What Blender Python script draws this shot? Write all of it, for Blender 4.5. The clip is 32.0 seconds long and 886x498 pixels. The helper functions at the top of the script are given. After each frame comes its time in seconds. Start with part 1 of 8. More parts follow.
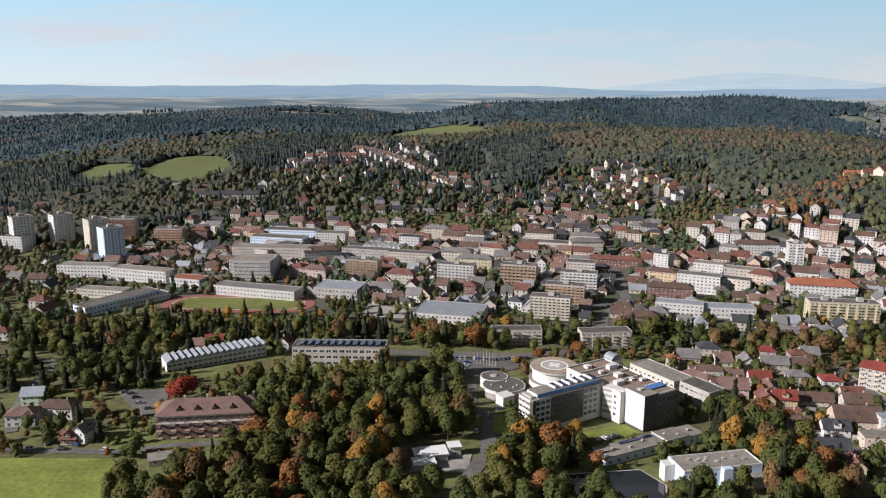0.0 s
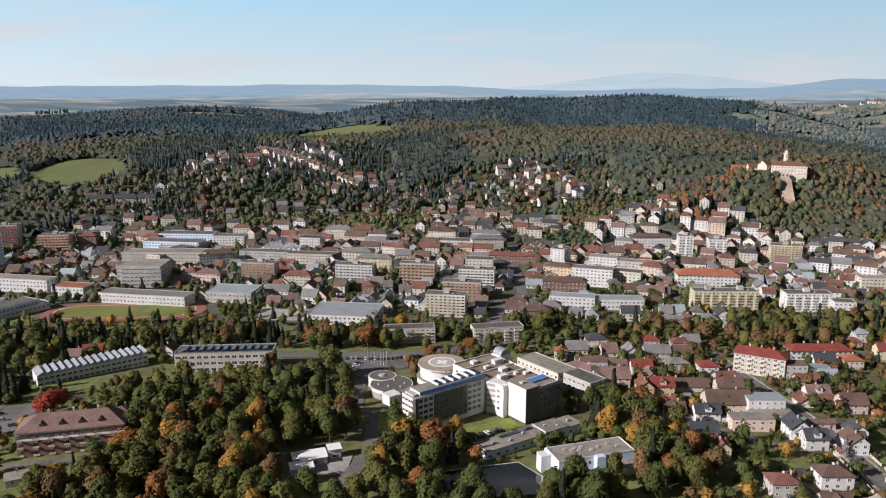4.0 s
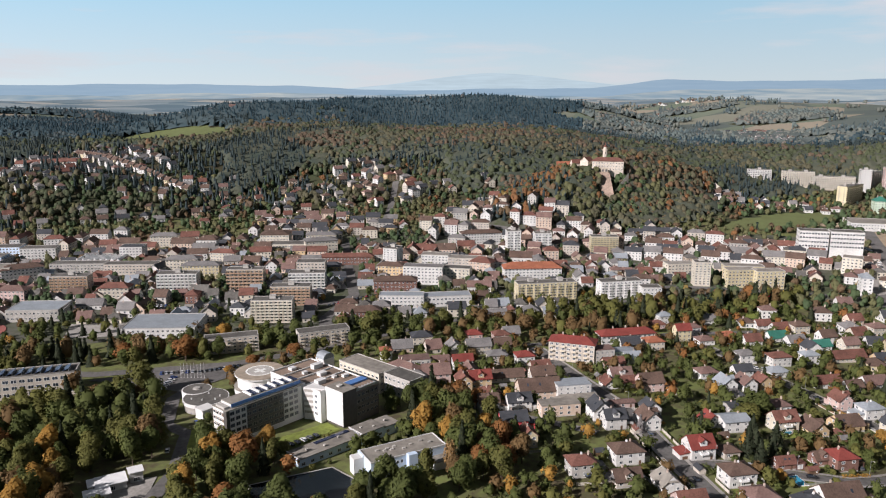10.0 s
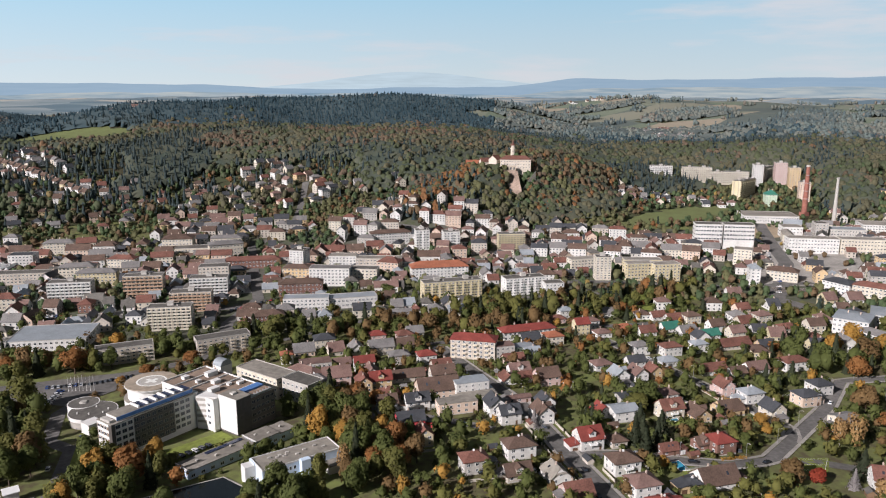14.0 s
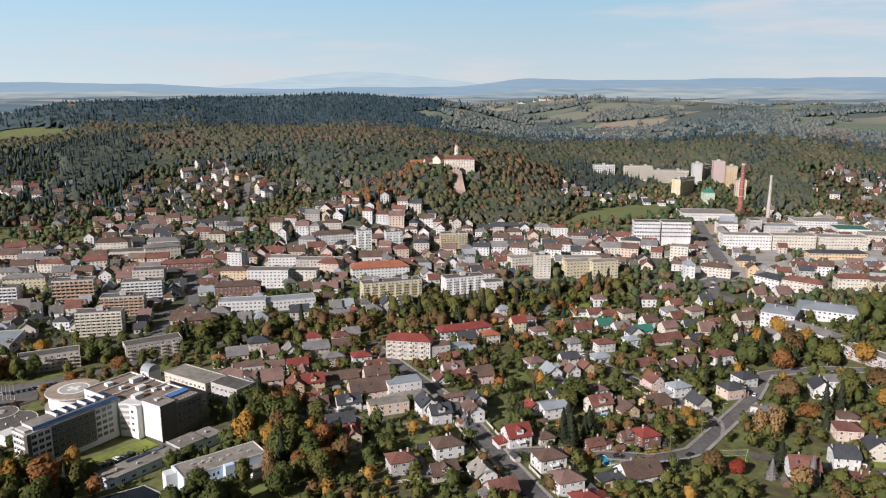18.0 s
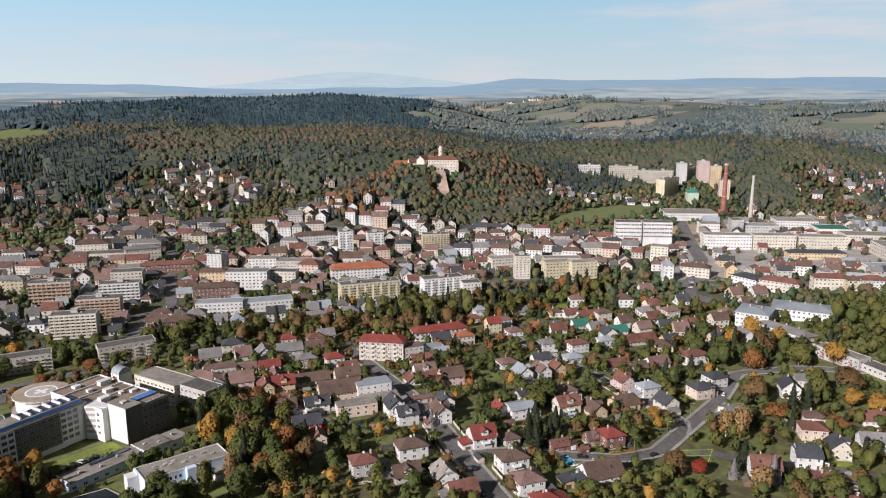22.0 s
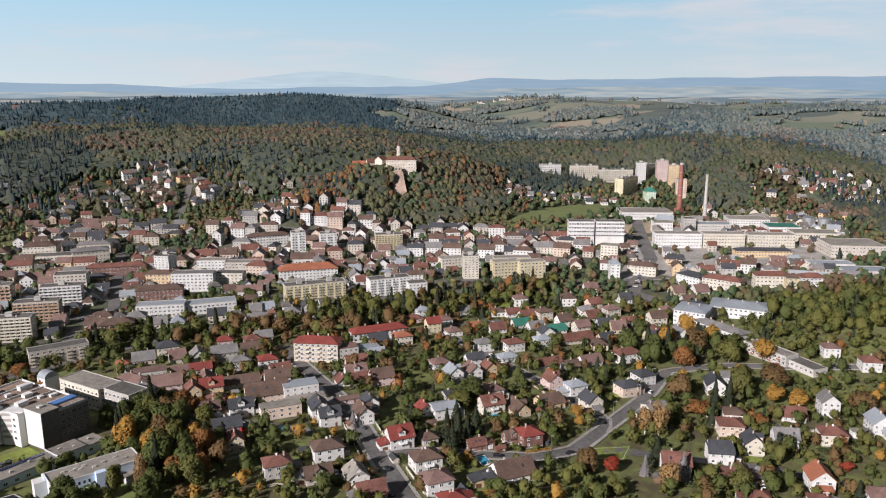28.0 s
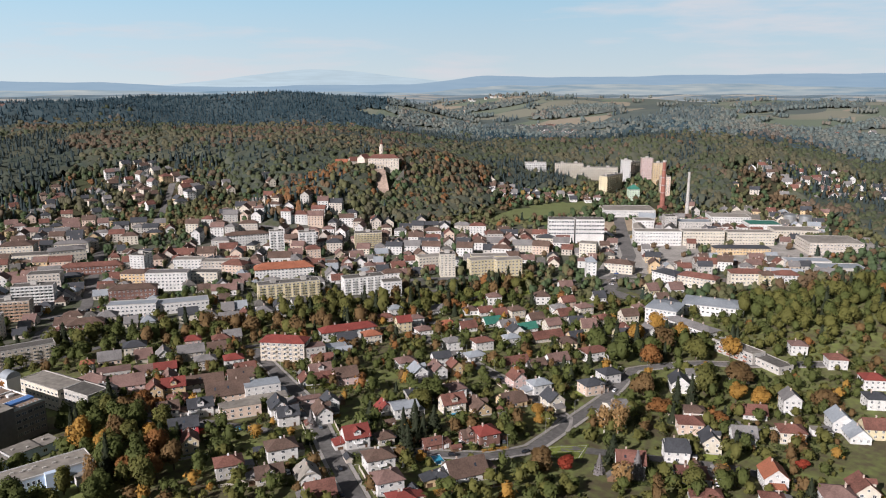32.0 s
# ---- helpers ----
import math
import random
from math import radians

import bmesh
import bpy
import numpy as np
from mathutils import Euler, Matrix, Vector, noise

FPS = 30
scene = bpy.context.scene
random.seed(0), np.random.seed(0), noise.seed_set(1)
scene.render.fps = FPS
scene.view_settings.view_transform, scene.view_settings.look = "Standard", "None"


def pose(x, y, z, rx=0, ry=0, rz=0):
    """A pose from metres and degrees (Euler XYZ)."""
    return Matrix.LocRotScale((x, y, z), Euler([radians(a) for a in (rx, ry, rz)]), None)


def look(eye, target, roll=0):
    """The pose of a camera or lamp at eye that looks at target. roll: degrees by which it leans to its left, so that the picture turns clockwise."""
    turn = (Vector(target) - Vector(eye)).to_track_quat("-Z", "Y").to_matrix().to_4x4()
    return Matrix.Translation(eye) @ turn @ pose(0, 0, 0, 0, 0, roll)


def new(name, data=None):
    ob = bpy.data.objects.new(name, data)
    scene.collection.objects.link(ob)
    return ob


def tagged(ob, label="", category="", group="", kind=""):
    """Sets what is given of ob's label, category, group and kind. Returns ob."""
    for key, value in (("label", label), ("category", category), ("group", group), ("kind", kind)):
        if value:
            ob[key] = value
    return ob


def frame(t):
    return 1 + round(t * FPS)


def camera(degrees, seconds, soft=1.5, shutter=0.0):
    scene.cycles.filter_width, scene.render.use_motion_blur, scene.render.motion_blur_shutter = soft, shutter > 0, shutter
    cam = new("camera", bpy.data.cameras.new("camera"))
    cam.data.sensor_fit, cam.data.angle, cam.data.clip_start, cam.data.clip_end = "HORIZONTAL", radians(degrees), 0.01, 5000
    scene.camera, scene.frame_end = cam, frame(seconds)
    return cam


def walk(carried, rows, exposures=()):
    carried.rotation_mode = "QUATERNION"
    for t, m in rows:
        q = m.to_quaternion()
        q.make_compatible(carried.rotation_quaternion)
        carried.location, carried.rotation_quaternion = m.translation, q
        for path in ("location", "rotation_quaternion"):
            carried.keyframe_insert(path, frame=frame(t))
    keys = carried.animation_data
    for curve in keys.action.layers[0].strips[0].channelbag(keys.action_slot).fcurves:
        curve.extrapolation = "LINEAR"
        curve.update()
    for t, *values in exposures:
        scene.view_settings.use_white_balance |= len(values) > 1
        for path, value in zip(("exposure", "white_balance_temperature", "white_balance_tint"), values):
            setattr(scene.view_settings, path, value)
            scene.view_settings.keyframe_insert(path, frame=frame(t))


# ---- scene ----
import itertools
cam = camera(61.0, 32.0, 1.1)
EYE = 171.0
ROWS = [
    (0.0, 0.00, -0.00, -0.00, 0.000, -12.105, 0.070),
    (0.5, 2.58, 0.42, -0.22, -0.502, -12.112, 0.077),
    (1.0, 5.14, 0.85, -0.46, -1.836, -12.117, 0.077),
    (1.5, 7.62, 1.27, -0.71, -2.301, -12.112, 0.061),
    (2.0, 10.12, 1.55, -0.98, -3.228, -12.118, 0.036),
    (2.5, 12.61, 1.71, -1.22, -4.046, -12.107, 0.027),
    (3.0, 14.99, 1.80, -1.42, -4.765, -12.099, 0.015),
    (3.5, 17.29, 1.81, -1.54, -5.458, -12.091, -0.001),
    (5.5, 25.90, 1.20, -1.68, -8.426, -12.096, -0.068),
    (6.0, 27.72, 1.04, -1.66, -9.163, -12.093, -0.068),
    (6.5, 29.52, 0.80, -1.68, -10.072, -12.097, -0.054),
    (7.0, 31.27, 0.63, -1.68, -10.924, -12.094, -0.045),
    (7.5, 32.99, 0.61, -1.65, -11.808, -12.089, -0.034),
    (8.0, 34.63, 0.69, -1.65, -12.690, -12.107, -0.033),
    (8.5, 36.16, 0.73, -1.60, -13.764, -12.106, -0.017),
    (9.0, 37.60, 0.61, -1.53, -14.985, -12.103, 0.004),
    (9.5, 38.95, 0.29, -1.42, -16.289, -12.105, 0.025),
    (10.0, 40.27, -0.19, -1.23, -17.480, -12.101, 0.030),
    (10.5, 41.71, -0.79, -0.99, -18.458, -12.110, 0.024),
    (11.0, 43.32, -1.52, -0.71, -19.397, -12.124, 0.012),
    (11.5, 45.01, -2.28, -0.40, -20.387, -12.169, -0.007),
    (12.0, 46.77, -2.92, -0.13, -21.287, -12.193, -0.017),
    (12.5, 48.47, -3.50, 0.02, -21.970, -12.200, -0.014),
    (13.0, 50.03, -4.06, 0.05, -22.575, -12.206, -0.016),
    (13.5, 51.47, -4.53, 0.01, -23.061, -12.210, -0.025),
    (14.0, 52.93, -4.88, -0.08, -23.552, -12.208, -0.011),
    (14.5, 54.41, -5.19, -0.16, -24.034, -12.215, 0.014),
    (16.5, 60.37, -7.43, -0.35, -25.955, -12.212, 0.025),
    (17.0, 61.66, -8.11, -0.26, -26.538, -12.206, 0.052),
    (17.5, 62.90, -8.73, -0.23, -27.002, -12.209, 0.066),
    (18.0, 64.15, -9.36, -0.20, -27.134, -12.212, 0.094),
    (18.5, 65.44, -9.96, -0.11, -27.193, -12.208, 0.097),
    (19.0, 66.77, -10.57, -0.04, -27.266, -12.199, 0.087),
    (19.5, 68.08, -11.25, -0.02, -27.332, -12.198, 0.086),
    (20.0, 69.39, -12.03, -0.02, -27.409, -12.204, 0.086),
    (20.5, 70.73, -12.92, 0.05, -27.463, -12.204, 0.071),
    (21.0, 72.19, -13.87, 0.21, -27.513, -12.204, 0.063),
    (21.5, 73.78, -14.88, 0.43, -27.558, -12.203, 0.030),
    (22.0, 75.53, -15.92, 0.66, -27.587, -12.204, 0.018),
    (22.5, 77.42, -16.96, 0.86, -27.614, -12.206, 0.005),
    (23.0, 79.37, -18.08, 1.00, -27.638, -12.195, -0.009),
    (23.5, 81.31, -19.24, 1.08, -27.648, -12.205, -0.017),
    (24.0, 83.30, -20.39, 1.12, -27.665, -12.213, -0.022),
    (24.5, 85.30, -21.58, 1.16, -27.683, -12.215, -0.021),
    (25.0, 87.35, -22.81, 1.22, -27.688, -12.199, -0.026),
    (25.5, 89.41, -24.07, 1.29, -27.688, -12.200, -0.058),
    (27.5, 97.37, -29.23, 1.77, -28.915, -12.238, -0.017),
    (28.0, 99.55, -30.45, 1.93, -29.176, -12.263, 0.002),
    (28.5, 101.73, -31.68, 2.12, -29.387, -12.277, 0.017),
    (29.0, 103.83, -32.90, 2.26, -29.583, -12.304, 0.019),
    (29.5, 105.86, -34.07, 2.32, -29.635, -12.313, 0.001),
    (30.0, 107.90, -35.18, 2.29, -29.603, -12.340, -0.035),
    (30.5, 110.01, -36.15, 2.26, -29.565, -12.353, -0.037),
    (31.0, 112.11, -36.99, 2.20, -29.538, -12.373, -0.043),
    (31.5, 114.15, -37.80, 2.16, -29.499, -12.395, -0.069),
    (32.0, 116.13, -38.62, 2.16, -29.428, -12.425, -0.101),
]
walk(cam, [(t, pose(x, y, EYE + z, 90 + pitch, 0, yaw) @ pose(0, 0, 0, 0, 0, roll)) for t, x, y, z, yaw, pitch, roll in ROWS])

# ---- light: a clear autumn afternoon, the sun low behind the left shoulder ----
SUN_TO = Vector((-0.94, -0.34, 0)).normalized()
SUN_UP = radians(28)
sun = new("sun", bpy.data.lights.new("sun", "SUN"))
sun.data.energy, sun.data.angle, sun.data.color = 6.9, radians(0.55), (1.0, 0.93, 0.935)
sun.matrix_world = look((0, 0, 900), Vector((0, 0, 900)) - (SUN_TO * math.cos(SUN_UP) + Vector((0, 0, math.sin(SUN_UP)))))
scene.view_settings.exposure = 0.0

world = bpy.data.worlds.new("sky")
scene.world = world
world.use_nodes = True
wn, wl = world.node_tree.nodes, world.node_tree.links
wn.clear()
w_out, w_bg, w_sky = wn.new("ShaderNodeOutputWorld"), wn.new("ShaderNodeBackground"), wn.new("ShaderNodeTexSky")
w_sky.sky_type, w_sky.sun_disc = "NISHITA", False
w_sky.sun_elevation, w_sky.sun_rotation = SUN_UP, math.atan2(SUN_TO.x, SUN_TO.y)
w_sky.altitude, w_sky.air_density, w_sky.dust_density, w_sky.ozone_density = 400, 1.0, 0.6, 1.0
# thin streaks of cloud, drawn out along the horizon
w_co, w_map, w_noise, w_ramp, w_mix = (wn.new("ShaderNodeTexCoord"), wn.new("ShaderNodeMapping"), wn.new("ShaderNodeTexNoise"),
                                       wn.new("ShaderNodeValToRGB"), wn.new("ShaderNodeMixRGB"))
w_map.inputs["Scale"].default_value = (2.2, 2.2, 17)
w_map.inputs["Location"].default_value = (0.4, 0.1, 0.3)
w_noise.inputs["Scale"].default_value, w_noise.inputs["Detail"].default_value, w_noise.inputs["Roughness"].default_value = 1.6, 7, 0.58
w_ramp.color_ramp.elements[0].position, w_ramp.color_ramp.elements[1].position = 0.50, 0.66
w_ramp.color_ramp.elements[0].color, w_ramp.color_ramp.elements[1].color = (0, 0, 0, 1), (0.7, 0.7, 0.7, 1)
w_mix.inputs[2].default_value = (6.3, 6.25, 6.7, 1)
wl.new(w_co.outputs["Generated"], w_map.inputs[0]), wl.new(w_map.outputs[0], w_noise.inputs["Vector"])
wl.new(w_noise.outputs["Fac"], w_ramp.inputs[0]), wl.new(w_ramp.outputs[0], w_mix.inputs[0])
# the pale band of mist above the horizon, brighter towards the sun, thinning upwards into blue
w_sep, w_low, w_haze, w_hue = wn.new("ShaderNodeSeparateXYZ"), wn.new("ShaderNodeMapRange"), wn.new("ShaderNodeMixRGB"), wn.new("ShaderNodeValToRGB")
wl.new(w_co.outputs["Generated"], w_sep.inputs[0]), wl.new(w_sep.outputs["Z"], w_low.inputs[0])
w_low.inputs[1].default_value, w_low.inputs[2].default_value = 0.0, 0.40
wl.new(w_low.outputs[0], w_hue.inputs[0])
stops = w_hue.color_ramp.elements
stops[0].position, stops[0].color = 0.0, (0.610, 0.688, 0.738, 1)
stops[1].position, stops[1].color = 0.30, (0.375, 0.610, 0.79, 1)
w_dot, w_side, w_lift, w_fade = wn.new("ShaderNodeVectorMath"), wn.new("ShaderNodeMapRange"), wn.new("ShaderNodeVectorMath"), wn.new("ShaderNodeMapRange")
w_dot.operation, w_lift.operation = "DOT_PRODUCT", "SCALE"
w_dot.inputs[1].default_value = SUN_TO
w_side.inputs[1].default_value, w_side.inputs[2].default_value, w_side.inputs[3].default_value, w_side.inputs[4].default_value = -0.8, 0.5, 9.2, 12.0
wl.new(w_co.outputs["Generated"], w_dot.inputs[0]), wl.new(w_dot.outputs["Value"], w_side.inputs[0])
wl.new(w_hue.outputs[0], w_lift.inputs[0]), wl.new(w_side.outputs[0], w_lift.inputs["Scale"])
w_fade.inputs[1].default_value, w_fade.inputs[2].default_value, w_fade.inputs[3].default_value, w_fade.inputs[4].default_value = 0.11, 0.20, 0.97, 0.0
wl.new(w_sep.outputs["Z"], w_fade.inputs[0])
w_dim = wn.new("ShaderNodeVectorMath")
w_dim.operation = "SCALE"
w_dim.inputs["Scale"].default_value = 0.18
wl.new(w_sky.outputs[0], w_dim.inputs[0])
wl.new(w_fade.outputs[0], w_haze.inputs[0]), wl.new(w_dim.outputs[0], w_haze.inputs[1]), wl.new(w_lift.outputs[0], w_haze.inputs[2]), wl.new(w_haze.outputs[0], w_mix.inputs[1])
wl.new(w_mix.outputs[0], w_bg.inputs[0])
w_bg.inputs[1].default_value = 0.11
wl.new(w_bg.outputs[0], w_out.inputs[0])

# ---- materials ----
MATS = {}


def mat(name, base, rough=0.85, var=0.18, size=1.0, bump=0.0, each=0.08, island=0.0, metal=0.0, gloss=0.3, other=None):
    """A surface of colour base with grain of that size in metres, stains eight times as wide, and a tone that varies from thing to thing."""
    if name in MATS:
        return MATS[name]
    m = MATS[name] = bpy.data.materials.new(name)
    m.use_nodes = True
    n, l = m.node_tree.nodes, m.node_tree.links
    b = n["Principled BSDF"]
    b.inputs["Roughness"].default_value, b.inputs["Metallic"].default_value, b.inputs["Specular IOR Level"].default_value = rough, metal, gloss
    geo, fine, wide = n.new("ShaderNodeNewGeometry"), n.new("ShaderNodeTexNoise"), n.new("ShaderNodeTexNoise")
    for tex, scale, detail in ((fine, 1 / size, 4), (wide, 0.125 / size, 3)):
        tex.inputs["Scale"].default_value, tex.inputs["Detail"].default_value = scale, detail
        l.new(geo.outputs["Position"], tex.inputs["Vector"])
    blend = n.new("ShaderNodeMix")
    blend.data_type = "RGBA"
    second = other or [c * (1 - 1.6 * var) for c in base]
    blend.inputs[6].default_value, blend.inputs[7].default_value = (*[min(1, c * (1 + var)) for c in base], 1), (*second, 1)
    add = n.new("ShaderNodeMath")
    add.operation = "ADD"
    half = n.new("ShaderNodeMapRange")
    half.inputs[1].default_value, half.inputs[2].default_value = 0.75, 1.25
    l.new(fine.outputs["Fac"], add.inputs[0]), l.new(wide.outputs["Fac"], add.inputs[1])
    l.new(add.outputs[0], half.inputs[0]), l.new(half.outputs[0], blend.inputs[0])
    tone = n.new("ShaderNodeHueSaturation")
    spread = n.new("ShaderNodeMapRange")
    amount = island or each
    spread.inputs[3].default_value, spread.inputs[4].default_value = 1 - amount, 1 + amount
    if island:
        l.new(geo.outputs["Random Per Island"], spread.inputs[0])
    else:
        l.new(n.new("ShaderNodeObjectInfo").outputs["Random"], spread.inputs[0])
    l.new(spread.outputs[0], tone.inputs["Value"]), l.new(blend.outputs[2], tone.inputs["Color"])
    l.new(tone.outputs[0], b.inputs["Base Color"])
    if bump:
        relief = n.new("ShaderNodeBump")
        relief.inputs["Strength"].default_value, relief.inputs["Distance"].default_value = 0.6, bump
        l.new(fine.outputs["Fac"], relief.inputs["Height"]), l.new(relief.outputs[0], b.inputs["Normal"])
    return m


def leafy(name, base, other, rough=0.75, island=0.11, size=4.5):
    """Foliage: two colours that change over each crown, from tree to tree and from leaf clump to leaf clump."""
    other = [0.55 * a + 0.45 * b for a, b in zip(base, other)]
    m = mat(name, base, rough, 0.08, size, 0, 0.1, island, 0, 0.15, other)
    b = m.node_tree.nodes["Principled BSDF"]
    n, l = m.node_tree.nodes, m.node_tree.links
    through_leaf, both = n.new("ShaderNodeBsdfTranslucent"), n.new("ShaderNodeMixShader")
    both.inputs[0].default_value = 0.32
    l.new(b.inputs["Base Color"].links[0].from_socket, through_leaf.inputs[0])
    l.new(b.outputs[0], both.inputs[1]), l.new(through_leaf.outputs[0], both.inputs[2]), l.new(both.outputs[0], n["Material Output"].inputs[0])
    return m


WALLS = dict(
    white=mat("white plaster", (0.575, 0.565, 0.545), 0.9, 0.10, 1.2),
    cream=mat("cream plaster", (0.53, 0.485, 0.405), 0.9, 0.10, 1.2),
    yellow=mat("yellow plaster", (0.50, 0.435, 0.29), 0.9, 0.10, 1.2),
    ochre=mat("ochre plaster", (0.52, 0.39, 0.235), 0.9, 0.12, 1.2),
    peach=mat("peach plaster", (0.53, 0.415, 0.335), 0.9, 0.10, 1.2),
    pink=mat("pink plaster", (0.50, 0.375, 0.345), 0.9, 0.10, 1.2),
    grey=mat("grey plaster", (0.42, 0.40, 0.37), 0.92, 0.14, 1.4),
    beige=mat("beige plaster", (0.46, 0.415, 0.36), 0.92, 0.12, 1.4),
    blue=mat("pale blue panels", (0.55, 0.66, 0.80), 0.7, 0.06, 2.0),
    red=mat("red plaster", (0.50, 0.07, 0.08), 0.9, 0.10, 1.2),
    green=mat("pale green plaster", (0.50, 0.60, 0.46), 0.9, 0.10, 1.2),
    brick=mat("dark red brick", (0.195, 0.108, 0.086), 0.9, 0.18, 0.5),
    slate=mat("dark grey cladding", (0.09, 0.09, 0.095), 0.6, 0.12, 1.5),
    tan=mat("tan panels", (0.43, 0.355, 0.28), 0.9, 0.10, 1.2),
)
ROOFS = dict(
    red=mat("bright red roof tiles", (0.195, 0.046, 0.037), 0.75, 0.14, 0.7, 0.04),
    orange=mat("orange roof tiles", (0.29, 0.108, 0.062), 0.75, 0.14, 0.7, 0.04),
    brown=mat("brown roof tiles", (0.110, 0.072, 0.056), 0.8, 0.2, 0.7, 0.04),
    rust=mat("weathered red roof tiles", (0.158, 0.072, 0.055), 0.8, 0.22, 0.7, 0.04),
    grey=mat("grey fibre cement roof", (0.175, 0.167, 0.163), 0.8, 0.16, 0.8, 0.03),
    dark=mat("dark slate roof", (0.055, 0.058, 0.065), 0.6, 0.16, 0.8, 0.03),
    metal=mat("pale sheet metal roof", (0.35, 0.38, 0.41), 0.45, 0.10, 1.2, 0.0, 0.08, 0, 0.3),
    green=mat("green sheet roof", (0.04, 0.16, 0.12), 0.6, 0.12, 1.2),
    felt=mat("bitumen felt roof", (0.115, 0.108, 0.098), 0.92, 0.2, 2.2),
    gravel=mat("light gravel flat roof", (0.235, 0.215, 0.187), 0.95, 0.18, 2.5),
    rose=mat("faded pink roof", (0.172, 0.108, 0.093), 0.8, 0.18, 0.8),
)
FRAME = mat("white window frames", (0.75, 0.75, 0.74), 0.5, 0.05, 0.5)
BALCONY = mat("balcony parapet", (0.55, 0.48, 0.38), 0.8, 0.12, 0.8)
CONCRETE = mat("concrete", (0.42, 0.40, 0.37), 0.9, 0.15, 1.0)
STEEL = mat("galvanised steel", (0.45, 0.46, 0.47), 0.4, 0.1, 0.5, 0, 0.05, 0, 0.7)
ASPHALT = mat("asphalt", (0.145, 0.138, 0.132), 0.92, 0.18, 2.0, 0.02)
PAVING = mat("pale paving", (0.33, 0.31, 0.285), 0.92, 0.15, 1.5)
PAINT = mat("road paint", (0.75, 0.75, 0.72), 0.8, 0.1, 0.6)
BARK = mat("bark", (0.10, 0.075, 0.055), 0.95, 0.25, 0.4)
BIRCH = mat("birch bark", (0.55, 0.52, 0.46), 0.9, 0.3, 0.5)
TYRE = mat("tyre rubber", (0.02, 0.02, 0.02), 0.9, 0.1, 0.2)
GLASS = mat("window glass", (0.035, 0.045, 0.06), 0.12, 0.2, 3.0, 0, 0.5, 0, 0, 0.6)
SOLAR = mat("solar panel", (0.02, 0.03, 0.07), 0.2, 0.15, 1.0, 0, 0.1, 0, 0, 0.6)
WATER = mat("still dark water", (0.012, 0.016, 0.018), 0.08, 0.1, 6.0, 0, 0.0, 0, 0, 0.5)

LAWN = mat("mown lawn", (0.18, 0.215, 0.045), 0.95, 0.2, 2.0, 0.05)
PITCH = mat("sports turf", (0.15, 0.165, 0.045), 0.95, 0.12, 4.0)
TRACK = mat("red running track", (0.29, 0.105, 0.09), 0.9, 0.1, 2.0)
SAND = mat("sandy earth", (0.38, 0.30, 0.21), 0.95, 0.18, 2.0)

# ---- the ground: one sheet out to the horizon ----
HILLS = []


def hill(x, y, height, along, across, turn=0.0):
    HILLS.append((x, y, height, along, across, math.cos(radians(turn)), math.sin(radians(turn))))


# the plateau of the hospital and the villas, sinking to the town in the valley
hill(60, 170, 13, 240, 190)
hill(220, 200, 6, 80, 110)
hill(-300, 200, 8, 220, 200)
# the wooded slope by the industrial quarter
hill(655, 262, 17, 75, 60, 20)
hill(980, 40, 60, 170, 170)
# castle hill
hill(540, 886, 61, 125, 39, 15)
# the village slope and the pastures beside it
hill(-468, 1113, 23, 300, 150, 25)
hill(-60, 1224, 23, 125, 125, 5.5)
hill(-553, 1294, 15, 232, 116, 25)
hill(-37, 985, -4, 162, 162, 5.5)
hill(-179, 1105, 11, 81, 81, 12)
# the autumn woods behind the castle
hill(668, 1174, 45, 322, 161, -27)
hill(235, 1309, 48, 214, 214, -7.5)
hill(463, 1057, 31, 115, 115, -20.5)
hill(414, 926, -8, 242, 121, -20.5)
hill(718, 1272, 18, 145, 145, -27)
hill(656, 881, 10, 54, 54, -33.5)
# the dark forest ridge
hill(544, 1921, 115, 320, 320, -14)
hill(968, 1762, 46, 140, 140, -27)
hill(90, 1680, 44, 119, 119, -1)
hill(282, 1665, 27, 85, 85, -7.5)
hill(655, 1572, 21, 119, 119, -20.5)
hill(629, 2260, -17, 118, 118, -14)
hill(883, 2181, 17, 165, 165, -20.5)
hill(760, 1853, 18, 100, 100, -20.5)
hill(321, 1963, 32, 140, 140, -7.5)
hill(367, 2310, -20, 165, 165, -7.5)
hill(832, 1495, 14, 119, 119, -27)
hill(992, 1091, 16, 72, 72, -40)
hill(978, 672, 8, 58, 58, -53)
hill(330, 1950, -13, 260, 240)
hill(120, 1640, 9, 110, 110)
# the plateau on the far side of the pastures
hill(-293, 1643, 64, 272, 272, 12)
hill(-933, 2110, 56, 564, 282, 25)
hill(-658, 1521, 30, 170, 170, 25)
hill(-165, 2319, 15, 165, 165, 5.5)
hill(-785, 1793, 20, 100, 100, 25)
hill(-429, 2279, 25, 235, 235, 12)
# slopes over the industrial quarter
hill(1218, 853, 39, 145, 145, -53)
hill(1058, 732, 25, 62, 62, -53)
hill(1112, 978, 21, 72, 72, -46.5)
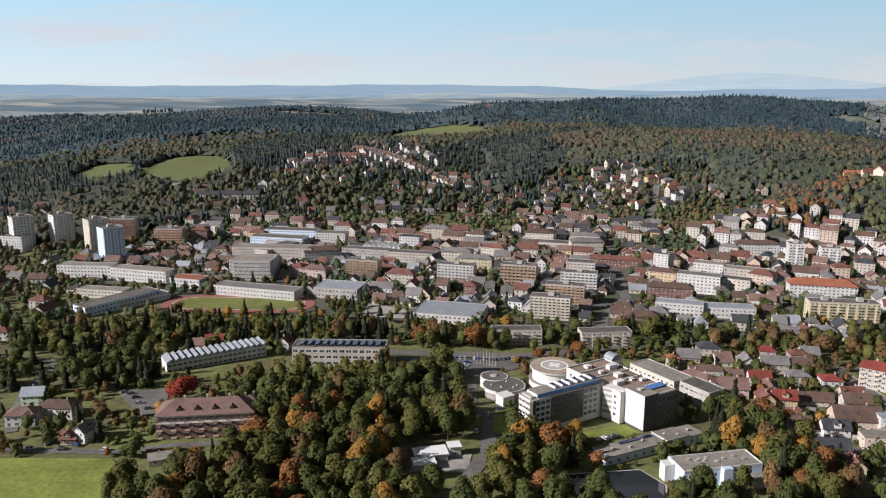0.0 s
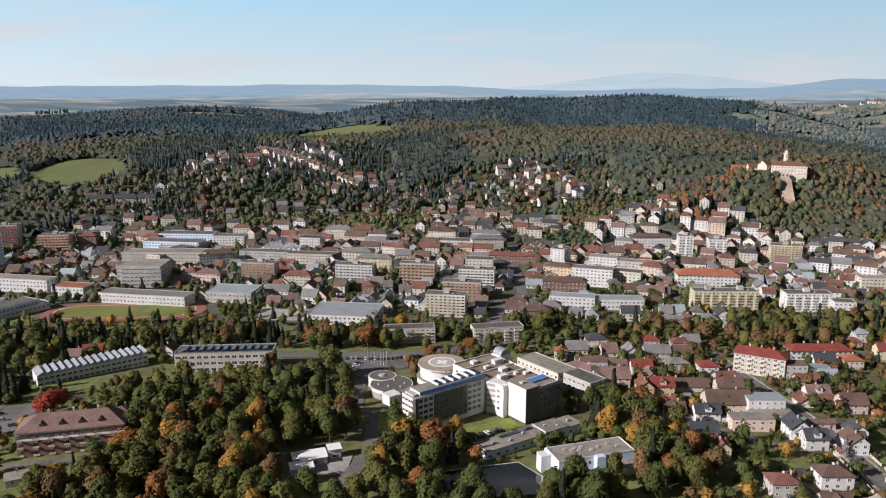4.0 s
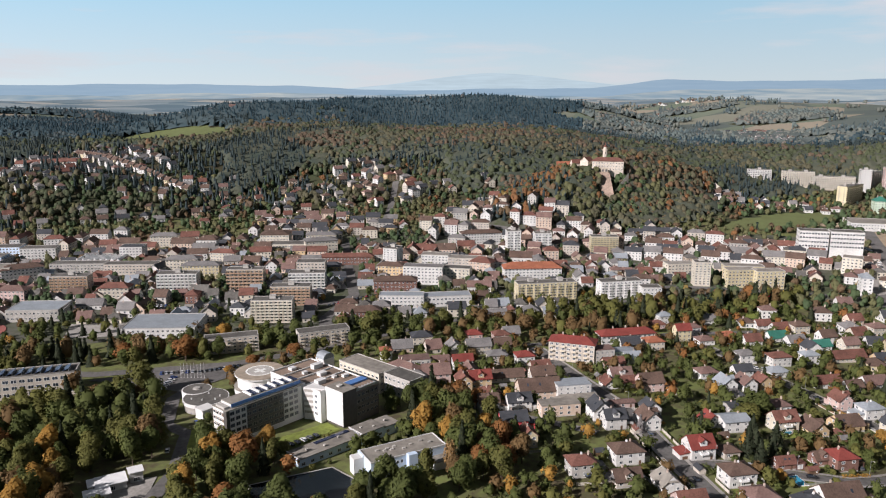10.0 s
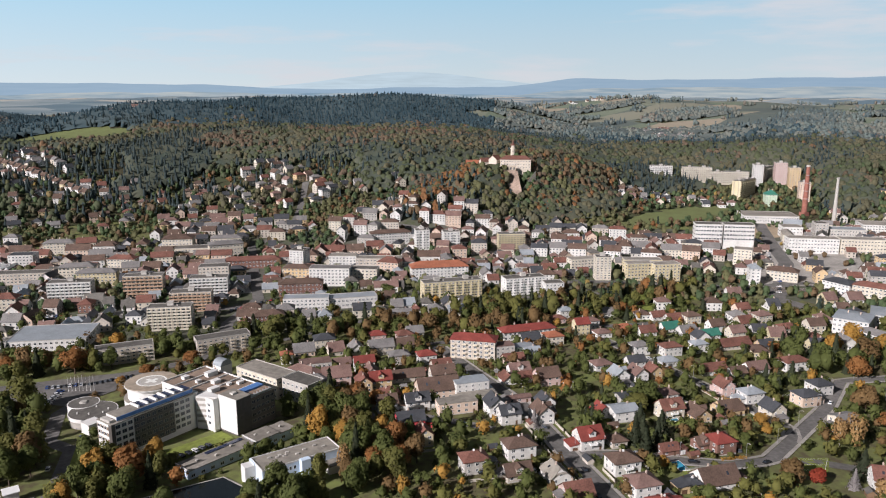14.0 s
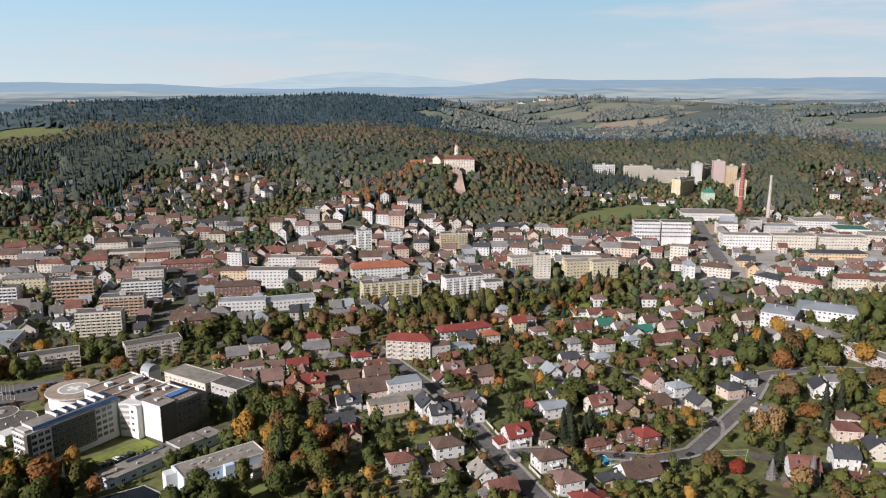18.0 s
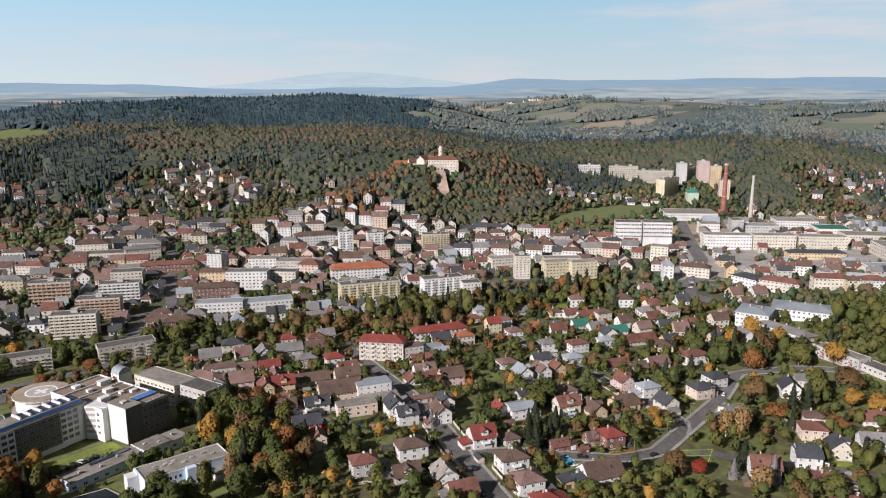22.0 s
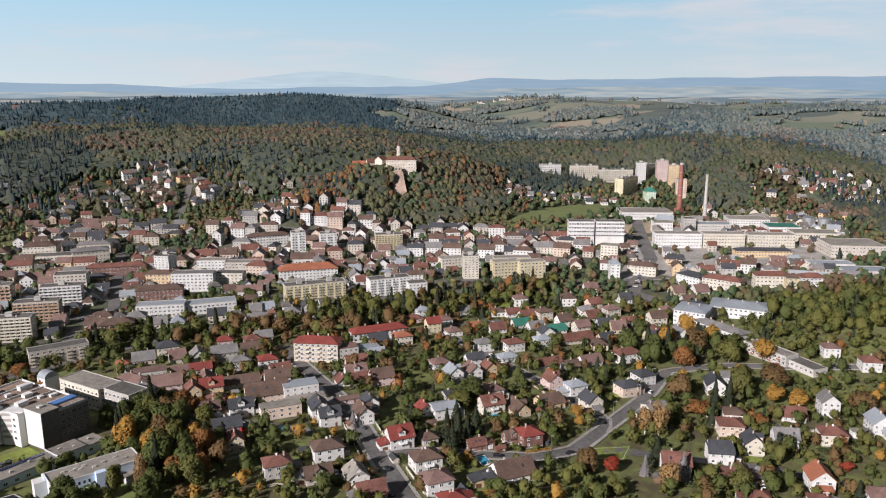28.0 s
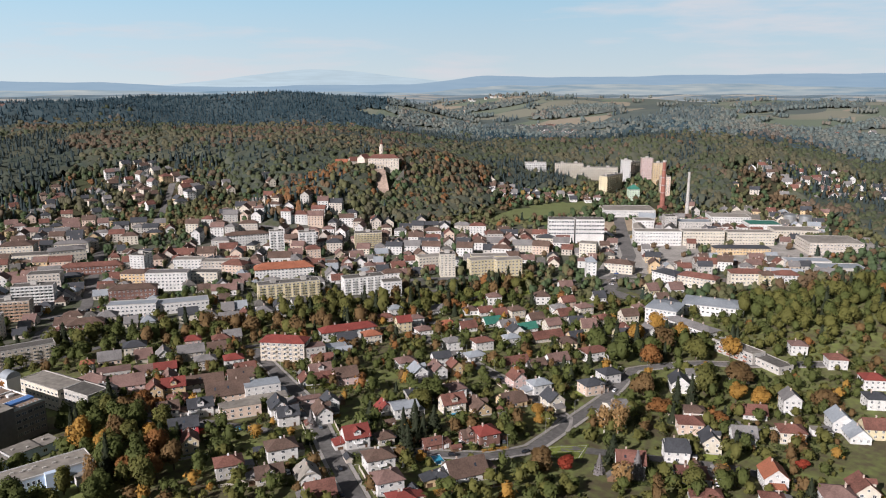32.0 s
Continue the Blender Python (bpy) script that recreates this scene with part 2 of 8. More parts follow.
# hills round the far valley and its hamlet
hill(1571, 1780, 70, 376, 376, -40)
hill(1783, 995, 45, 320, 320, -59.5)
hill(2473, 1401, 20, 280, 280, -59.5)
hill(1153, 1282, 28, 272, 136, -40)
hill(1605, 2315, 29, 196, 196, -33.5)
hill(737, 2697, 13, 196, 196, -14)
hill(2296, 1665, 35, 672, 336, -53)
hill(1511, 1357, 31, 140, 140, -46.5)
hill(1418, 1003, 19, 119, 119, -53)
hill(2085, 1173, 22, 165, 165, -59.5)
hill(1657, 1184, 21, 100, 100, -53)
hill(425, 2756, 31, 448, 224, -7.5)
hill(1293, 1150, 16, 85, 85, -46.5)
hill(-900, -1900, 60, 900, 600)
hill(900, -2000, 60, 900, 600)


def ground(x, y):
    """Height of the ground, for numbers or arrays."""
    x, y = np.asarray(x, float), np.asarray(y, float)
    far = np.hypot(x - 60, y + 20)
    s = np.clip((far - 1150) / 3500, 0, 1)
    z = 112 * s * s * (3 - 2 * s)
    for hx, hy, h, a, b, c, sn in HILLS:
        u, v = ((x - hx) * c + (y - hy) * sn) / a, (-(x - hx) * sn + (y - hy) * c) / b
        z = z + h * np.exp(-0.5 * (u * u + v * v))
    rough = np.clip((far - 900) / 1200, 0, 1)
    z = z + 0.6 * rough * (7 * np.sin(x / 173 + 1.3) * np.cos(y / 211) + 4 * np.sin(x / 71 - y / 93) + 9 * np.sin((x + 0.6 * y) / 410))
    return z


def steps(edges):
    """Grid lines between the given edges, each stretch with its own step."""
    out = []
    for (a, b, s) in edges:
        out += list(np.arange(a, b, s))
    return np.array(out + [edges[-1][1]])


def blobs(x, y, size, seed):
    """Smooth patches between 0 and 1, for arrays."""
    a = np.sin(x / size + seed) * np.cos(y / (0.83 * size) - 1.7 * seed) + np.sin((x + y) / (1.37 * size) + 2.3 * seed) * np.cos((x - 0.7 * y) / (1.1 * size) + seed)
    return 0.5 + 0.25 * a


def oval(x, y, cx, cy, a, b, turn=0.0):
    """Below 1 inside an ellipse."""
    c, s = math.cos(radians(turn)), math.sin(radians(turn))
    return (((x - cx) * c + (y - cy) * s) / a) ** 2 + ((-(x - cx) * s + (y - cy) * c) / b) ** 2


# open land among the woods: pastures, fields and the far villages
OPEN = [(-525, 1170, 48, 75, 15), (-405, 1190, 70, 105, 10), (-430, 1490, 75, 34, 20), (-15, 1470, 105, 75, 0), (-820, 2180, 320, 100, 20), (-370, 2160, 150, 50, 15),
        (735, 770, 95, 30, 5), (1640, 1380, 170, 80, -30), (1044, 1645, 120, 50, -25), (868, 1600, 50, 70, 0), (905, 1460, 60, 34, -20), (1257, 1234, 90, 40, -20)]


def openness(x, y):
    """1 on open land, 0 in the woods."""
    x, y = np.asarray(x, float), np.asarray(y, float)
    w = np.zeros(np.broadcast(x, y).shape)
    for cx, cy, a, b, t in OPEN:
        w = np.maximum(w, oval(x, y, cx, cy, a, b, t) < 1)
    far = np.hypot(x - 60, y + 20)
    ridge = oval(x, y, 560, 1800, 640, 430, 0) < 1
    w = np.maximum(w, (far > 2450) & (blobs(x, y, 150, 0.7) > -1) & ~ridge)
    w = np.maximum(w, (far > 1850) & (x > 800) & (blobs(x, 1.6 * y, 120, 2.2) > 0.34) & ~ridge)
    return w


def field_mosaic(name, hues, size):
    """Farmland: patches of different crops, each with its own even colour, drawn out sideways."""
    m = mat(name, hues[0], 0.95, 0.12, size, 0, 0.0, 0, 0, 0.2)
    n, l = m.node_tree.nodes, m.node_tree.links
    cells, ramp, shift, parts_of = n.new("ShaderNodeTexVoronoi"), n.new("ShaderNodeValToRGB"), n.new("ShaderNodeMapping"), n.new("ShaderNodeSeparateColor")
    shift.inputs["Scale"].default_value = (0.6 / size, 1.1 / size, 0)
    shift.inputs["Rotation"].default_value = (0, 0, radians(17))
    cells.inputs["Scale"].default_value = 1.0
    l.new(n.new("ShaderNodeNewGeometry").outputs["Position"], shift.inputs[0]), l.new(shift.outputs[0], cells.inputs["Vector"])
    l.new(cells.outputs["Color"], parts_of.inputs[0]), l.new(parts_of.outputs[0], ramp.inputs[0])
    ramp.color_ramp.interpolation = "CONSTANT"
    while len(ramp.color_ramp.elements) < len(hues):
        ramp.color_ramp.elements.new(0.5)
    for i, (e, h) in enumerate(zip(ramp.color_ramp.elements, hues)):
        e.position, e.color = i / len(hues), (*h, 1)
    l.new(ramp.outputs[0], n["Principled BSDF"].inputs["Base Color"])
    return m


def make_ground():
    xs = steps([(-4700, -1600, 100), (-1600, -480, 28), (-480, 1000, 9), (1000, 2400, 28), (2400, 4700, 100)])
    ys = steps([(-3000, 120, 100), (120, 1150, 9), (1150, 2300, 28), (2300, 4750, 90)])
    gx, gy = np.meshgrid(xs, ys)
    v = np.stack([gx, gy, ground(gx, gy)], -1).reshape(-1, 3)
    w, h = len(xs), len(ys)
    i = (np.arange(h - 1)[:, None] * w + np.arange(w - 1)).ravel()
    f = np.stack([i, i + 1, i + 1 + w, i + w], 1)
    c = v[f].mean(1)
    far = np.hypot(c[:, 0] - 60, c[:, 1] + 20)
    kind = np.full(len(f), 1)
    kind[far < 1000] = 0
    op = openness(c[:, 0], c[:, 1]) > 0
    kind[op] = 2
    centre = (oval(c[:, 0], c[:, 1], 140, 690, 520, 190, -5) < 1) | (oval(c[:, 0], c[:, 1], 620, 560, 330, 150, -40) < 1) | (oval(c[:, 0], c[:, 1], 700, 400, 160, 90, -20) < 1)
    kind[centre & (far < 1000) & ~op] = 4
    kind[(oval(c[:, 0], c[:, 1], 547, 895, 170, 85, 15) < 1) & ~op] = 1
    kind[(far > 1720) & op & (c[:, 0] > 600)] = 3
    kind[(far > 2000) & op & (blobs(c[:, 0], c[:, 1], 120, 5.1) > 0.38)] = 3
    kind[(far > 2450) & op] = 3
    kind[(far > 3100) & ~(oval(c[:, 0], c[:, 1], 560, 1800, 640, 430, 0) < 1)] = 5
    me = bpy.data.meshes.new("ground")
    me.vertices.add(len(v)), me.vertices.foreach_set("co", v.ravel())
    me.loops.add(4 * len(f)), me.loops.foreach_set("vertex_index", f.ravel().astype(np.int32))
    me.polygons.add(len(f)), me.polygons.foreach_set("loop_start", np.arange(0, 4 * len(f), 4, dtype=np.int32))
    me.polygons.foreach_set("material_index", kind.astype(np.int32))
    me.polygons.foreach_set("use_smooth", np.ones(len(f), bool))
    me.update(calc_edges=True)
    # Haze is in the field colours: crops greyed, then pale blue past 3100 m.
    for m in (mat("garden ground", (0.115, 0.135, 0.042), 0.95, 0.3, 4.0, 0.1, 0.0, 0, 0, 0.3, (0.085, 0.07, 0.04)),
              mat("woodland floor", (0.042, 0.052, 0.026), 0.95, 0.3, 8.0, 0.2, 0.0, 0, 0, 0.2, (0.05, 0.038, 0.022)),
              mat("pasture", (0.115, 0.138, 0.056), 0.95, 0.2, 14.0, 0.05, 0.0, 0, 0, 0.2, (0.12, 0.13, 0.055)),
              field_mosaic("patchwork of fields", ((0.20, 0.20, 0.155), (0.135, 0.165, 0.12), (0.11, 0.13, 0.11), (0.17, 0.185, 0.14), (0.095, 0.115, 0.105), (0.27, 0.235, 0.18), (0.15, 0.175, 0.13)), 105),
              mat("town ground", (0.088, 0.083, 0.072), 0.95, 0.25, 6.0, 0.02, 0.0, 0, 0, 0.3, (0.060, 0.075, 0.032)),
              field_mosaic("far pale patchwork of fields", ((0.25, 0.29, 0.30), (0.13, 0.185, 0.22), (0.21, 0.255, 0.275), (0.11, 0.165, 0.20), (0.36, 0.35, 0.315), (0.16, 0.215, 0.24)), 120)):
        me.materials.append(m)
    return tagged(new("ground", me), "rolling valley floor of grass, gardens, woods and fields", "ground", kind="structure")


make_ground()


def make_backdrop():
    """Far ranges of hills behind the last fields: wooded rises, blue hills, and pale mountains in the mist. The haze is
    in their colours, and they glow.
    """
    rise = lambda d, a, b: (lambda k: k * k * (3 - 2 * k))(min(1.0, max(0.0, (d - a) / (b - a))))
    knolls = lambda a, s: math.sin(9 * a + s) + 0.6 * math.sin(17 * a + 2 * s) * math.sin(5 * a) + 0.35 * math.sin(41 * a + 3 * s) + 0.2 * math.sin(83 * a + s)
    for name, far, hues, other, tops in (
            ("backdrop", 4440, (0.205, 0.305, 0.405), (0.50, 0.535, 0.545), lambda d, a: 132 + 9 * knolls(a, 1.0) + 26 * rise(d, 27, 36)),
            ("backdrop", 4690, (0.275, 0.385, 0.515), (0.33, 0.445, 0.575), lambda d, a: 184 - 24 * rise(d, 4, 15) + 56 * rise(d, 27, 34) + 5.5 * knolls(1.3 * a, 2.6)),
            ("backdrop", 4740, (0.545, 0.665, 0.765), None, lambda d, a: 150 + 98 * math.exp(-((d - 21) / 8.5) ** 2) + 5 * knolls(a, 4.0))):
        v, f = [], []
        n = 240
        for i in range(n + 1):
            a = radians(-75 + 150 * i / n)
            x, y = 60 + far * math.sin(a), -20 + far * math.cos(a)
            v += [(x, y, -40), (x, y, tops(math.degrees(a), a))]
        f = [(2 * i, 2 * i + 2, 2 * i + 3, 2 * i + 1) for i in range(n)]
        me = bpy.data.meshes.new(name)
        me.from_pydata(v, [], f)
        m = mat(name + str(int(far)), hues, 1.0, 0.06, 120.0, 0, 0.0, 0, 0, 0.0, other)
        n, l = m.node_tree.nodes, m.node_tree.links
        flat = n.new("ShaderNodeMapping")
        flat.inputs["Scale"].default_value = (0.7, 0.7, 9.0)
        for tex in [k for k in n if k.type == "TEX_NOISE"]:
            l.new(tex.inputs["Vector"].links[0].from_socket, flat.inputs[0]), l.new(flat.outputs[0], tex.inputs["Vector"])
        # the brightness of far air, put in as a glow of these hues
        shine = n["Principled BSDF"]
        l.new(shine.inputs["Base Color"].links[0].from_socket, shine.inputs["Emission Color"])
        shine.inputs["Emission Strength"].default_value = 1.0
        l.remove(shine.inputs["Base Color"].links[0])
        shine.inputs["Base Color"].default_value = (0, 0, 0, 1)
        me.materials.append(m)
        tagged(new(name, me), "distant ranges of hills on the horizon, painted in blue haze", "backdrop", kind="structure")


make_backdrop()

# ---- how things are made ----
class Geo:
    """Corners and faces of one part, with a material number for each face."""

    def __init__(self):
        self.v, self.f, self.m = [], [], []

    def poly(self, pts, m=0):
        n = len(self.v)
        self.v += [tuple(p) for p in pts]
        self.f.append(tuple(range(n, n + len(pts))))
        self.m.append(m)
        return self

    def box(self, x0, y0, z0, x1, y1, z1, m=0, top=None, taper=0.0):
        n = len(self.v)
        t = taper
        self.v += [(x0, y0, z0), (x1, y0, z0), (x1, y1, z0), (x0, y1, z0), (x0 + t, y0 + t, z1), (x1 - t, y0 + t, z1), (x1 - t, y1 - t, z1), (x0 + t, y1 - t, z1)]
        for q in ((0, 3, 2, 1), (0, 1, 5, 4), (1, 2, 6, 5), (2, 3, 7, 6), (3, 0, 4, 7)):
            self.f.append(tuple(n + k for k in q))
            self.m.append(m)
        self.f.append((n + 4, n + 5, n + 6, n + 7))
        self.m.append(m if top is None else top)
        return self

    def solid(self, low, high, m=0, top=None):
        """A body between two rings of corners."""
        n, k = len(self.v), len(low)
        self.v += [tuple(p) for p in low] + [tuple(p) for p in high]
        for i in range(k):
            self.f.append((n + i, n + (i + 1) % k, n + k + (i + 1) % k, n + k + i))
            self.m.append(m)
        self.f += [tuple(range(n + k - 1, n - 1, -1)), tuple(range(n + k, n + 2 * k))]
        self.m += [m, m if top is None else top]
        return self

    def drum(self, x, y, z0, z1, r0, r1, sides=12, m=0, top=None):
        ring = [(math.cos(2 * math.pi * i / sides), math.sin(2 * math.pi * i / sides)) for i in range(sides)]
        return self.solid([(x + r0 * a, y + r0 * b, z0) for a, b in ring], [(x + r1 * a, y + r1 * b, z1) for a, b in ring], m, top)

    def join(self, other, at, turn=0.0):
        """Takes over another body, moved and turned about z."""
        n = len(self.v)
        c, s = math.cos(radians(turn)), math.sin(radians(turn))
        self.v += [(at[0] + x * c - y * s, at[1] + x * s + y * c, at[2] + z) for x, y, z in other.v]
        self.f += [tuple(n + k for k in f) for f in other.f]
        self.m += other.m
        return self

    def mesh(self, name, *materials):
        me = bpy.data.meshes.new(name)
        me.from_pydata(self.v, [], self.f)
        for k in materials:
            me.materials.append(k)
        if len(materials) > 1:
            me.polygons.foreach_set("material_index", np.array(self.m, np.int32))
        return me


ROOF_OF = {}


def part(name, geo, material, parent, label="", at=None, turn=0.0):
    """One mesh object under a thing or a part. geo: a Geo, or a mesh that alike parts share."""
    me = geo.mesh(name, *(material if isinstance(material, (list, tuple)) else [material])) if isinstance(geo, Geo) else geo
    ob = new(name, me)
    ob.parent = parent
    if at:
        ob.location = at
        ob.rotation_euler = (0, 0, radians(turn))
    if label:
        ob["label"] = label
    if name == "roof":
        ROOF_OF[parent.name] = ob
    return ob


FOOT = []


def thing(name, x, y, turn, label, category, group="", lift=0.0, foot=0.0):
    ob = new(name)
    ob.empty_display_size = 1
    ob.matrix_basis = pose(x, y, float(ground(x, y)) + lift, 0, 0, turn)
    if foot:
        FOOT.append((x, y, foot))
    return tagged(ob, label, category, group)


PANES = {}


def pane_mesh(w, h, bars=1, frame=None):
    """A framed window, its glass set back, standing on the wall's face, facing -y, sill at z = 0."""
    key = (round(w, 1), round(h, 1), bars, (frame or FRAME).name)
    if key not in PANES:
        w, h = key[:2]
        g = Geo()
        e = 0.1
        xs = [-w / 2, -w / 2 + e] + [q for i in range(bars) for q in (-w / 2 + w * (i + 1) / (bars + 1) - 0.05, -w / 2 + w * (i + 1) / (bars + 1) + 0.05)] + [w / 2 - e, w / 2]
        zs = [0, e, h - e, h]
        at = lambda i, j: j * len(xs) + i
        g.v = [(x, -0.08, z) for z in zs for x in xs]
        back = len(g.v)
        g.v += [(x, 0.04, z) for z in zs for x in xs]
        for j in range(3):
            for i in range(len(xs) - 1):
                q = [at(i, j), at(i + 1, j), at(i + 1, j + 1), at(i, j + 1)]
                if j == 1 and i % 2 == 1:
                    r = [k + back for k in q]
                    g.f.append(tuple(r))
                    g.m.append(1)
                    for k in range(4):
                        g.f.append((q[k], q[(k + 1) % 4], r[(k + 1) % 4], r[k]))
                        g.m.append(0)
                else:
                    g.f.append(tuple(q))
                    g.m.append(0)
        n = len(xs) - 1
        for q in ((at(0, 0), at(n, 0)), (at(n, 0), at(n, 3)), (at(n, 3), at(0, 3)), (at(0, 3), at(0, 0))):
            g.f.append((q[1], q[0], q[0] + back, q[1] + back))
            g.m.append(0)
        g.v = [(x, y, z) if y < 0 else (x, -0.02 if 0.05 < z < h - 0.05 and abs(x) < w / 2 - 0.05 else 0.04, z) for x, y, z in g.v]
        PANES[key] = g.mesh("window", frame or FRAME, GLASS)
    return PANES[key]


def window_row(w, h, xs, bars=1):
    """The windows of one storey on one side, for joining: pale frames with dark panes set on them."""
    g = Geo()
    for x in xs:
        g.poly([(x - w / 2, -0.05, 0), (x + w / 2, -0.05, 0), (x + w / 2, -0.05, h), (x - w / 2, -0.05, h)], 0)
        for i in range(bars + 1):
            a, b = x - w / 2 + w * i / (bars + 1) + 0.08, x - w / 2 + w * (i + 1) / (bars + 1) - 0.08
            g.poly([(a, -0.09, 0.1), (b, -0.09, 0.1), (b, -0.09, h - 0.1), (a, -0.09, h - 0.1)], 1)
    return g


def sides(w, d):
    """The four sides of a house: length, then the middle of the wall and its turn."""
    return ((w, (0, -d / 2), 0), (d, (w / 2, 0), 90), (w, (0, d / 2), 180), (d, (-w / 2, 0), 270))


def on_side(mid, turn, along, z):
    c, s = math.cos(radians(turn)), math.sin(radians(turn))
    return (mid[0] + along * c, mid[1] + along * s, z)


def gable_walls(g, w, d, h, rise, m=0, below=2.5):
    """Walls with gables on the sides at +x and -x."""
    x, y = w / 2, d / 2
    for s in (-1, 1):
        pts = [(s * x, -y, -below), (s * x, y, -below), (s * x, y, h), (s * x, 0, h + rise), (s * x, -y, h)]
        g.poly(pts if s > 0 else pts[::-1], m)
    g.poly([(-x, -y, -below), (x, -y, -below), (x, -y, h), (-x, -y, h)], m)
    g.poly([(x, y, -below), (-x, y, -below), (-x, y, h), (x, y, h)], m)
    return g


def gable_roof(w, d, h, rise, over=0.6, thick=0.22):
    g = Geo()
    x, y = w / 2 + over, d / 2 + over
    drop = rise * over / (d / 2)
    for s in (-1, 1):
        low = [(-x, s * y, h - drop), (x, s * y, h - drop), (x, 0, h + rise), (-x, 0, h + rise)]
        if s > 0:
            low = low[::-1]
        g.solid(low, [(a, b, c + thick) for a, b, c in low])
    return g


def hip_roof(w, d, h, rise, over=0.6, thick=0.22, ridge=None):
    g = Geo()
    x, y = w / 2 + over, d / 2 + over
    r = max(0.3, (w - d) / 2 + 0.3) if ridge is None else ridge / 2
    base = [(-x, -y, h), (x, -y, h), (x, y, h), (-x, y, h)]
    lift = [(a, b, c + thick) for a, b, c in base]
    n = len(g.v)
    g.v += base + lift + [(-r, 0, h + rise + thick), (r, 0, h + rise + thick)]
    for q in ((3, 2, 1, 0), (0, 1, 5, 4), (1, 2, 6, 5), (2, 3, 7, 6), (3, 0, 4, 7), (4, 5, 9, 8), (5, 6, 9), (6, 7, 8, 9), (7, 4, 8)):
        g.f.append(q)
        g.m.append(0)
    return g


def chimney(house, x, y, z0, z1, size=0.55):
    g = Geo().box(-size / 2, -size / 2, z0, size / 2, size / 2, z1).box(-size / 2 - 0.08, -size / 2 - 0.08, z1, size / 2 + 0.08, size / 2 + 0.08, z1 + 0.12)
    g.box(-size / 4, -size / 4, z1 + 0.12, size / 4, size / 4, z1 + 0.35)
    return part("chimney", g, CHIMNEY, ROOF_OF.get(house.name, house), at=(x, y, 0))


CHIMNEY = mat("chimney render", (0.50, 0.40, 0.34), 0.9, 0.2, 0.4)
DOOR = mat("brown door", (0.12, 0.07, 0.045), 0.6, 0.15, 0.4)
ROOF_WORD = dict(red="bright red", orange="orange", brown="brown", rust="weathered red", grey="grey", dark="dark slate", metal="pale metal", green="green", felt="dark flat", gravel="pale flat", rose="faded pink")
WALL_WORD = dict(white="white", cream="cream", yellow="yellow", ochre="ochre", peach="peach", pink="pink", grey="grey", beige="beige", blue="pale blue", red="red", green="pale green", brick="brick", slate="dark", tan="tan")


PLOTS = []


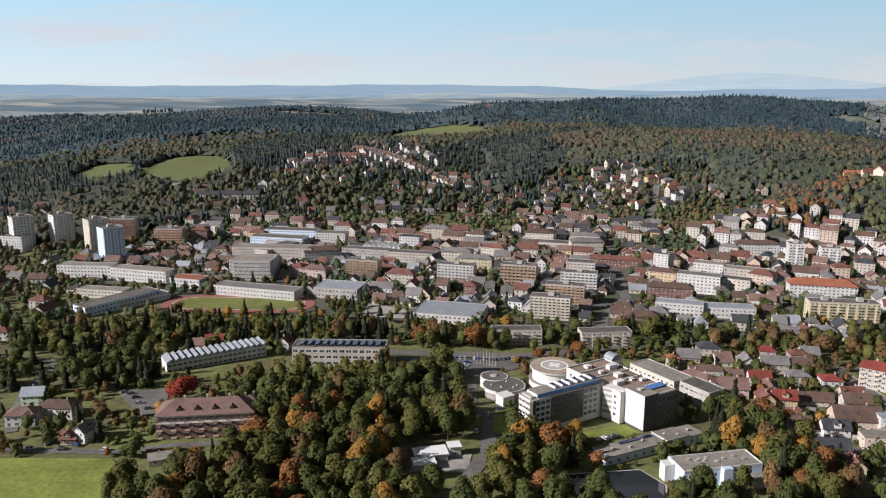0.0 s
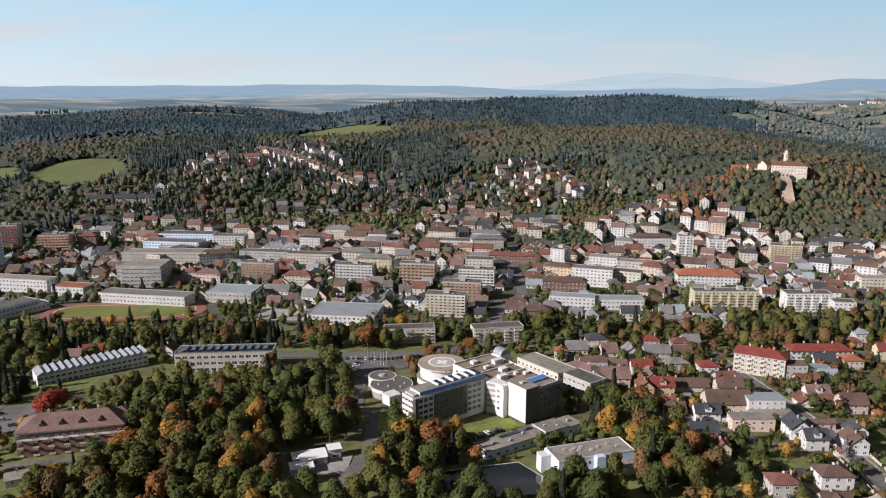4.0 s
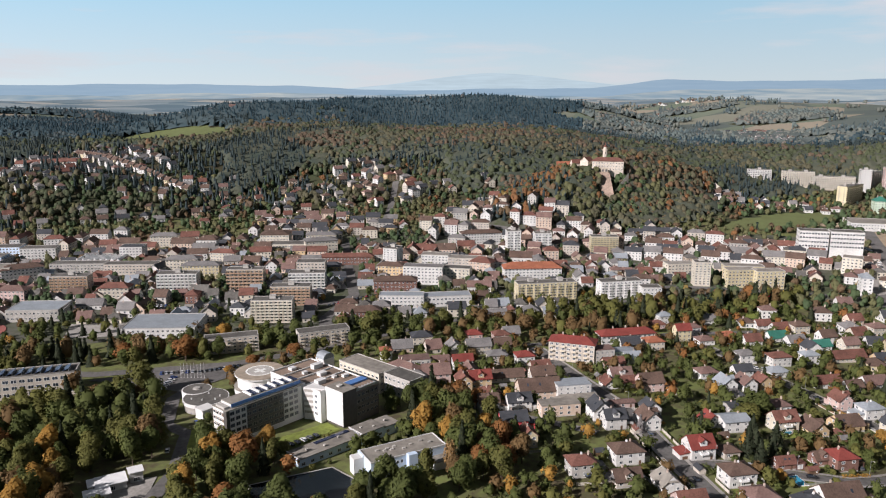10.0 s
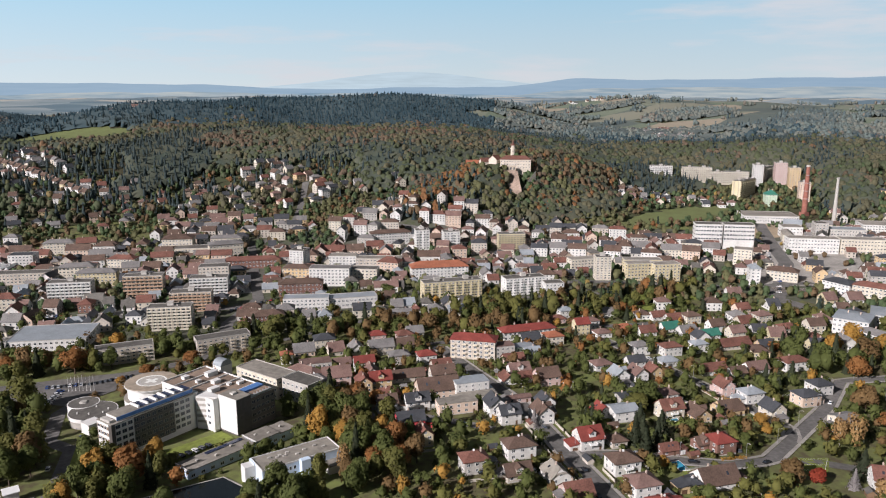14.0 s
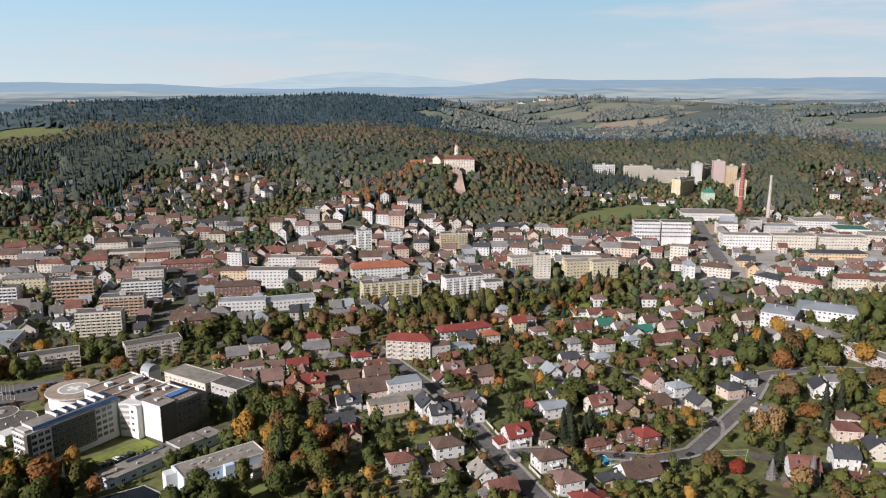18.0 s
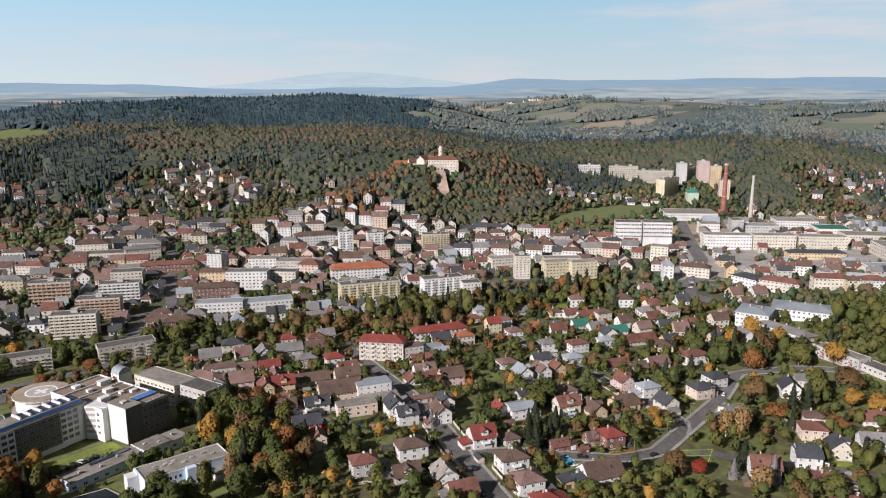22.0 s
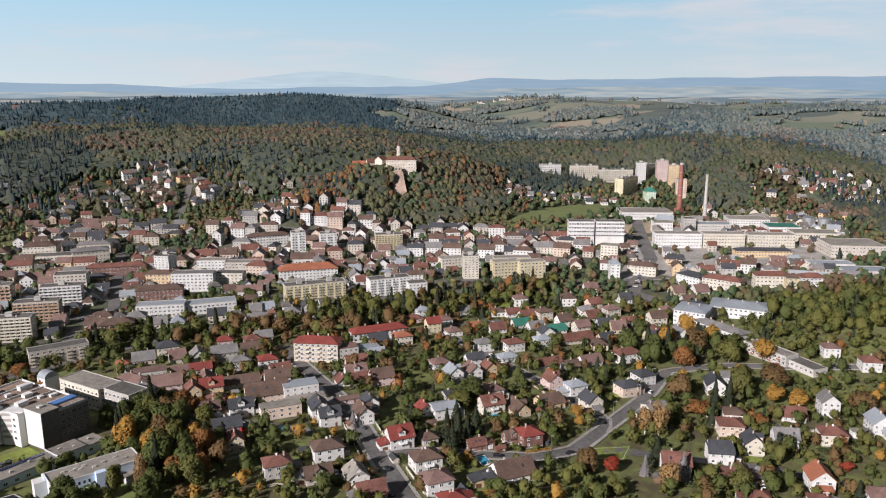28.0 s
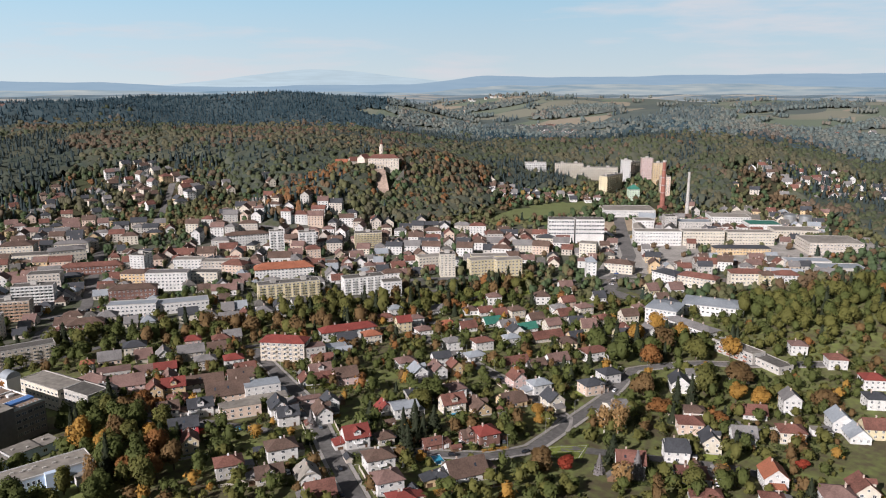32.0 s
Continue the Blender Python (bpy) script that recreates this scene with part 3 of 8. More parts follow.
def villa(x, y, turn, w=11, d=10, storeys=2, roof="gable", top="brown", wall="white", dormer=0, rows=False, balcony=False, name="house"):
    """A family house with its own windows, door and chimney."""
    word = {"gable": "gabled", "hip": "hipped", "flat": "flat", "half": "half-hipped", "shed": "low pitched"}[roof]
    house = thing(name, x, y, turn, f"{WALL_WORD[wall]} plastered {'detached house' if not rows else 'town house'} with a {word} {ROOF_WORD[top]} roof", "house", "houses of the town" if rows else "villas among gardens", foot=0.52 * max(w, d))
    rng = random.Random(int(x * 7 + y * 13))
    h = 0.7 + 2.65 * storeys
    rise = {"gable": 0.42 * d, "half": 0.42 * d, "hip": 0.27 * d, "flat": 0.0, "shed": 0.16 * d}[roof] * (0.85 if d > 13 else 1)
    g = Geo()
    if roof == "hip":
        g.box(-w / 2, -d / 2, -2.5, w / 2, d / 2, h)
    elif roof == "flat":
        g.box(-w / 2, -d / 2, -2.5, w / 2, d / 2, h + 0.3)
    else:
        gable_walls(g, w, d, h, rise)
    part("wall", g, WALLS[wall], house)
    if roof == "hip":
        part("roof", hip_roof(w, d, h, rise), ROOFS[top], house)
    elif roof == "flat":
        f = Geo().box(-w / 2 - 0.15, -d / 2 - 0.15, h + 0.3, w / 2 + 0.15, d / 2 + 0.15, h + 0.55)
        part("roof", f, ROOFS[top], house)
    elif roof == "half":
        f = Geo()
        X, Y, k = w / 2 + 0.5, d / 2 + 0.5, 0.45
        dz = rise * 0.5 / (d / 2)
        for s in (-1, 1):
            low = [(-X, s * Y, h - dz), (X, s * Y, h - dz), (X, s * Y * (1 - k) * 0.9, h + rise * k), (X - 1.8, 0, h + rise), (-X + 1.8, 0, h + rise), (-X, s * Y * (1 - k) * 0.9, h + rise * k)]
            low = low[::-1] if s > 0 else low
            f.solid(low, [(a, b, c + 0.22) for a, b, c in low])
        for s in (-1, 1):
            tri = [(s * X, -Y * (1 - k) * 0.9, h + rise * k + 0.1), (s * X, Y * (1 - k) * 0.9, h + rise * k + 0.1), (s * (X - 1.8), 0, h + rise + 0.2)]
            f.poly(tri if s > 0 else tri[::-1])
        part("roof", f, ROOFS[top], house)
    else:
        part("roof", gable_roof(w, d, h, rise), ROOFS[top], house)
    if roof != "flat":
        chimney(house, rng.uniform(-0.28, 0.28) * w, 0.3 if roof != "hip" else 0.1, h + rise * 0.6, h + rise + 1.0)
    panes = Geo()
    for length, mid, a in sides(w, d):
        n = max(1, int(length / (2.9 if rows else 3.4)))
        for s in range(storeys):
            xs = [length * ((i + 0.5) / n - 0.5) for i in range(n)]
            if rows:
                panes.join(window_row(1.1, 1.4, xs), on_side(mid, a, 0, 1.2 + 2.65 * s), a)
            else:
                wide = 1.5 if rng.random() < 0.6 else 1.1
                for q in xs:
                    if s == 0 and a == 0 and q == xs[-1]:
                        part("door", Geo().box(-0.5, -0.07, -0.9, 0.5, 0.02, 1.25), DOOR, house, at=on_side(mid, a, q, 1.0), turn=a)
                    else:
                        part("window", pane_mesh(wide, 1.4), None, house, at=on_side(mid, a, q, 1.35 + 2.65 * s), turn=a)
        if roof in ("gable", "half") and a in (90, 270) and not rows:
            part("window", pane_mesh(1.1, 1.2), None, house, at=on_side(mid, a, 0, h + 0.5), turn=a)
    if rows:
        tagged(part("glazing", panes, [FRAME, GLASS], house), kind="stuff")
    if balcony:
        b = Geo().box(-1.8, -1.3, 0, 1.8, 0, 0.15).box(-1.8, -1.3, 0.15, 1.8, -1.22, 1.05).box(-1.8, -1.22, 0.15, -1.72, 0, 1.05).box(1.72, -1.22, 0.15, 1.8, 0, 1.05)
        part("balcony", b, FRAME, house, at=(0, -d / 2, 3.3))
    PLOTS.append((x, y, turn, w, d, rows))
    if not rows:
        part("plinth", Geo().box(-w / 2 - 0.05, -d / 2 - 0.05, -2.5, w / 2 + 0.05, d / 2 + 0.05, 0.7), CONCRETE, house, "grey rendered plinth")
        if rng.random() < 0.6 and w < 20:
            side = rng.choice((-1, 1))
            aw, ad, ah = rng.uniform(3.2, 5.0), rng.uniform(4.5, 7.0), rng.uniform(2.6, 3.2)
            x0, x1 = sorted((side * w / 2, side * (w / 2 + aw)))
            part("annexe", Geo().box(x0, -ad / 2, -2.5, x1, ad / 2, ah), WALLS[wall], house, "low annexe")
            zi, zo = ah + 1.0, ah
            zl, zr = (zo, zi) if side < 0 else (zi, zo)
            low = [(x0 - 0.3, -ad / 2 - 0.3, zl), (x1 + 0.3, -ad / 2 - 0.3, zr), (x1 + 0.3, ad / 2 + 0.3, zr), (x0 - 0.3, ad / 2 + 0.3, zl)]
            part("annexe_roof", Geo().solid(low, [(a, b, c + 0.18) for a, b, c in low]), ROOFS[top if rng.random() < 0.6 else "grey"], house)
            part("garage_door", Geo().box(-1.2, -0.06, 0, 1.2, 0.02, 2.1), rng.choice((DOOR, FRAME, CONCRETE)), house, at=((x0 + x1) / 2, -ad / 2, 0.1))
        if roof in ("gable", "half") and w >= 7:
            pick = rng.random()
            if pick < 0.35:
                g = gable_walls(Geo(), 3.4, 3.0, 1.5, 1.2, 0, 0.6)
                c = Geo().join(g, (0, -d / 2 * 0.55, h + rise * 0.25), 90)
                part("cross_gable", c, WALLS[wall], house, "gabled roof bay")
                part("cross_gable_roof", Geo().join(gable_roof(3.6, 3.0, 1.5, 1.2, 0.35, 0.16), (0, -d / 2 * 0.55, h + rise * 0.25), 90), ROOFS[top], house)
                part("window", pane_mesh(1.3, 1.1), None, house, at=(0, -d / 2 * 0.55 - 1.7, h + rise * 0.25 + 0.4))
            elif pick < 0.8:
                for k in range(rng.randint(1, 2)):
                    q = rng.uniform(-0.32, 0.32) * w
                    sg = rng.choice((-1, 1))
                    spot = lambda u, v: (q + u, sg * d / 2 * (1 - v), h + rise * v + 0.24)
                    low = [spot(-0.45, 0.38), spot(0.45, 0.38), spot(0.45, 0.58), spot(-0.45, 0.58)]
                    low = low if sg < 0 else low[::-1]
                    part("roof_window", Geo().solid(low, [(a, b, c + 0.09) for a, b, c in low]), GLASS, ROOF_OF.get(house.name, house))
        if roof == "hip" and rng.random() < 0.5:
            part("roof_knob", Geo().box(-0.35, -0.3, h + rise, 0.35, 0.3, h + rise + 0.9), FRAME, house, "pale roof vent at the ridge")
    for k in range(dormer):
        q = (k + 0.5) / dormer * w * 0.8 - 0.4 * w
        y0 = -d / 2 * 0.72
        zb = h + rise * 0.2
        b = Geo().box(-1.1, 0, 0, 1.1, 2.4, 1.5)
        part("dormer", b, WALLS[wall], house, at=(q, y0, zb))
        part("dormer_roof", Geo().box(-1.3, -0.3, 1.5, 1.3, 2.9, 1.68), ROOFS[top], house, at=(q, y0, zb))
        part("window", pane_mesh(1.4, 1.0), None, house, at=(q, y0, zb + 0.3))
    return house


def block(x, y, turn, w, d, storeys, wall="cream", loggia="", top="felt", bays=None, label="", near=False, floor=2.85, head=True, plinth=1.0, name="apartment_building", wide=1.6, tall=1.45, hip=0.0, roof_wall=None):
    """A large building of equal storeys: walls, a row of windows for each storey and side, loggias, a flat or hipped roof with its lift houses."""
    house = thing(name, x, y, turn, label or f"{WALL_WORD[wall]} panel-built apartment block of {storeys} storeys", "building", "large buildings of the town", foot=0.55 * max(min(w, d), 0.8 * w))
    h = plinth + floor * storeys
    part("wall", Geo().box(-w / 2, -d / 2, -3, w / 2, d / 2, h + (0 if hip else 0.5)), WALLS[wall], house)
    if hip:
        part("roof", hip_roof(w, d, h, hip, 0.7, 0.25), ROOFS[top], house)
        for k in range(2 + int(w / 25)):
            chimney(house, (k + 0.5) / (2 + int(w / 25)) * w * 0.7 - 0.35 * w, 0.8, h + hip * 0.4, h + hip + 1.2, 0.8)
    else:
        r = Geo().box(-w / 2 + 0.3, -d / 2 + 0.3, h + 0.2, w / 2 - 0.3, d / 2 - 0.3, h + 0.53)
        part("roof", r, ROOFS[top], house)
        rim = Geo()
        for a, b, c, e in ((-w / 2 - 0.1, -d / 2 - 0.1, w / 2 + 0.1, -d / 2 + 0.3), (-w / 2 - 0.1, d / 2 - 0.3, w / 2 + 0.1, d / 2 + 0.1), (-w / 2 - 0.1, -d / 2 + 0.3, -w / 2 + 0.3, d / 2 - 0.3), (w / 2 - 0.3, -d / 2 + 0.3, w / 2 + 0.1, d / 2 - 0.3)):
            rim.box(a, b, h + 0.5, c, e, h + 0.85)
        part("parapet", rim, CONCRETE, house)
        if head:
            for k in range(max(1, int(w / 22))):
                q = (k + 0.5) / max(1, int(w / 22)) * w - w / 2
                part("lift_house", Geo().box(-2.2, -1.8, 0, 2.2, 1.8, 2.4).box(-2.4, -2.0, 2.4, 2.4, 2.0, 2.6), WALLS["grey"], ROOF_OF.get(house.name, house), at=(q, 0.1 * d, h + 0.53))
                part("vent", Geo().box(-0.4, -0.4, 0, 0.4, 0.4, 1.0).box(-0.5, -0.5, 1.0, 0.5, 0.5, 1.12), CONCRETE, ROOF_OF.get(house.name, house), at=(q + 5, -0.15 * d, h + 0.53))
    n = bays or max(2, int(w / 3.1))
    panes, decks = Geo(), Geo()
    for length, mid, a in sides(w, d):
        k = n if a in (0, 180) else max(1, int(length / 4.5))
        xs = [length * ((i + 0.5) / k - 0.5) for i in range(k)]
        for s in range(storeys):
            z = plinth + floor * s + 0.3 * floor
            if near and a != 180:
                for q in xs:
                    part("window", pane_mesh(wide, min(tall, 0.55 * floor)), None, house, at=on_side(mid, a, q, z), turn=a)
            else:
                panes.join(window_row(wide, min(tall, 0.55 * floor), xs), on_side(mid, a, 0, z), a)
            if loggia and a == 0:
                every = 2 if loggia == "some" else 1
                for i in range(0, k, every):
                    half = w / k * 0.5 * (0.98 if every == 1 else 0.8)
                    g = Geo().box(-half, -1.25, -0.12, half, 0.0, 0.04, 1).box(-half, -1.25, 0.04, half, -1.17, 1.0, 0)
                    g.box(-half, -1.17, 0.04, -half + 0.1, 0.0, floor - 0.2 if every == 1 else 1.0, 1)
                    at = on_side(mid, a, xs[i], z - 0.3 * floor)
                    if near:
                        part("balcony", g, [LOGGIA.get(wall, BALCONY), WALLS[wall]], house, at=at, turn=a)
                    else:
                        decks.join(g, at, a)
    tagged(part("glazing", panes, [FRAME, GLASS], house), kind="stuff")
    if decks.v:
        tagged(part("loggia_front", decks, [LOGGIA.get(wall, BALCONY), WALLS[wall]], house), kind="stuff")
    return house


FAR_MATS = [*WALLS.values(), *ROOFS.values(), GLASS, CHIMNEY]
FAR_AT = {m.name: i for i, m in enumerate(FAR_MATS)}


def add_far_house(body, x, y, turn, w, d, h, roof, top, wall):
    """The same house, taken into one body of many far houses."""
    rise = 0.3 * d if roof == "hip" else 0.4 * d
    g = Geo()
    if roof == "hip":
        g.box(-w / 2, -d / 2, -3, w / 2, d / 2, h, FAR_AT[WALLS[wall].name])
        r = hip_roof(w, d, h, rise)
    else:
        gable_walls(g, w, d, h, rise, FAR_AT[WALLS[wall].name], 3)
        r = gable_roof(w, d, h, rise)
    r.m = [FAR_AT[ROOFS[top].name]] * len(r.f)
    g.join(r, (0, 0, 0))
    g.box(0.2 * w - 0.35, 0, h + rise * 0.5, 0.2 * w + 0.35, 0.7, h + rise + 1.0, FAR_AT[CHIMNEY.name])
    for length, mid, a in sides(w, d):
        k = max(1, int(length / 3.6))
        for s in range(max(1, int(h / 2.9))):
            p = Geo()
            for i in range(k):
                q = length * ((i + 0.5) / k - 0.5)
                p.poly([(q - 0.6, -0.06, 0), (q + 0.6, -0.06, 0), (q + 0.6, -0.06, 1.4), (q - 0.6, -0.06, 1.4)], FAR_AT[GLASS.name])
            g.join(p, on_side(mid, a, 0, 1.0 + 2.8 * s), a)
    body.join(g, (x, y, float(ground(x, y))), turn)
    FOOT.append((x, y, 0.5 * max(w, d)))


def cottage(x, y, turn, w, d, h, roof, top, wall, name="house"):
    """A house far off: walls, roof, chimney and its small windows."""
    house = thing(name, x, y, turn, f"{WALL_WORD[wall]} {'town house' if h > 6.5 else 'small house'} with a {'hipped' if roof == 'hip' else 'gabled'} {ROOF_WORD[top]} roof", "house", "houses of the valley", foot=0.5 * max(w, d))
    rise = 0.3 * d if roof == "hip" else 0.4 * d
    g = Geo()
    if roof == "hip":
        g.box(-w / 2, -d / 2, -3, w / 2, d / 2, h)
    else:
        gable_walls(g, w, d, h, rise, below=3)
    part("wall", g, WALLS[wall], house)
    part("roof", hip_roof(w, d, h, rise) if roof == "hip" else gable_roof(w, d, h, rise), ROOFS[top], house)
    chimney(house, 0.2 * w, 0.3, h + rise * 0.5, h + rise + 1.0, 0.7)
    panes = Geo()
    for length, mid, a in sides(w, d):
        k = max(1, int(length / 3.2))
        for s in range(max(1, int(h / 2.9))):
            panes.join(window_row(1.3, 1.5, [length * ((i + 0.5) / k - 0.5) for i in range(k)], 0), on_side(mid, a, 0, 1.0 + 2.8 * s), a)
    tagged(part("glazing", panes, [FRAME, GLASS], house), kind="stuff")
    return house


LOGGIA = dict(cream=WALLS["cream"], yellow=WALLS["yellow"], tan=mat("brown balcony panels", (0.38, 0.25, 0.17), 0.8, 0.12, 0.8), white=mat("white balcony panels", (0.62, 0.61, 0.59), 0.8, 0.08, 0.8),
              grey=mat("rust red balcony panels", (0.34, 0.13, 0.09), 0.8, 0.12, 0.8), peach=mat("salmon balcony panels", (0.60, 0.34, 0.24), 0.8, 0.12, 0.8))


# ---- sheets laid on the ground ----
def sheet(name, outline, material, label, category="", lift=0.25, kind="structure", cell=6.0):
    """A level-edged patch that follows the ground."""
    bm = bmesh.new()
    bm.faces.new([bm.verts.new((a, b, 0)) for a, b in outline])
    xs, ys = [p[0] for p in outline], [p[1] for p in outline]
    for axis, lo, hi in ((0, min(xs), max(xs)), (1, min(ys), max(ys))):
        c = math.floor(lo / cell) * cell + cell
        while c < hi:
            no = Vector((1, 0, 0)) if axis == 0 else Vector((0, 1, 0))
            bmesh.ops.bisect_plane(bm, geom=bm.verts[:] + bm.edges[:] + bm.faces[:], plane_co=no * c, plane_no=no)
            c += cell
    for v in bm.verts:
        v.co.z = float(ground(v.co.x, v.co.y)) + lift
    me = bpy.data.meshes.new(name)
    bm.to_mesh(me)
    bm.free()
    if me.polygons and me.polygons[0].normal.z < 0:
        me.flip_normals()
    me.materials.append(material)
    return tagged(new(name, me), label, category or name, kind=kind)


ROADS = []


def road(points, width, material=None, name="road", label="grey asphalt street between the gardens", lift=0.3, step=6.0):
    """A strip along a line of points, laid on the ground."""
    ROADS.append((points, width))
    line = []
    for (ax, ay), (bx, by) in zip(points, points[1:]):
        n = max(1, int(math.hypot(bx - ax, by - ay) / step))
        line += [(ax + (bx - ax) * i / n, ay + (by - ay) * i / n) for i in range(n)]
    line.append(points[-1])
    g = Geo()
    for i, (px, py) in enumerate(line):
        a, b = line[max(0, i - 1)], line[min(len(line) - 1, i + 1)]
        tx, ty = b[0] - a[0], b[1] - a[1]
        k = math.hypot(tx, ty) or 1
        nx, ny = -ty / k, tx / k
        for s in (0.5, 0.0, -0.5):
            qx, qy = px + nx * width * s, py + ny * width * s
            g.v.append((qx, qy, float(ground(qx, qy)) + lift))
    for i in range(len(line) - 1):
        for s in (0, 1):
            j = 3 * i + s
            g.f.append((j, j + 1, j + 4, j + 3))
            g.m.append(0)
    ob = new(name, g.mesh(name, material or ASPHALT))
    return tagged(ob, label, "road", kind="structure")

# ---- trees ----
LEAVES = dict(
    green=leafy("green leaves", (0.094, 0.110, 0.033), (0.056, 0.068, 0.025)),
    olive=leafy("olive leaves", (0.132, 0.130, 0.038), (0.082, 0.084, 0.029)),
    yellow=leafy("yellow leaves", (0.375, 0.215, 0.052), (0.241, 0.141, 0.040)),
    orange=leafy("orange leaves", (0.262, 0.123, 0.044), (0.175, 0.086, 0.036)),
    birch=leafy("thin birch leaves", (0.315, 0.198, 0.086), (0.209, 0.134, 0.063)),
    red=leafy("red leaves", (0.290, 0.056, 0.032), (0.190, 0.042, 0.028)),
    brown=leafy("brown leaves", (0.168, 0.106, 0.047), (0.112, 0.074, 0.036)),
    spruce=leafy("spruce needles", (0.039, 0.047, 0.026), (0.024, 0.032, 0.018)),
    thuja=leafy("thuja foliage", (0.064, 0.077, 0.029), (0.039, 0.050, 0.018)),
    silver=leafy("silver spruce needles", (0.241, 0.221, 0.220), (0.133, 0.134, 0.127)),
)


def unit(v):
    return v / (np.linalg.norm(v, axis=-1, keepdims=True) + 1e-9)


def crown(shape, tall, wide, n, leaf, rng, level=0.2):
    """Corners of n leaf clumps (three each) that make one crown. Broad crowns are heaps of lobes; spruces are tiers of drooping twigs."""
    if shape == "broad":
        k = int(rng.integers(9, 15))
        low = 0.10 * tall
        c = unit(rng.normal(size=(k, 3)) + [0, 0, 0.1]) * rng.uniform(0.40, 0.78, (k, 1))
        c[0] = 0
        c[:, :2] *= (1 - 0.38 * np.clip(c[:, 2], 0, 1))[:, None]
        c *= [wide / 2, wide / 2, (tall - low) / 2]
        r = rng.uniform(0.15, 0.27, k) * wide
        r[0] = 0.36 * wide
        pick = rng.choice(k, n, p=r ** 2 / (r ** 2).sum())
        way = unit(rng.normal(size=(n, 3)) + [0, 0, 0.25])
        p = c[pick] + way * (r[pick] * rng.uniform(0.70, 1.10, n))[:, None] * [1, 1, 1.15]
        p[:, 2] += low + (tall - low) / 2
        p[:, 2] = np.clip(p[:, 2], 0.08 * tall, tall * 1.04)
        soft = unit(0.6 * way + unit(p - [0, 0, 0.5 * tall]) + [0, 0, 2 * level - 0.1])
        out = unit(way + rng.normal(size=(n, 3)) * (0.38 if n > 200 else 0.3) + [0, 0, level])
    else:
        u = rng.uniform(0, 1, n) ** 1.5
        tiers = 0.82 + 0.18 * np.cos(u * 2 * np.pi * (tall / 1.9))
        a = rng.uniform(0, 2 * np.pi, n)
        if shape == "column":
            rad = wide / 2 * np.sqrt(np.clip(1 - (u * 1.02 - 0.25) ** 2 * 1.7, 0.02, 1)) * rng.uniform(0.8, 1.05, n)
        else:
            rad = wide / 2 * (1 - u) * tiers * rng.uniform(0.6, 1.08, n) + 0.1
        p = np.stack([np.cos(a) * rad, np.sin(a) * rad, tall * (0.06 + 0.94 * u)], 1)
        soft = unit(np.stack([np.cos(a), np.sin(a), np.full(n, 0.35 + level)], 1))
        out = unit(np.stack([np.cos(a), np.sin(a), np.full(n, 0.25 + level)], 1) + rng.normal(size=(n, 3)) * 0.35)
    side = unit(np.cross(out, rng.normal(size=(n, 3))))
    up = np.cross(out, side)
    s = leaf * rng.uniform(0.65, 1.3, (n, 1))
    t = s * rng.uniform(0.8, 1.3, (n, 1))
    lean = unit(out + (1.6 if n > 100 else 3.5) * soft) if shape == "broad" else unit(out + (1.0 if n > 100 else 2.5) * soft)
    return np.stack([np.concatenate([k, lean], 1) for k in (p - side * s - up * t * 0.5, p + side * s - up * t * 0.5, p + up * t)], 1)


def clumps(shape, tall, wide, k, rng):
    """Corners of a far crown: k rounded clumps of leaves, or for a spruce three drooping tiers."""
    q = []
    if shape == "broad":
        g = (1 + 5 ** 0.5) / 2
        ico = unit(np.array([(-1, g, 0), (1, g, 0), (-1, -g, 0), (1, -g, 0), (0, -1, g), (0, 1, g), (0, -1, -g), (0, 1, -g), (g, 0, -1), (g, 0, 1), (-g, 0, -1), (-g, 0, 1)], float))
        near = np.linalg.norm(ico[:, None] - ico[None], axis=-1) < 1.2
        faces = [f for f in itertools.combinations(range(12), 3) if near[f[0], f[1]] and near[f[1], f[2]] and near[f[0], f[2]]]
        for i in range(k):
            a = rng.uniform(0, 2 * np.pi)
            c = np.array([0, 0, 0.55 * tall]) if i == 0 else np.array([0.27 * wide * np.cos(a), 0.27 * wide * np.sin(a), rng.uniform(0.34, 0.66) * tall])
            r = wide * (0.30 if k == 1 and tall < 9 else rng.uniform(0.34, 0.40) if i == 0 else rng.uniform(0.22, 0.31))
            v = ico * rng.uniform(0.78, 1.16, (12, 1)) * r * [1, 1, 1.42]
            for f in faces:
                f = f if np.dot(np.cross(v[f[1]] - v[f[0]], v[f[2]] - v[f[0]]), v[f[0]]) > 0 else f[::-1]
                q.append([np.concatenate([c + v[j], unit(ico[j] + [0, 0, 0.25])]) for j in f])
    else:
        for low, top, r in ((0.06, 0.52, 1.0), (0.30, 0.76, 0.74), (0.54, 1.0, 0.48)):
            turn = rng.uniform(0, 1)
            rim = [(np.cos(turn + 2 * np.pi * i / 7), np.sin(turn + 2 * np.pi * i / 7)) for i in range(7)]
            far = rng.uniform(0.75, 1.15, 7) * r * wide / 2
            for i in range(7):
                j = (i + 1) % 7
                a, b, t = [np.array(p) for p in ((rim[i][0] * far[i], rim[i][1] * far[i], low * tall), (rim[j][0] * far[j], rim[j][1] * far[j], low * tall), (0, 0, top * tall))]
                out = [unit(np.array([*rim[m], 0.45])) for m in (i, j)]
                q.append([np.concatenate([a, out[0]]), np.concatenate([b, out[1]]), np.concatenate([t, unit(out[0] + out[1])])])
    return np.array(q)


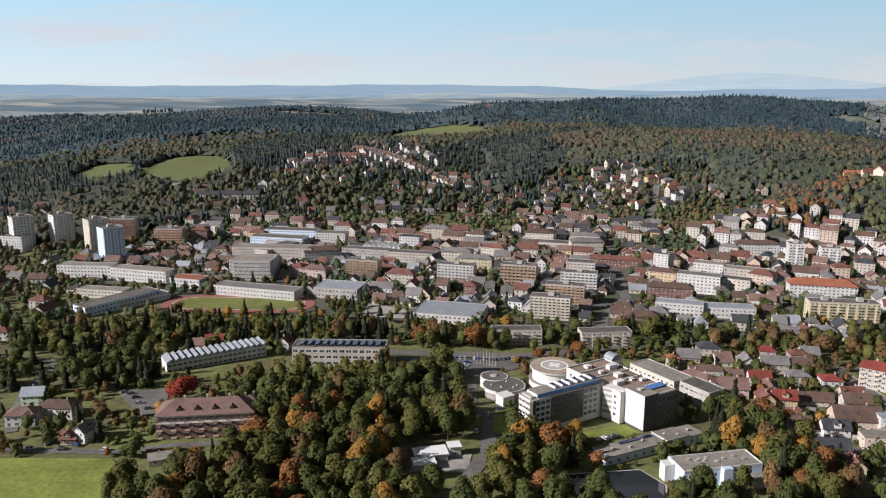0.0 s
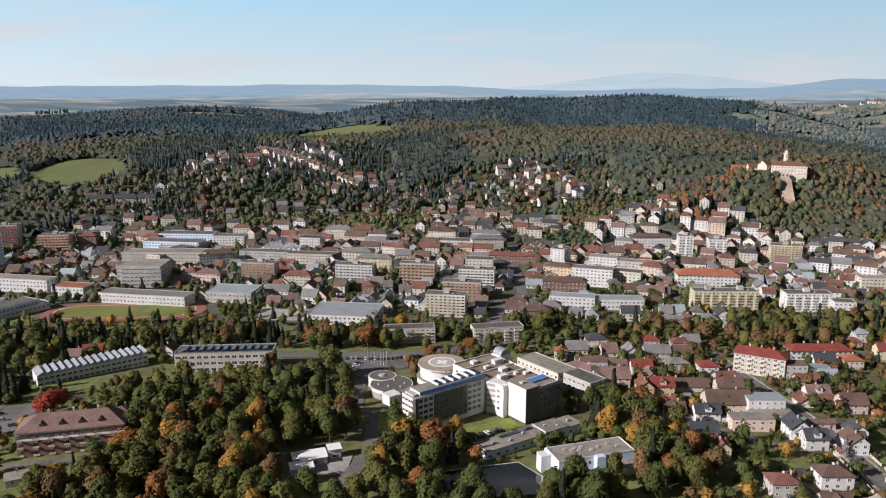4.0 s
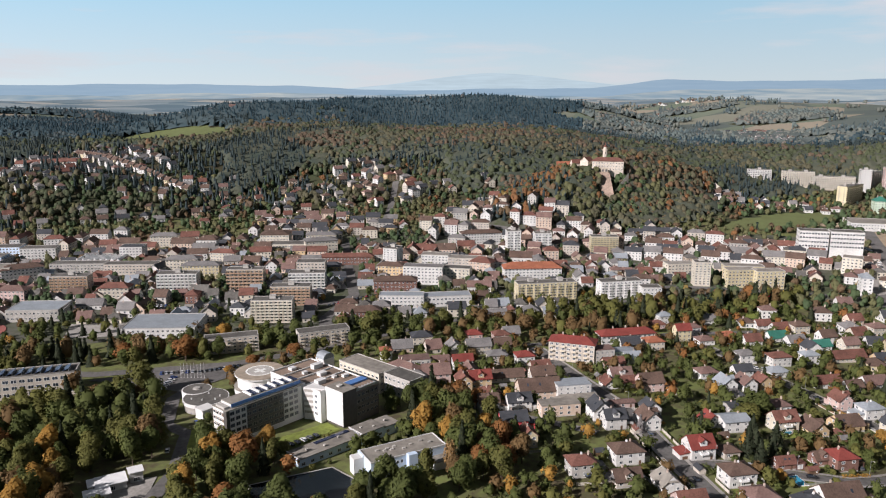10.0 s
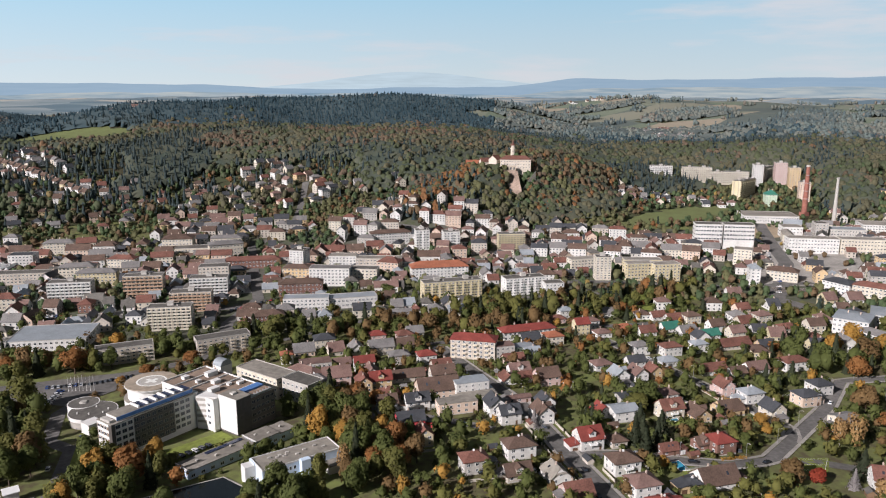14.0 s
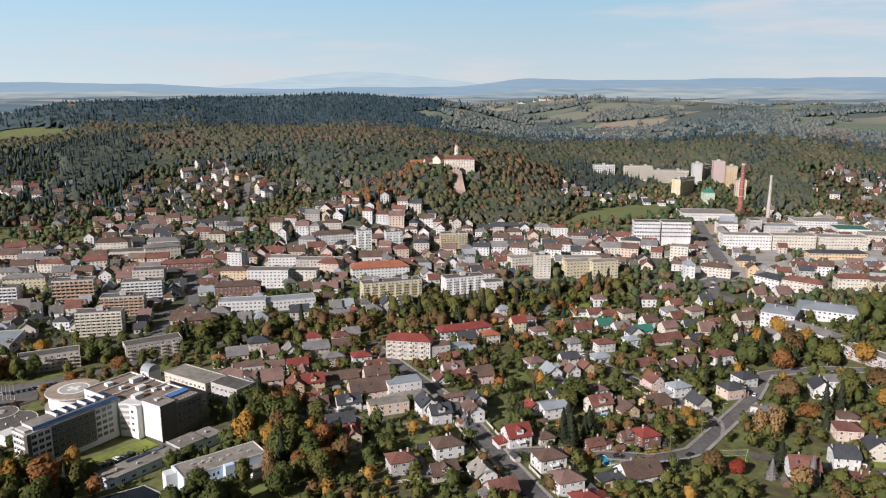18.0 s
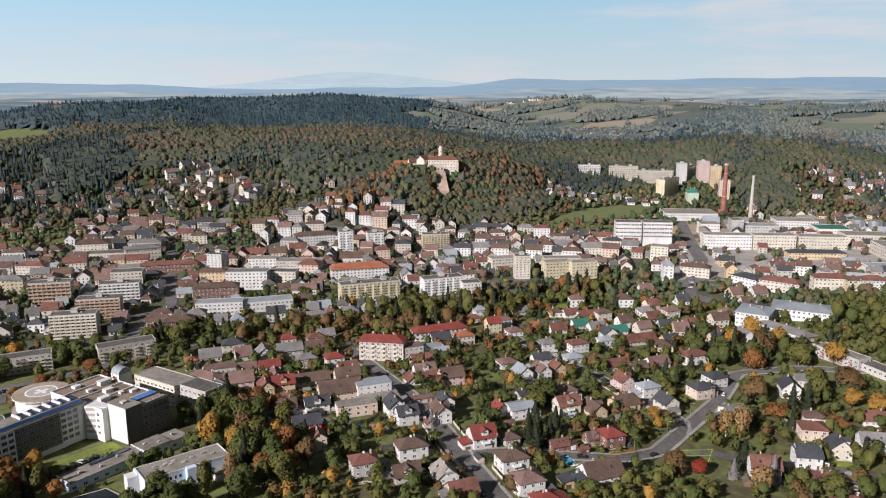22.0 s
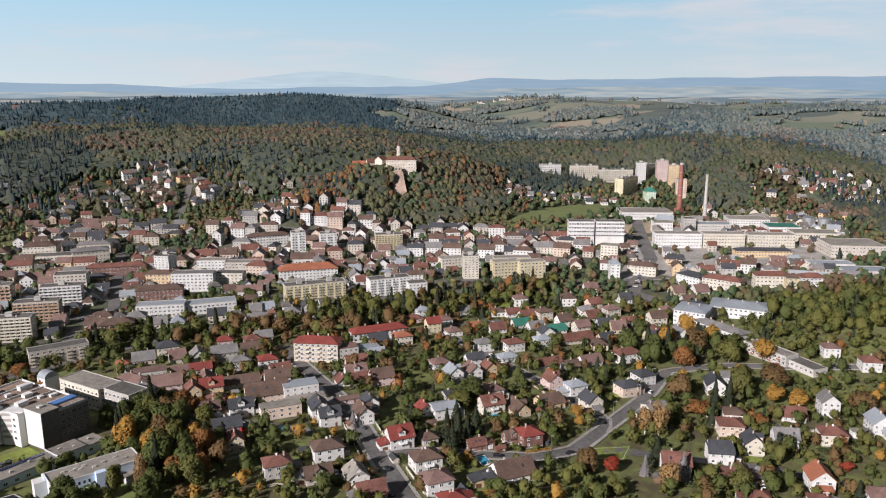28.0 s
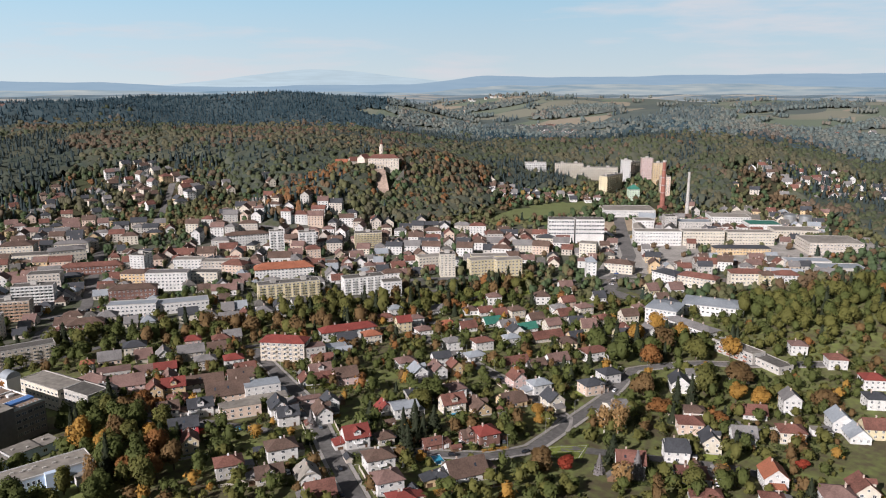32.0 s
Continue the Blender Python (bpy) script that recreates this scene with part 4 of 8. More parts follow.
def leaf_mesh(name, q, material):
    """Leaf clumps from their corners; where a direction comes with each corner, the clump is shaded as part of the rounded crown."""
    lean, q = (q[..., 3:], q[..., :3]) if q.shape[-1] == 6 else (None, q)
    me = bpy.data.meshes.new(name)
    n = len(q)
    me.vertices.add(3 * n), me.vertices.foreach_set("co", q.reshape(-1).astype(np.float32))
    me.loops.add(3 * n), me.loops.foreach_set("vertex_index", np.arange(3 * n, dtype=np.int32))
    me.polygons.add(n), me.polygons.foreach_set("loop_start", np.arange(0, 3 * n, 3, dtype=np.int32))
    me.update(calc_edges=True)
    if lean is not None:
        me.attributes.new("custom_normal", "FLOAT_VECTOR", "POINT").data.foreach_set("vector", np.ascontiguousarray(lean, np.float32).reshape(-1))
        me.update()
    me.materials.append(material)
    return me


def trunk_geo(tall, r, limbs=4):
    g = Geo().drum(0, 0, -0.8, tall * 0.3, r, r * 0.75, 7).drum(0, 0, tall * 0.3, tall * 0.72, r * 0.75, r * 0.25, 6)
    for i in range(limbs):
        a = 2.4 * i
        z0, z1, q = tall * (0.28 + 0.08 * i), tall * (0.5 + 0.08 * i), tall * 0.2
        dx, dy = math.cos(a), math.sin(a)
        g.solid([(-0.4 * r * dy, 0.4 * r * dx, z0), (0.4 * r * dy, -0.4 * r * dx, z0), (0, 0, z0 + r)],
                [(dx * q - 0.1 * r * dy, dy * q + 0.1 * r * dx, z1), (dx * q + 0.1 * r * dy, dy * q - 0.1 * r * dx, z1), (dx * q, dy * q, z1 + 0.15 * r)])
    return g


TREE_KINDS = {}
TREE_WORD = dict(green="green broadleaved tree with a dense rounded crown", olive="olive green broadleaved tree turning in autumn", yellow="yellow autumn tree with a loose crown", orange="orange autumn tree with a broad crown",
                 red="deep red autumn tree with a round crown", brown="brownish autumn tree with thinning leaves", spruce="dark green spruce with drooping tiers of twigs", thuja="slim upright evergreen tree with dense foliage", silver="silvery blue spruce with stiff pale twigs", birch="thin yellowish birch with a white trunk")


def tree(kind, x, y, tall=12.0, wide=9.0, turn=None):
    """A single tree: trunk with limbs, and crown. Trees of a kind share four shapes."""
    pick = int(abs(x * 3.7 + y * 5.3)) % 4
    key = (kind, pick)
    if key not in TREE_KINDS:
        rng = np.random.default_rng(11 + pick * 17 + sum(map(ord, kind)))
        shape = {"spruce": "cone", "silver": "cone", "thuja": "column"}.get(kind, "broad")
        n = 620 if kind == "birch" else {"cone": 900, "column": 620, "broad": 1500}[shape]
        q = crown(shape, 12.0, 9.0, n, {"cone": 0.5, "column": 0.45, "broad": 0.50}[shape], rng)
        TREE_KINDS[key] = (trunk_geo(12.0, 0.28).mesh("trunk", BIRCH if kind == "birch" else BARK), leaf_mesh("crown", q, LEAVES[kind]))
    t, c = TREE_KINDS[key]
    ob = thing("tree", x, y, (x * 37 + y * 91) % 360 if turn is None else turn, TREE_WORD[kind], "tree", "trees of the town")
    for name, me in (("trunk", t), ("crown", c)):
        k = part(name, me, None, ob)
        k.scale = (wide / 9.0, wide / 9.0, tall / 12.0)
    return ob


def wood(name, label, kinds, xy, tall, wide, n, leaf, seed, group=1.0, k=0, leaves=None, vary=0.25):
    """Many trees as stuff: one object for each kind of tree. xy: places; kinds: {kind: share}."""
    rng = np.random.default_rng(seed)
    xy = np.asarray(xy)
    names, share = list(kinds), np.array(list(kinds.values()), float)
    # kinds stand in groups: each kind has its own patches
    drift = np.stack([np.log(share[j]) + group * 2.4 * blobs(xy[:, 0], xy[:, 1], 74 + 13 * j, 2.7 + 1.9 * j) + group * 1.7 * (blobs(xy[:, 0], xy[:, 1], 34 + 5 * j, 1.3 + 2.1 * j) + 0.6 * blobs(xy[:, 0], xy[:, 1], 13 + 2 * j, 0.4 + 1.7 * j)) for j in range(len(names))], 1)
    pick = (drift + rng.gumbel(size=drift.shape) * 0.3).argmax(1)
    for j, kind in enumerate(names):
        at = xy[pick == j]
        if not len(at):
            continue
        shape = {"spruce": "cone", "silver": "cone", "thuja": "column"}.get(kind, "broad")
        slim = wide * (0.62 if shape == "cone" else 1.0)
        protos = np.stack([np.concatenate(([clumps(shape, tall, slim, k, rng)] if k else []) + [crown(shape, tall, slim, n, leaf, rng, 1.0 if leaves is FAR_HAZE_LEAVES else 0.45 if leaves is MID_HAZE_LEAVES else 0.2)]) for _ in range(9)])
        a = rng.uniform(0, 2 * np.pi, len(at))
        s = rng.uniform(0.97 - vary, 0.97 + vary, len(at)) * (1.12 if shape == "cone" else 1.0)
        q = protos[rng.integers(0, 9, len(at))]
        c, sn = np.cos(a)[:, None, None], np.sin(a)[:, None, None]
        grow = s[:, None, None]
        p = np.stack([(q[..., 0] * c - q[..., 1] * sn) * grow + at[:, 0, None, None], (q[..., 0] * sn + q[..., 1] * c) * grow + at[:, 1, None, None],
                      q[..., 2] * grow * rng.uniform(0.85, 1.15, len(at))[:, None, None] + (ground(at[:, 0], at[:, 1]) - 0.5)[:, None, None],
                      q[..., 3] * c - q[..., 4] * sn, q[..., 3] * sn + q[..., 4] * c, q[..., 5]], -1)
        ob = new(name, leaf_mesh(name, p.reshape(-1, 3, 6), (leaves or LEAVES)[kind]))
        tagged(ob, label + ", " + {"spruce": "dark spruces"}.get(kind, kind + " crowns"), "trees", kind="stuff")


# Far crowns with the blue of the haze mixed into their leaf colours.
FAR_HAZE_LEAVES = dict(
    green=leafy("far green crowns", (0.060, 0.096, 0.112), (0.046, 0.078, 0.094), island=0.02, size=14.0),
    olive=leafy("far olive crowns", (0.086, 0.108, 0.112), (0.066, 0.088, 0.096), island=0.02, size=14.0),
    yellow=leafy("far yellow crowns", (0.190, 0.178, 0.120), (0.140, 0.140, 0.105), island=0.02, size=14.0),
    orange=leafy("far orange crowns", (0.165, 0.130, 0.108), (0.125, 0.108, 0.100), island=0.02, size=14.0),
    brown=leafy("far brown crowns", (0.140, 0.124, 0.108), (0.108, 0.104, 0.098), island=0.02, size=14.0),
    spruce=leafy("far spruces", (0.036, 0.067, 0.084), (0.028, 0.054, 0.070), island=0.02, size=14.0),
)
# Leaf colours greyer and bluer than LEAVES, for crowns from about 620 m out.
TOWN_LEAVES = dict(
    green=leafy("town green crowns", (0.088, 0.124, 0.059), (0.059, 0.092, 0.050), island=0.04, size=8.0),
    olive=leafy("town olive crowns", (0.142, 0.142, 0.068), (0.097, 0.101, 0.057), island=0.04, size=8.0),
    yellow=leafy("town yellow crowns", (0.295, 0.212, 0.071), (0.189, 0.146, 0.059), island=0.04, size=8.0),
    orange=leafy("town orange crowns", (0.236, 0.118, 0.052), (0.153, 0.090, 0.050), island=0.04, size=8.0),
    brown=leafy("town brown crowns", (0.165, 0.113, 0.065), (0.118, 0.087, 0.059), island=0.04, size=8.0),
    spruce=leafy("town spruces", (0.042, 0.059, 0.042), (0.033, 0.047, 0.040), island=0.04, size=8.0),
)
# Paler set for the woods across the valley: thicker haze in each colour.
VALLEY_HAZE_LEAVES = dict(
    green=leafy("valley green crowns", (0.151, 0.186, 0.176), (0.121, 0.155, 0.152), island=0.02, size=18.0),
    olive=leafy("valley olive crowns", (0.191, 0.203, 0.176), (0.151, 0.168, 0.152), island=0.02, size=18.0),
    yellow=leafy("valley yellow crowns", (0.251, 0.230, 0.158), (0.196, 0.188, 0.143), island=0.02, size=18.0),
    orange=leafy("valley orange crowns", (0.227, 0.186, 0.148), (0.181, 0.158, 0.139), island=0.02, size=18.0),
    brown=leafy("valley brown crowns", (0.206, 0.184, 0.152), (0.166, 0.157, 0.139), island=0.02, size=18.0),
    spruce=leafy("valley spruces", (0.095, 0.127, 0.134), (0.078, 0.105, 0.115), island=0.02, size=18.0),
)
# Hillside crowns: autumn leaf colours with some blue-grey haze blended in.
MID_HAZE_LEAVES = dict(
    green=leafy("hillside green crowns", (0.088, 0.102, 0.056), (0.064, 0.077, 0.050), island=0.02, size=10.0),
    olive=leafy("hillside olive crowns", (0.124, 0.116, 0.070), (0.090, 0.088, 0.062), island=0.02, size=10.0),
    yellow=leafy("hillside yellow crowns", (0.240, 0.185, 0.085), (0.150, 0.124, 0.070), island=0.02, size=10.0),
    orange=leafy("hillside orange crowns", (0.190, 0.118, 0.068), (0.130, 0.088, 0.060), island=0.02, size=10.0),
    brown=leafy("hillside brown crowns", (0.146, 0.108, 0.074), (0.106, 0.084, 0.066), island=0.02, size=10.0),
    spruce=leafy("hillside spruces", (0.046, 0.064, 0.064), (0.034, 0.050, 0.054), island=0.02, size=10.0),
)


def canopy(name, label, step, lift, rough, keep, hues, box, seed):
    """The closed roof of leaves below the single tree tops: an uneven sheet over all ground where keep is true."""
    rng = np.random.default_rng(seed)
    gx, gy = np.meshgrid(np.arange(box[0], box[1], step), np.arange(box[2], box[3], step))
    x, y = gx + rng.uniform(-0.35, 0.35, gx.shape) * step, gy + rng.uniform(-0.35, 0.35, gx.shape) * step
    on = keep(np.stack([x.ravel(), y.ravel()], 1)).reshape(gx.shape)
    z = ground(x, y) + np.where(on, lift + rng.uniform(-rough, rough, gx.shape), 0.25 * lift)
    h, w = gx.shape
    i = (np.arange(h - 1)[:, None] * w + np.arange(w - 1)).ravel()
    f = np.stack([i, i + 1, i + 1 + w, i + w], 1)
    f = f[on.ravel()[f].sum(1) > 1]
    used, f = np.unique(f, return_inverse=True)
    f = f.reshape(-1, 4)
    v = np.stack([x, y, z], -1).reshape(-1, 3)[used]
    me = bpy.data.meshes.new(name)
    me.vertices.add(len(v)), me.vertices.foreach_set("co", v.ravel())
    me.loops.add(4 * len(f)), me.loops.foreach_set("vertex_index", f.ravel().astype(np.int32))
    me.polygons.add(len(f)), me.polygons.foreach_set("loop_start", np.arange(0, 4 * len(f), 4, dtype=np.int32))
    me.polygons.foreach_set("use_smooth", np.ones(len(f), bool))
    me.update(calc_edges=True)
    me.materials.append(mat(name + label[:12], hues[0], 0.9, 0.1, 26.0, 0, 0.0, 0, 0, 0.1, hues[1]))
    tagged(new(name, me), label, "trees", kind="stuff")

# ---- where the woods and the clearings lie ----
PARKS = [(-45, 345, 72, 82, 0), (-30, 280, 60, 42, 0), (655, 268, 105, 66, -20), (860, 150, 180, 120, 0), (-140, 484, 200, 24, -3), (180, 478, 230, 20, 0), (380, 462, 120, 20, 10),
         (-215, 440, 80, 60, 0), (150, 308, 26, 56, 0), (455, 302, 34, 30, 0), (40, 300, 24, 24, 0), (95, 258, 70, 13, 8), (-70, 262, 60, 26, 0), (650, 185, 80, 60, 0)]
GLADES = [(-170, 284, 46, 20, 0), (12, 432, 50, 24, -4), (68, 277, 26, 12, 12), (0, 298, 18, 14, 0), (20, 345, 9, 45, 8), (77, 326, 22, 10, 27), (-160, 368, 22, 18, 0), (314, 198, 24, 20, -20), (-85, 315, 24, 9, 5), (-66, 424, 34, 11, -15), (-130, 424, 36, 9, 32), (-105, 310, 26, 14, 5)]


# ---- streets, paths and lawns ----
road([(236, 425), (233, 307), (222, 250), (214, 195), (210, 150)], 7.5)
road([(222, 247), (244, 238), (261, 227), (283, 215), (304, 214), (329, 226), (386, 253), (427, 278), (468, 267), (494, 246), (530, 220)], 6.0)
road([(345, 425), (346, 330), (346, 272), (342, 236), (329, 226)], 5.5)
road([(318, 210), (329, 202), (347, 188), (375, 165), (400, 130)], 6.5)
road([(418, 200), (424, 172), (455, 166), (500, 150)], 4.5)
road([(180, 440), (240, 430), (345, 425), (420, 410), (520, 400)], 6.5)
road([(205, 285), (150, 352), (140, 400), (120, 440)], 6.0)
road([(-60, 470), (-30, 456), (48, 450), (90, 460), (112, 500), (118, 537), (151, 597), (165, 698), (180, 800), (240, 880), (270, 960), (300, 1050)], 9.0, label="main street with asphalt surface through the town")
road([(48, 450), (16, 400), (14, 363), (24, 348), (20, 308), (6, 272), (-10, 230)], 7.0, label="asphalt drive of the hospital")
road([(-260, 690), (-100, 640), (40, 590), (151, 575), (300, 562), (430, 540), (540, 470), (610, 455)], 9.0, label="wide asphalt street between the blocks")
road([(540, 400), (540, 430), (590, 470), (650, 520), (690, 570), (790, 690)], 14.0, label="wide asphalt road with parked cars")
road([(590, 470), (700, 480), (800, 440), (900, 380)], 12.0, PAVING, label="pale concrete station road")
road([(-300, 455), (-279, 449), (-237, 437), (-226, 380), (-205, 330)], 6.0)
road([(-260, 316), (-199, 312), (-147, 307), (-120, 315), (-80, 318)], 5.0)
road([(100, 462), (200, 500), (320, 520), (420, 500)], 6.0)
road([(300, 690), (420, 640), (560, 560)], 8.0)
road([(320, 820), (430, 760), (560, 680)], 8.0)
sheet("car_park", [(-32, 446), (20, 450), (50, 444), (52, 430), (20, 408), (2, 424)], ASPHALT, "asphalt car park of the hospital with parked cars", "car park", 0.35)
sheet("car_park", [(-178, 385), (-150, 388), (-140, 352), (-152, 350)], ASPHALT, "small asphalt car park by the park", "car park", 0.35)
sheet("lawn", [(60, 327), (88.5, 339.5), (93, 329), (66, 315)], LAWN, "bright mown lawn between the hospital wings", "lawn", 0.35)
sheet("lawn", [(26, 352), (34, 352), (32, 322), (24, 330)], LAWN, "mown lawn beside the drive", "lawn", 0.32)
sheet("pond", [(45, 262), (49, 285), (60, 287), (83, 290), (90, 276), (86, 262)], WATER, "dark fire pond with a still surface and low kerb", "pond", 0.6)
road([(45, 262), (49, 285), (60, 287), (83, 290), (90, 276), (86, 262), (45, 262)], 0.8, CONCRETE, "pond_kerb", "pale concrete kerb of the pond", 0.75)
sheet("meadow", [(-240, 304), (-144, 301), (-135, 289), (-133, 262), (-140, 215), (-240, 215)], LAWN, "bright green meadow below the village road", "meadow", 0.3)
sheet("grass_court", [(312, 214), (333, 208), (319, 197), (306, 204)], LAWN, "small grass sports court with white lines", "lawn", 0.3)
sheet("factory_yard", [(770, 745), (836, 736), (850, 690), (800, 700), (760, 735)], SAND, "bare sandy yard beside the meadow", "yard", 0.3)
sheet("station_yard", [(560, 470), (640, 540), (760, 560), (900, 500), (960, 400), (820, 400), (680, 450), (610, 440)], PAVING, "grey paved yard of the station and factory", "yard", 0.2, cell=12)
sheet("river", [(395, 452), (432, 458), (470, 466), (470, 474), (430, 468), (394, 464)], WATER, "narrow dark river between grass banks", "river", 0.2)
sheet("riverbank", [(380, 440), (440, 445), (510, 462), (505, 492), (430, 488), (380, 474)], LAWN, "green grass bank of the river", "lawn", 0.12)
sheet("town_square", [(400, 690), (470, 680), (480, 640), (410, 650)], PAVING, "paved square in the old town", "square", 0.3)
for a, b, c, d in ((-40, 560, 40, 36), (40, 600, 46, 20), (120, 640, 60, 30), (240, 560, 40, 20), (-60, 690, 60, 30), (60, 690, 60, 30), (-190, 700, 70, 30), (330, 640, 50, 26), (230, 760, 60, 30), (420, 590, 50, 24)):
    sheet("yard", [(a - c / 2, b - d / 2), (a + c / 2, b - d / 2 - 6), (a + c / 2, b + d / 2 - 6), (a - c / 2, b + d / 2)], ASPHALT if (a // 10) % 2 else PAVING, "paved courtyard between the town buildings", "yard", 0.22)

# railway at the foot of the wooded slope
BALLAST = mat("railway ballast", (0.17, 0.145, 0.125), 0.95, 0.2, 1.5)
road([(560, 452), (640, 402), (700, 372), (760, 345), (860, 310)], 16, BALLAST, "railway_bed", "brown grey bed of railway ballast", 0.4)
for off in (-4.5, 0.0, 4.5):
    for rail in (-0.75, 0.75):
        road([(560 + 0.55 * (off + rail), 452 + 0.85 * (off + rail)), (640 + 0.5 * (off + rail), 402 + 0.87 * (off + rail)), (700 + 0.45 * (off + rail), 372 + 0.9 * (off + rail)), (760 + 0.42 * (off + rail), 345 + 0.9 * (off + rail)), (860 + 0.35 * (off + rail), 310 + 0.93 * (off + rail))], 0.16, STEEL, "rail", "steel railway rail on the ballast", 0.56)
sheet("yard", [(600, 560), (690, 610), (760, 600), (830, 560), (800, 520), (700, 520), (620, 520)], PAVING, "pale concrete yard between the factory buildings", "yard", 0.24, cell=12)
sheet("yard", [(700, 660), (790, 690), (840, 660), (800, 620), (720, 620)], SAND, "bare sandy building yard by the factory", "yard", 0.24, cell=12)

# ---- large buildings of the town ----
block(-73.0, 675.8, -15, 30.6, 12.0, 6, 'tan', loggia='all', floor=2.45)
block(12.3, 652.5, -15, 33.0, 12.0, 6, 'white', loggia='all', floor=2.62)
block(67.3, 645.3, -15, 30.9, 12.0, 6, 'tan', loggia='all')
block(31.2, 701.7, -15, 33.0, 12.0, 4, 'yellow', top='grey', hip=3.0)
block(-85.2, 607.0, -13, 37.5, 26.0, 2, 'grey', top='metal', head=False, floor=3.74)
block(-133.2, 675.3, -15, 13.1, 12.0, 3, 'pink', top='rust', hip=3.5)
block(-114.9, 667.4, -20, 23.4, 12.0, 3, 'pink', top='rose', hip=3.0)
block(-78.3, 756.2, -15, 49.6, 14.0, 3, 'grey', top='felt', head=False)
block(-30.5, 738.7, -15, 48.3, 14.0, 3, 'beige', top='felt', head=False)
block(-34.1, 794.0, -15, 22.1, 16.0, 5, 'white', top='dark', head=False)
block(-171.7, 842.1, -10, 61.2, 18.0, 4, 'blue', top='felt', head=False)
block(-123.8, 827.0, -10, 33.9, 16.0, 4, 'white', top='felt', head=False)
block(-166.4, 797.6, -15, 41.6, 30.0, 3, 'grey', top='gravel', head=False)
block(-169.7, 753.9, 63, 50.4, 16.0, 4, 'beige', top='felt', head=False)
block(-122.8, 738.3, 16, 34.2, 14.0, 4, 'white', top='brown', hip=3.5)
block(-6.2, 855.6, -15, 29.7, 12.0, 4, 'cream', top='grey', hip=3.0)
block(-36.6, 650.9, -15, 23.9, 12.0, 3, 'cream', top='rust', hip=3.5)
block(48.9, 478.7, -0, 33.2, 11.0, 4, 'beige', loggia='some', head=False, floor=2.20, near=True)
block(98.7, 585.0, -15, 30.8, 12.0, 6, 'tan', loggia='all', floor=2.38)
block(80.6, 541.1, -15, 29.6, 12.0, 7, 'cream', loggia='all', floor=2.24)
block(116.6, 624.1, -15, 30.5, 12.0, 6, 'white', loggia='all', floor=2.55)
block(107.1, 475.6, 5, 33.8, 11.0, 4, 'beige', loggia='some', head=False, floor=2.20, near=True)
block(126.3, 669.5, -15, 25.5, 14.0, 5, 'beige', head=False)
block(186.8, 598.2, -15, 35.9, 13.0, 3, 'brick', top='brown', hip=3.0, floor=3.25)
block(180.4, 552.4, -18, 34.7, 13.0, 3, 'white', top='metal', head=False)
block(215.7, 547.7, -9, 37.9, 14.0, 2, 'white', top='metal', head=False, floor=3.40)
block(218.2, 621.1, -25, 35.0, 14.0, 5, 'white', top='grey', head=False)
block(195.5, 647.0, -26, 22.9, 13.0, 4, 'ochre', top='brown', hip=2.5)
block(248.5, 618.3, -30, 24.4, 13.0, 4, 'cream', top='felt', head=False)
block(204.8, 680.3, -36, 13.8, 16.0, 9, 'white', floor=2.20)
block(246.2, 677.4, -25, 26.1, 14.0, 4, 'white', top='gravel', head=False)
block(274.2, 652.9, -27, 42.4, 14.0, 4, 'beige', top='gravel', head=False)
block(279.2, 636.6, -41, 20.4, 14.0, 4, 'peach', top='rust', hip=4.0)
block(107.8, 814.7, -15, 30.4, 20.0, 4, 'cream', top='brown', hip=3.5, floor=3.60)
block(148.7, 766.2, -1, 32.7, 18.0, 4, 'cream', top='grey', hip=2.5, floor=3.60)
block(156.5, 812.1, -16, 32.2, 14.0, 3, 'cream', top='grey', hip=2.5, floor=3.60)
block(118.9, 792.6, -15, 38.2, 18.0, 2, 'cream', top='felt', head=False, floor=3.60)
block(166.7, 714.4, -15, 52.4, 12.0, 2, 'brick', top='rust', hip=3.0, floor=3.50)
block(315.1, 606.1, -14, 51.7, 16.0, 4, 'white', top='orange', hip=4.5, floor=2.59)
block(297.7, 539.7, -8, 49.4, 12.0, 6, 'yellow', loggia='some', floor=2.20)
block(358.1, 527.3, -8, 35.1, 12.0, 6, 'white', loggia='some', floor=2.20, near=True)
block(374.8, 507.4, -14, 15.6, 11.0, 4, 'white', head=False, near=True)
block(448.5, 542.9, -23, 13.8, 12.0, 9, 'cream', floor=2.20)
block(448.4, 575.4, -10, 25.8, 12.0, 4, 'cream', top='gravel', head=False)
block(477.5, 528.6, -14, 25.5, 12.0, 5, 'yellow', top='gravel', head=False)
block(497.5, 517.2, -14, 24.7, 12.0, 5, 'yellow', top='gravel', head=False)
block(432.7, 685.4, -20, 28.5, 13.0, 8, 'yellow', loggia='all', wide=2.2, floor=2.20)
block(342.3, 714.6, -13, 14.6, 12.0, 8, 'white', loggia='some')
block(373.3, 709.5, -13, 17.7, 12.0, 7, 'white', loggia='some')
block(323.3, 760.4, -7, 43.8, 13.0, 4, 'white', top='brown', hip=3.0)
block(635, 614, -32, 28, 16.0, 4, 'white', wide=2.2, tall=1.9, bays=10, head=False, floor=4.3, plinth=9.0)
block(661.5, 597.5, -32, 31, 16.0, 4, 'white', wide=2.2, tall=1.9, bays=11, head=False, floor=4.3, plinth=9.0)
block(716, 549, -32, 50, 16.0, 4, 'white', top='gravel', head=False, floor=3.6)
block(757, 523, -32, 44, 16.0, 4, 'cream', top='gravel', head=False, floor=3.6)
block(815, 702, -32, 66.0, 40.0, 2, 'white', top='gravel', head=False, floor=3.60)
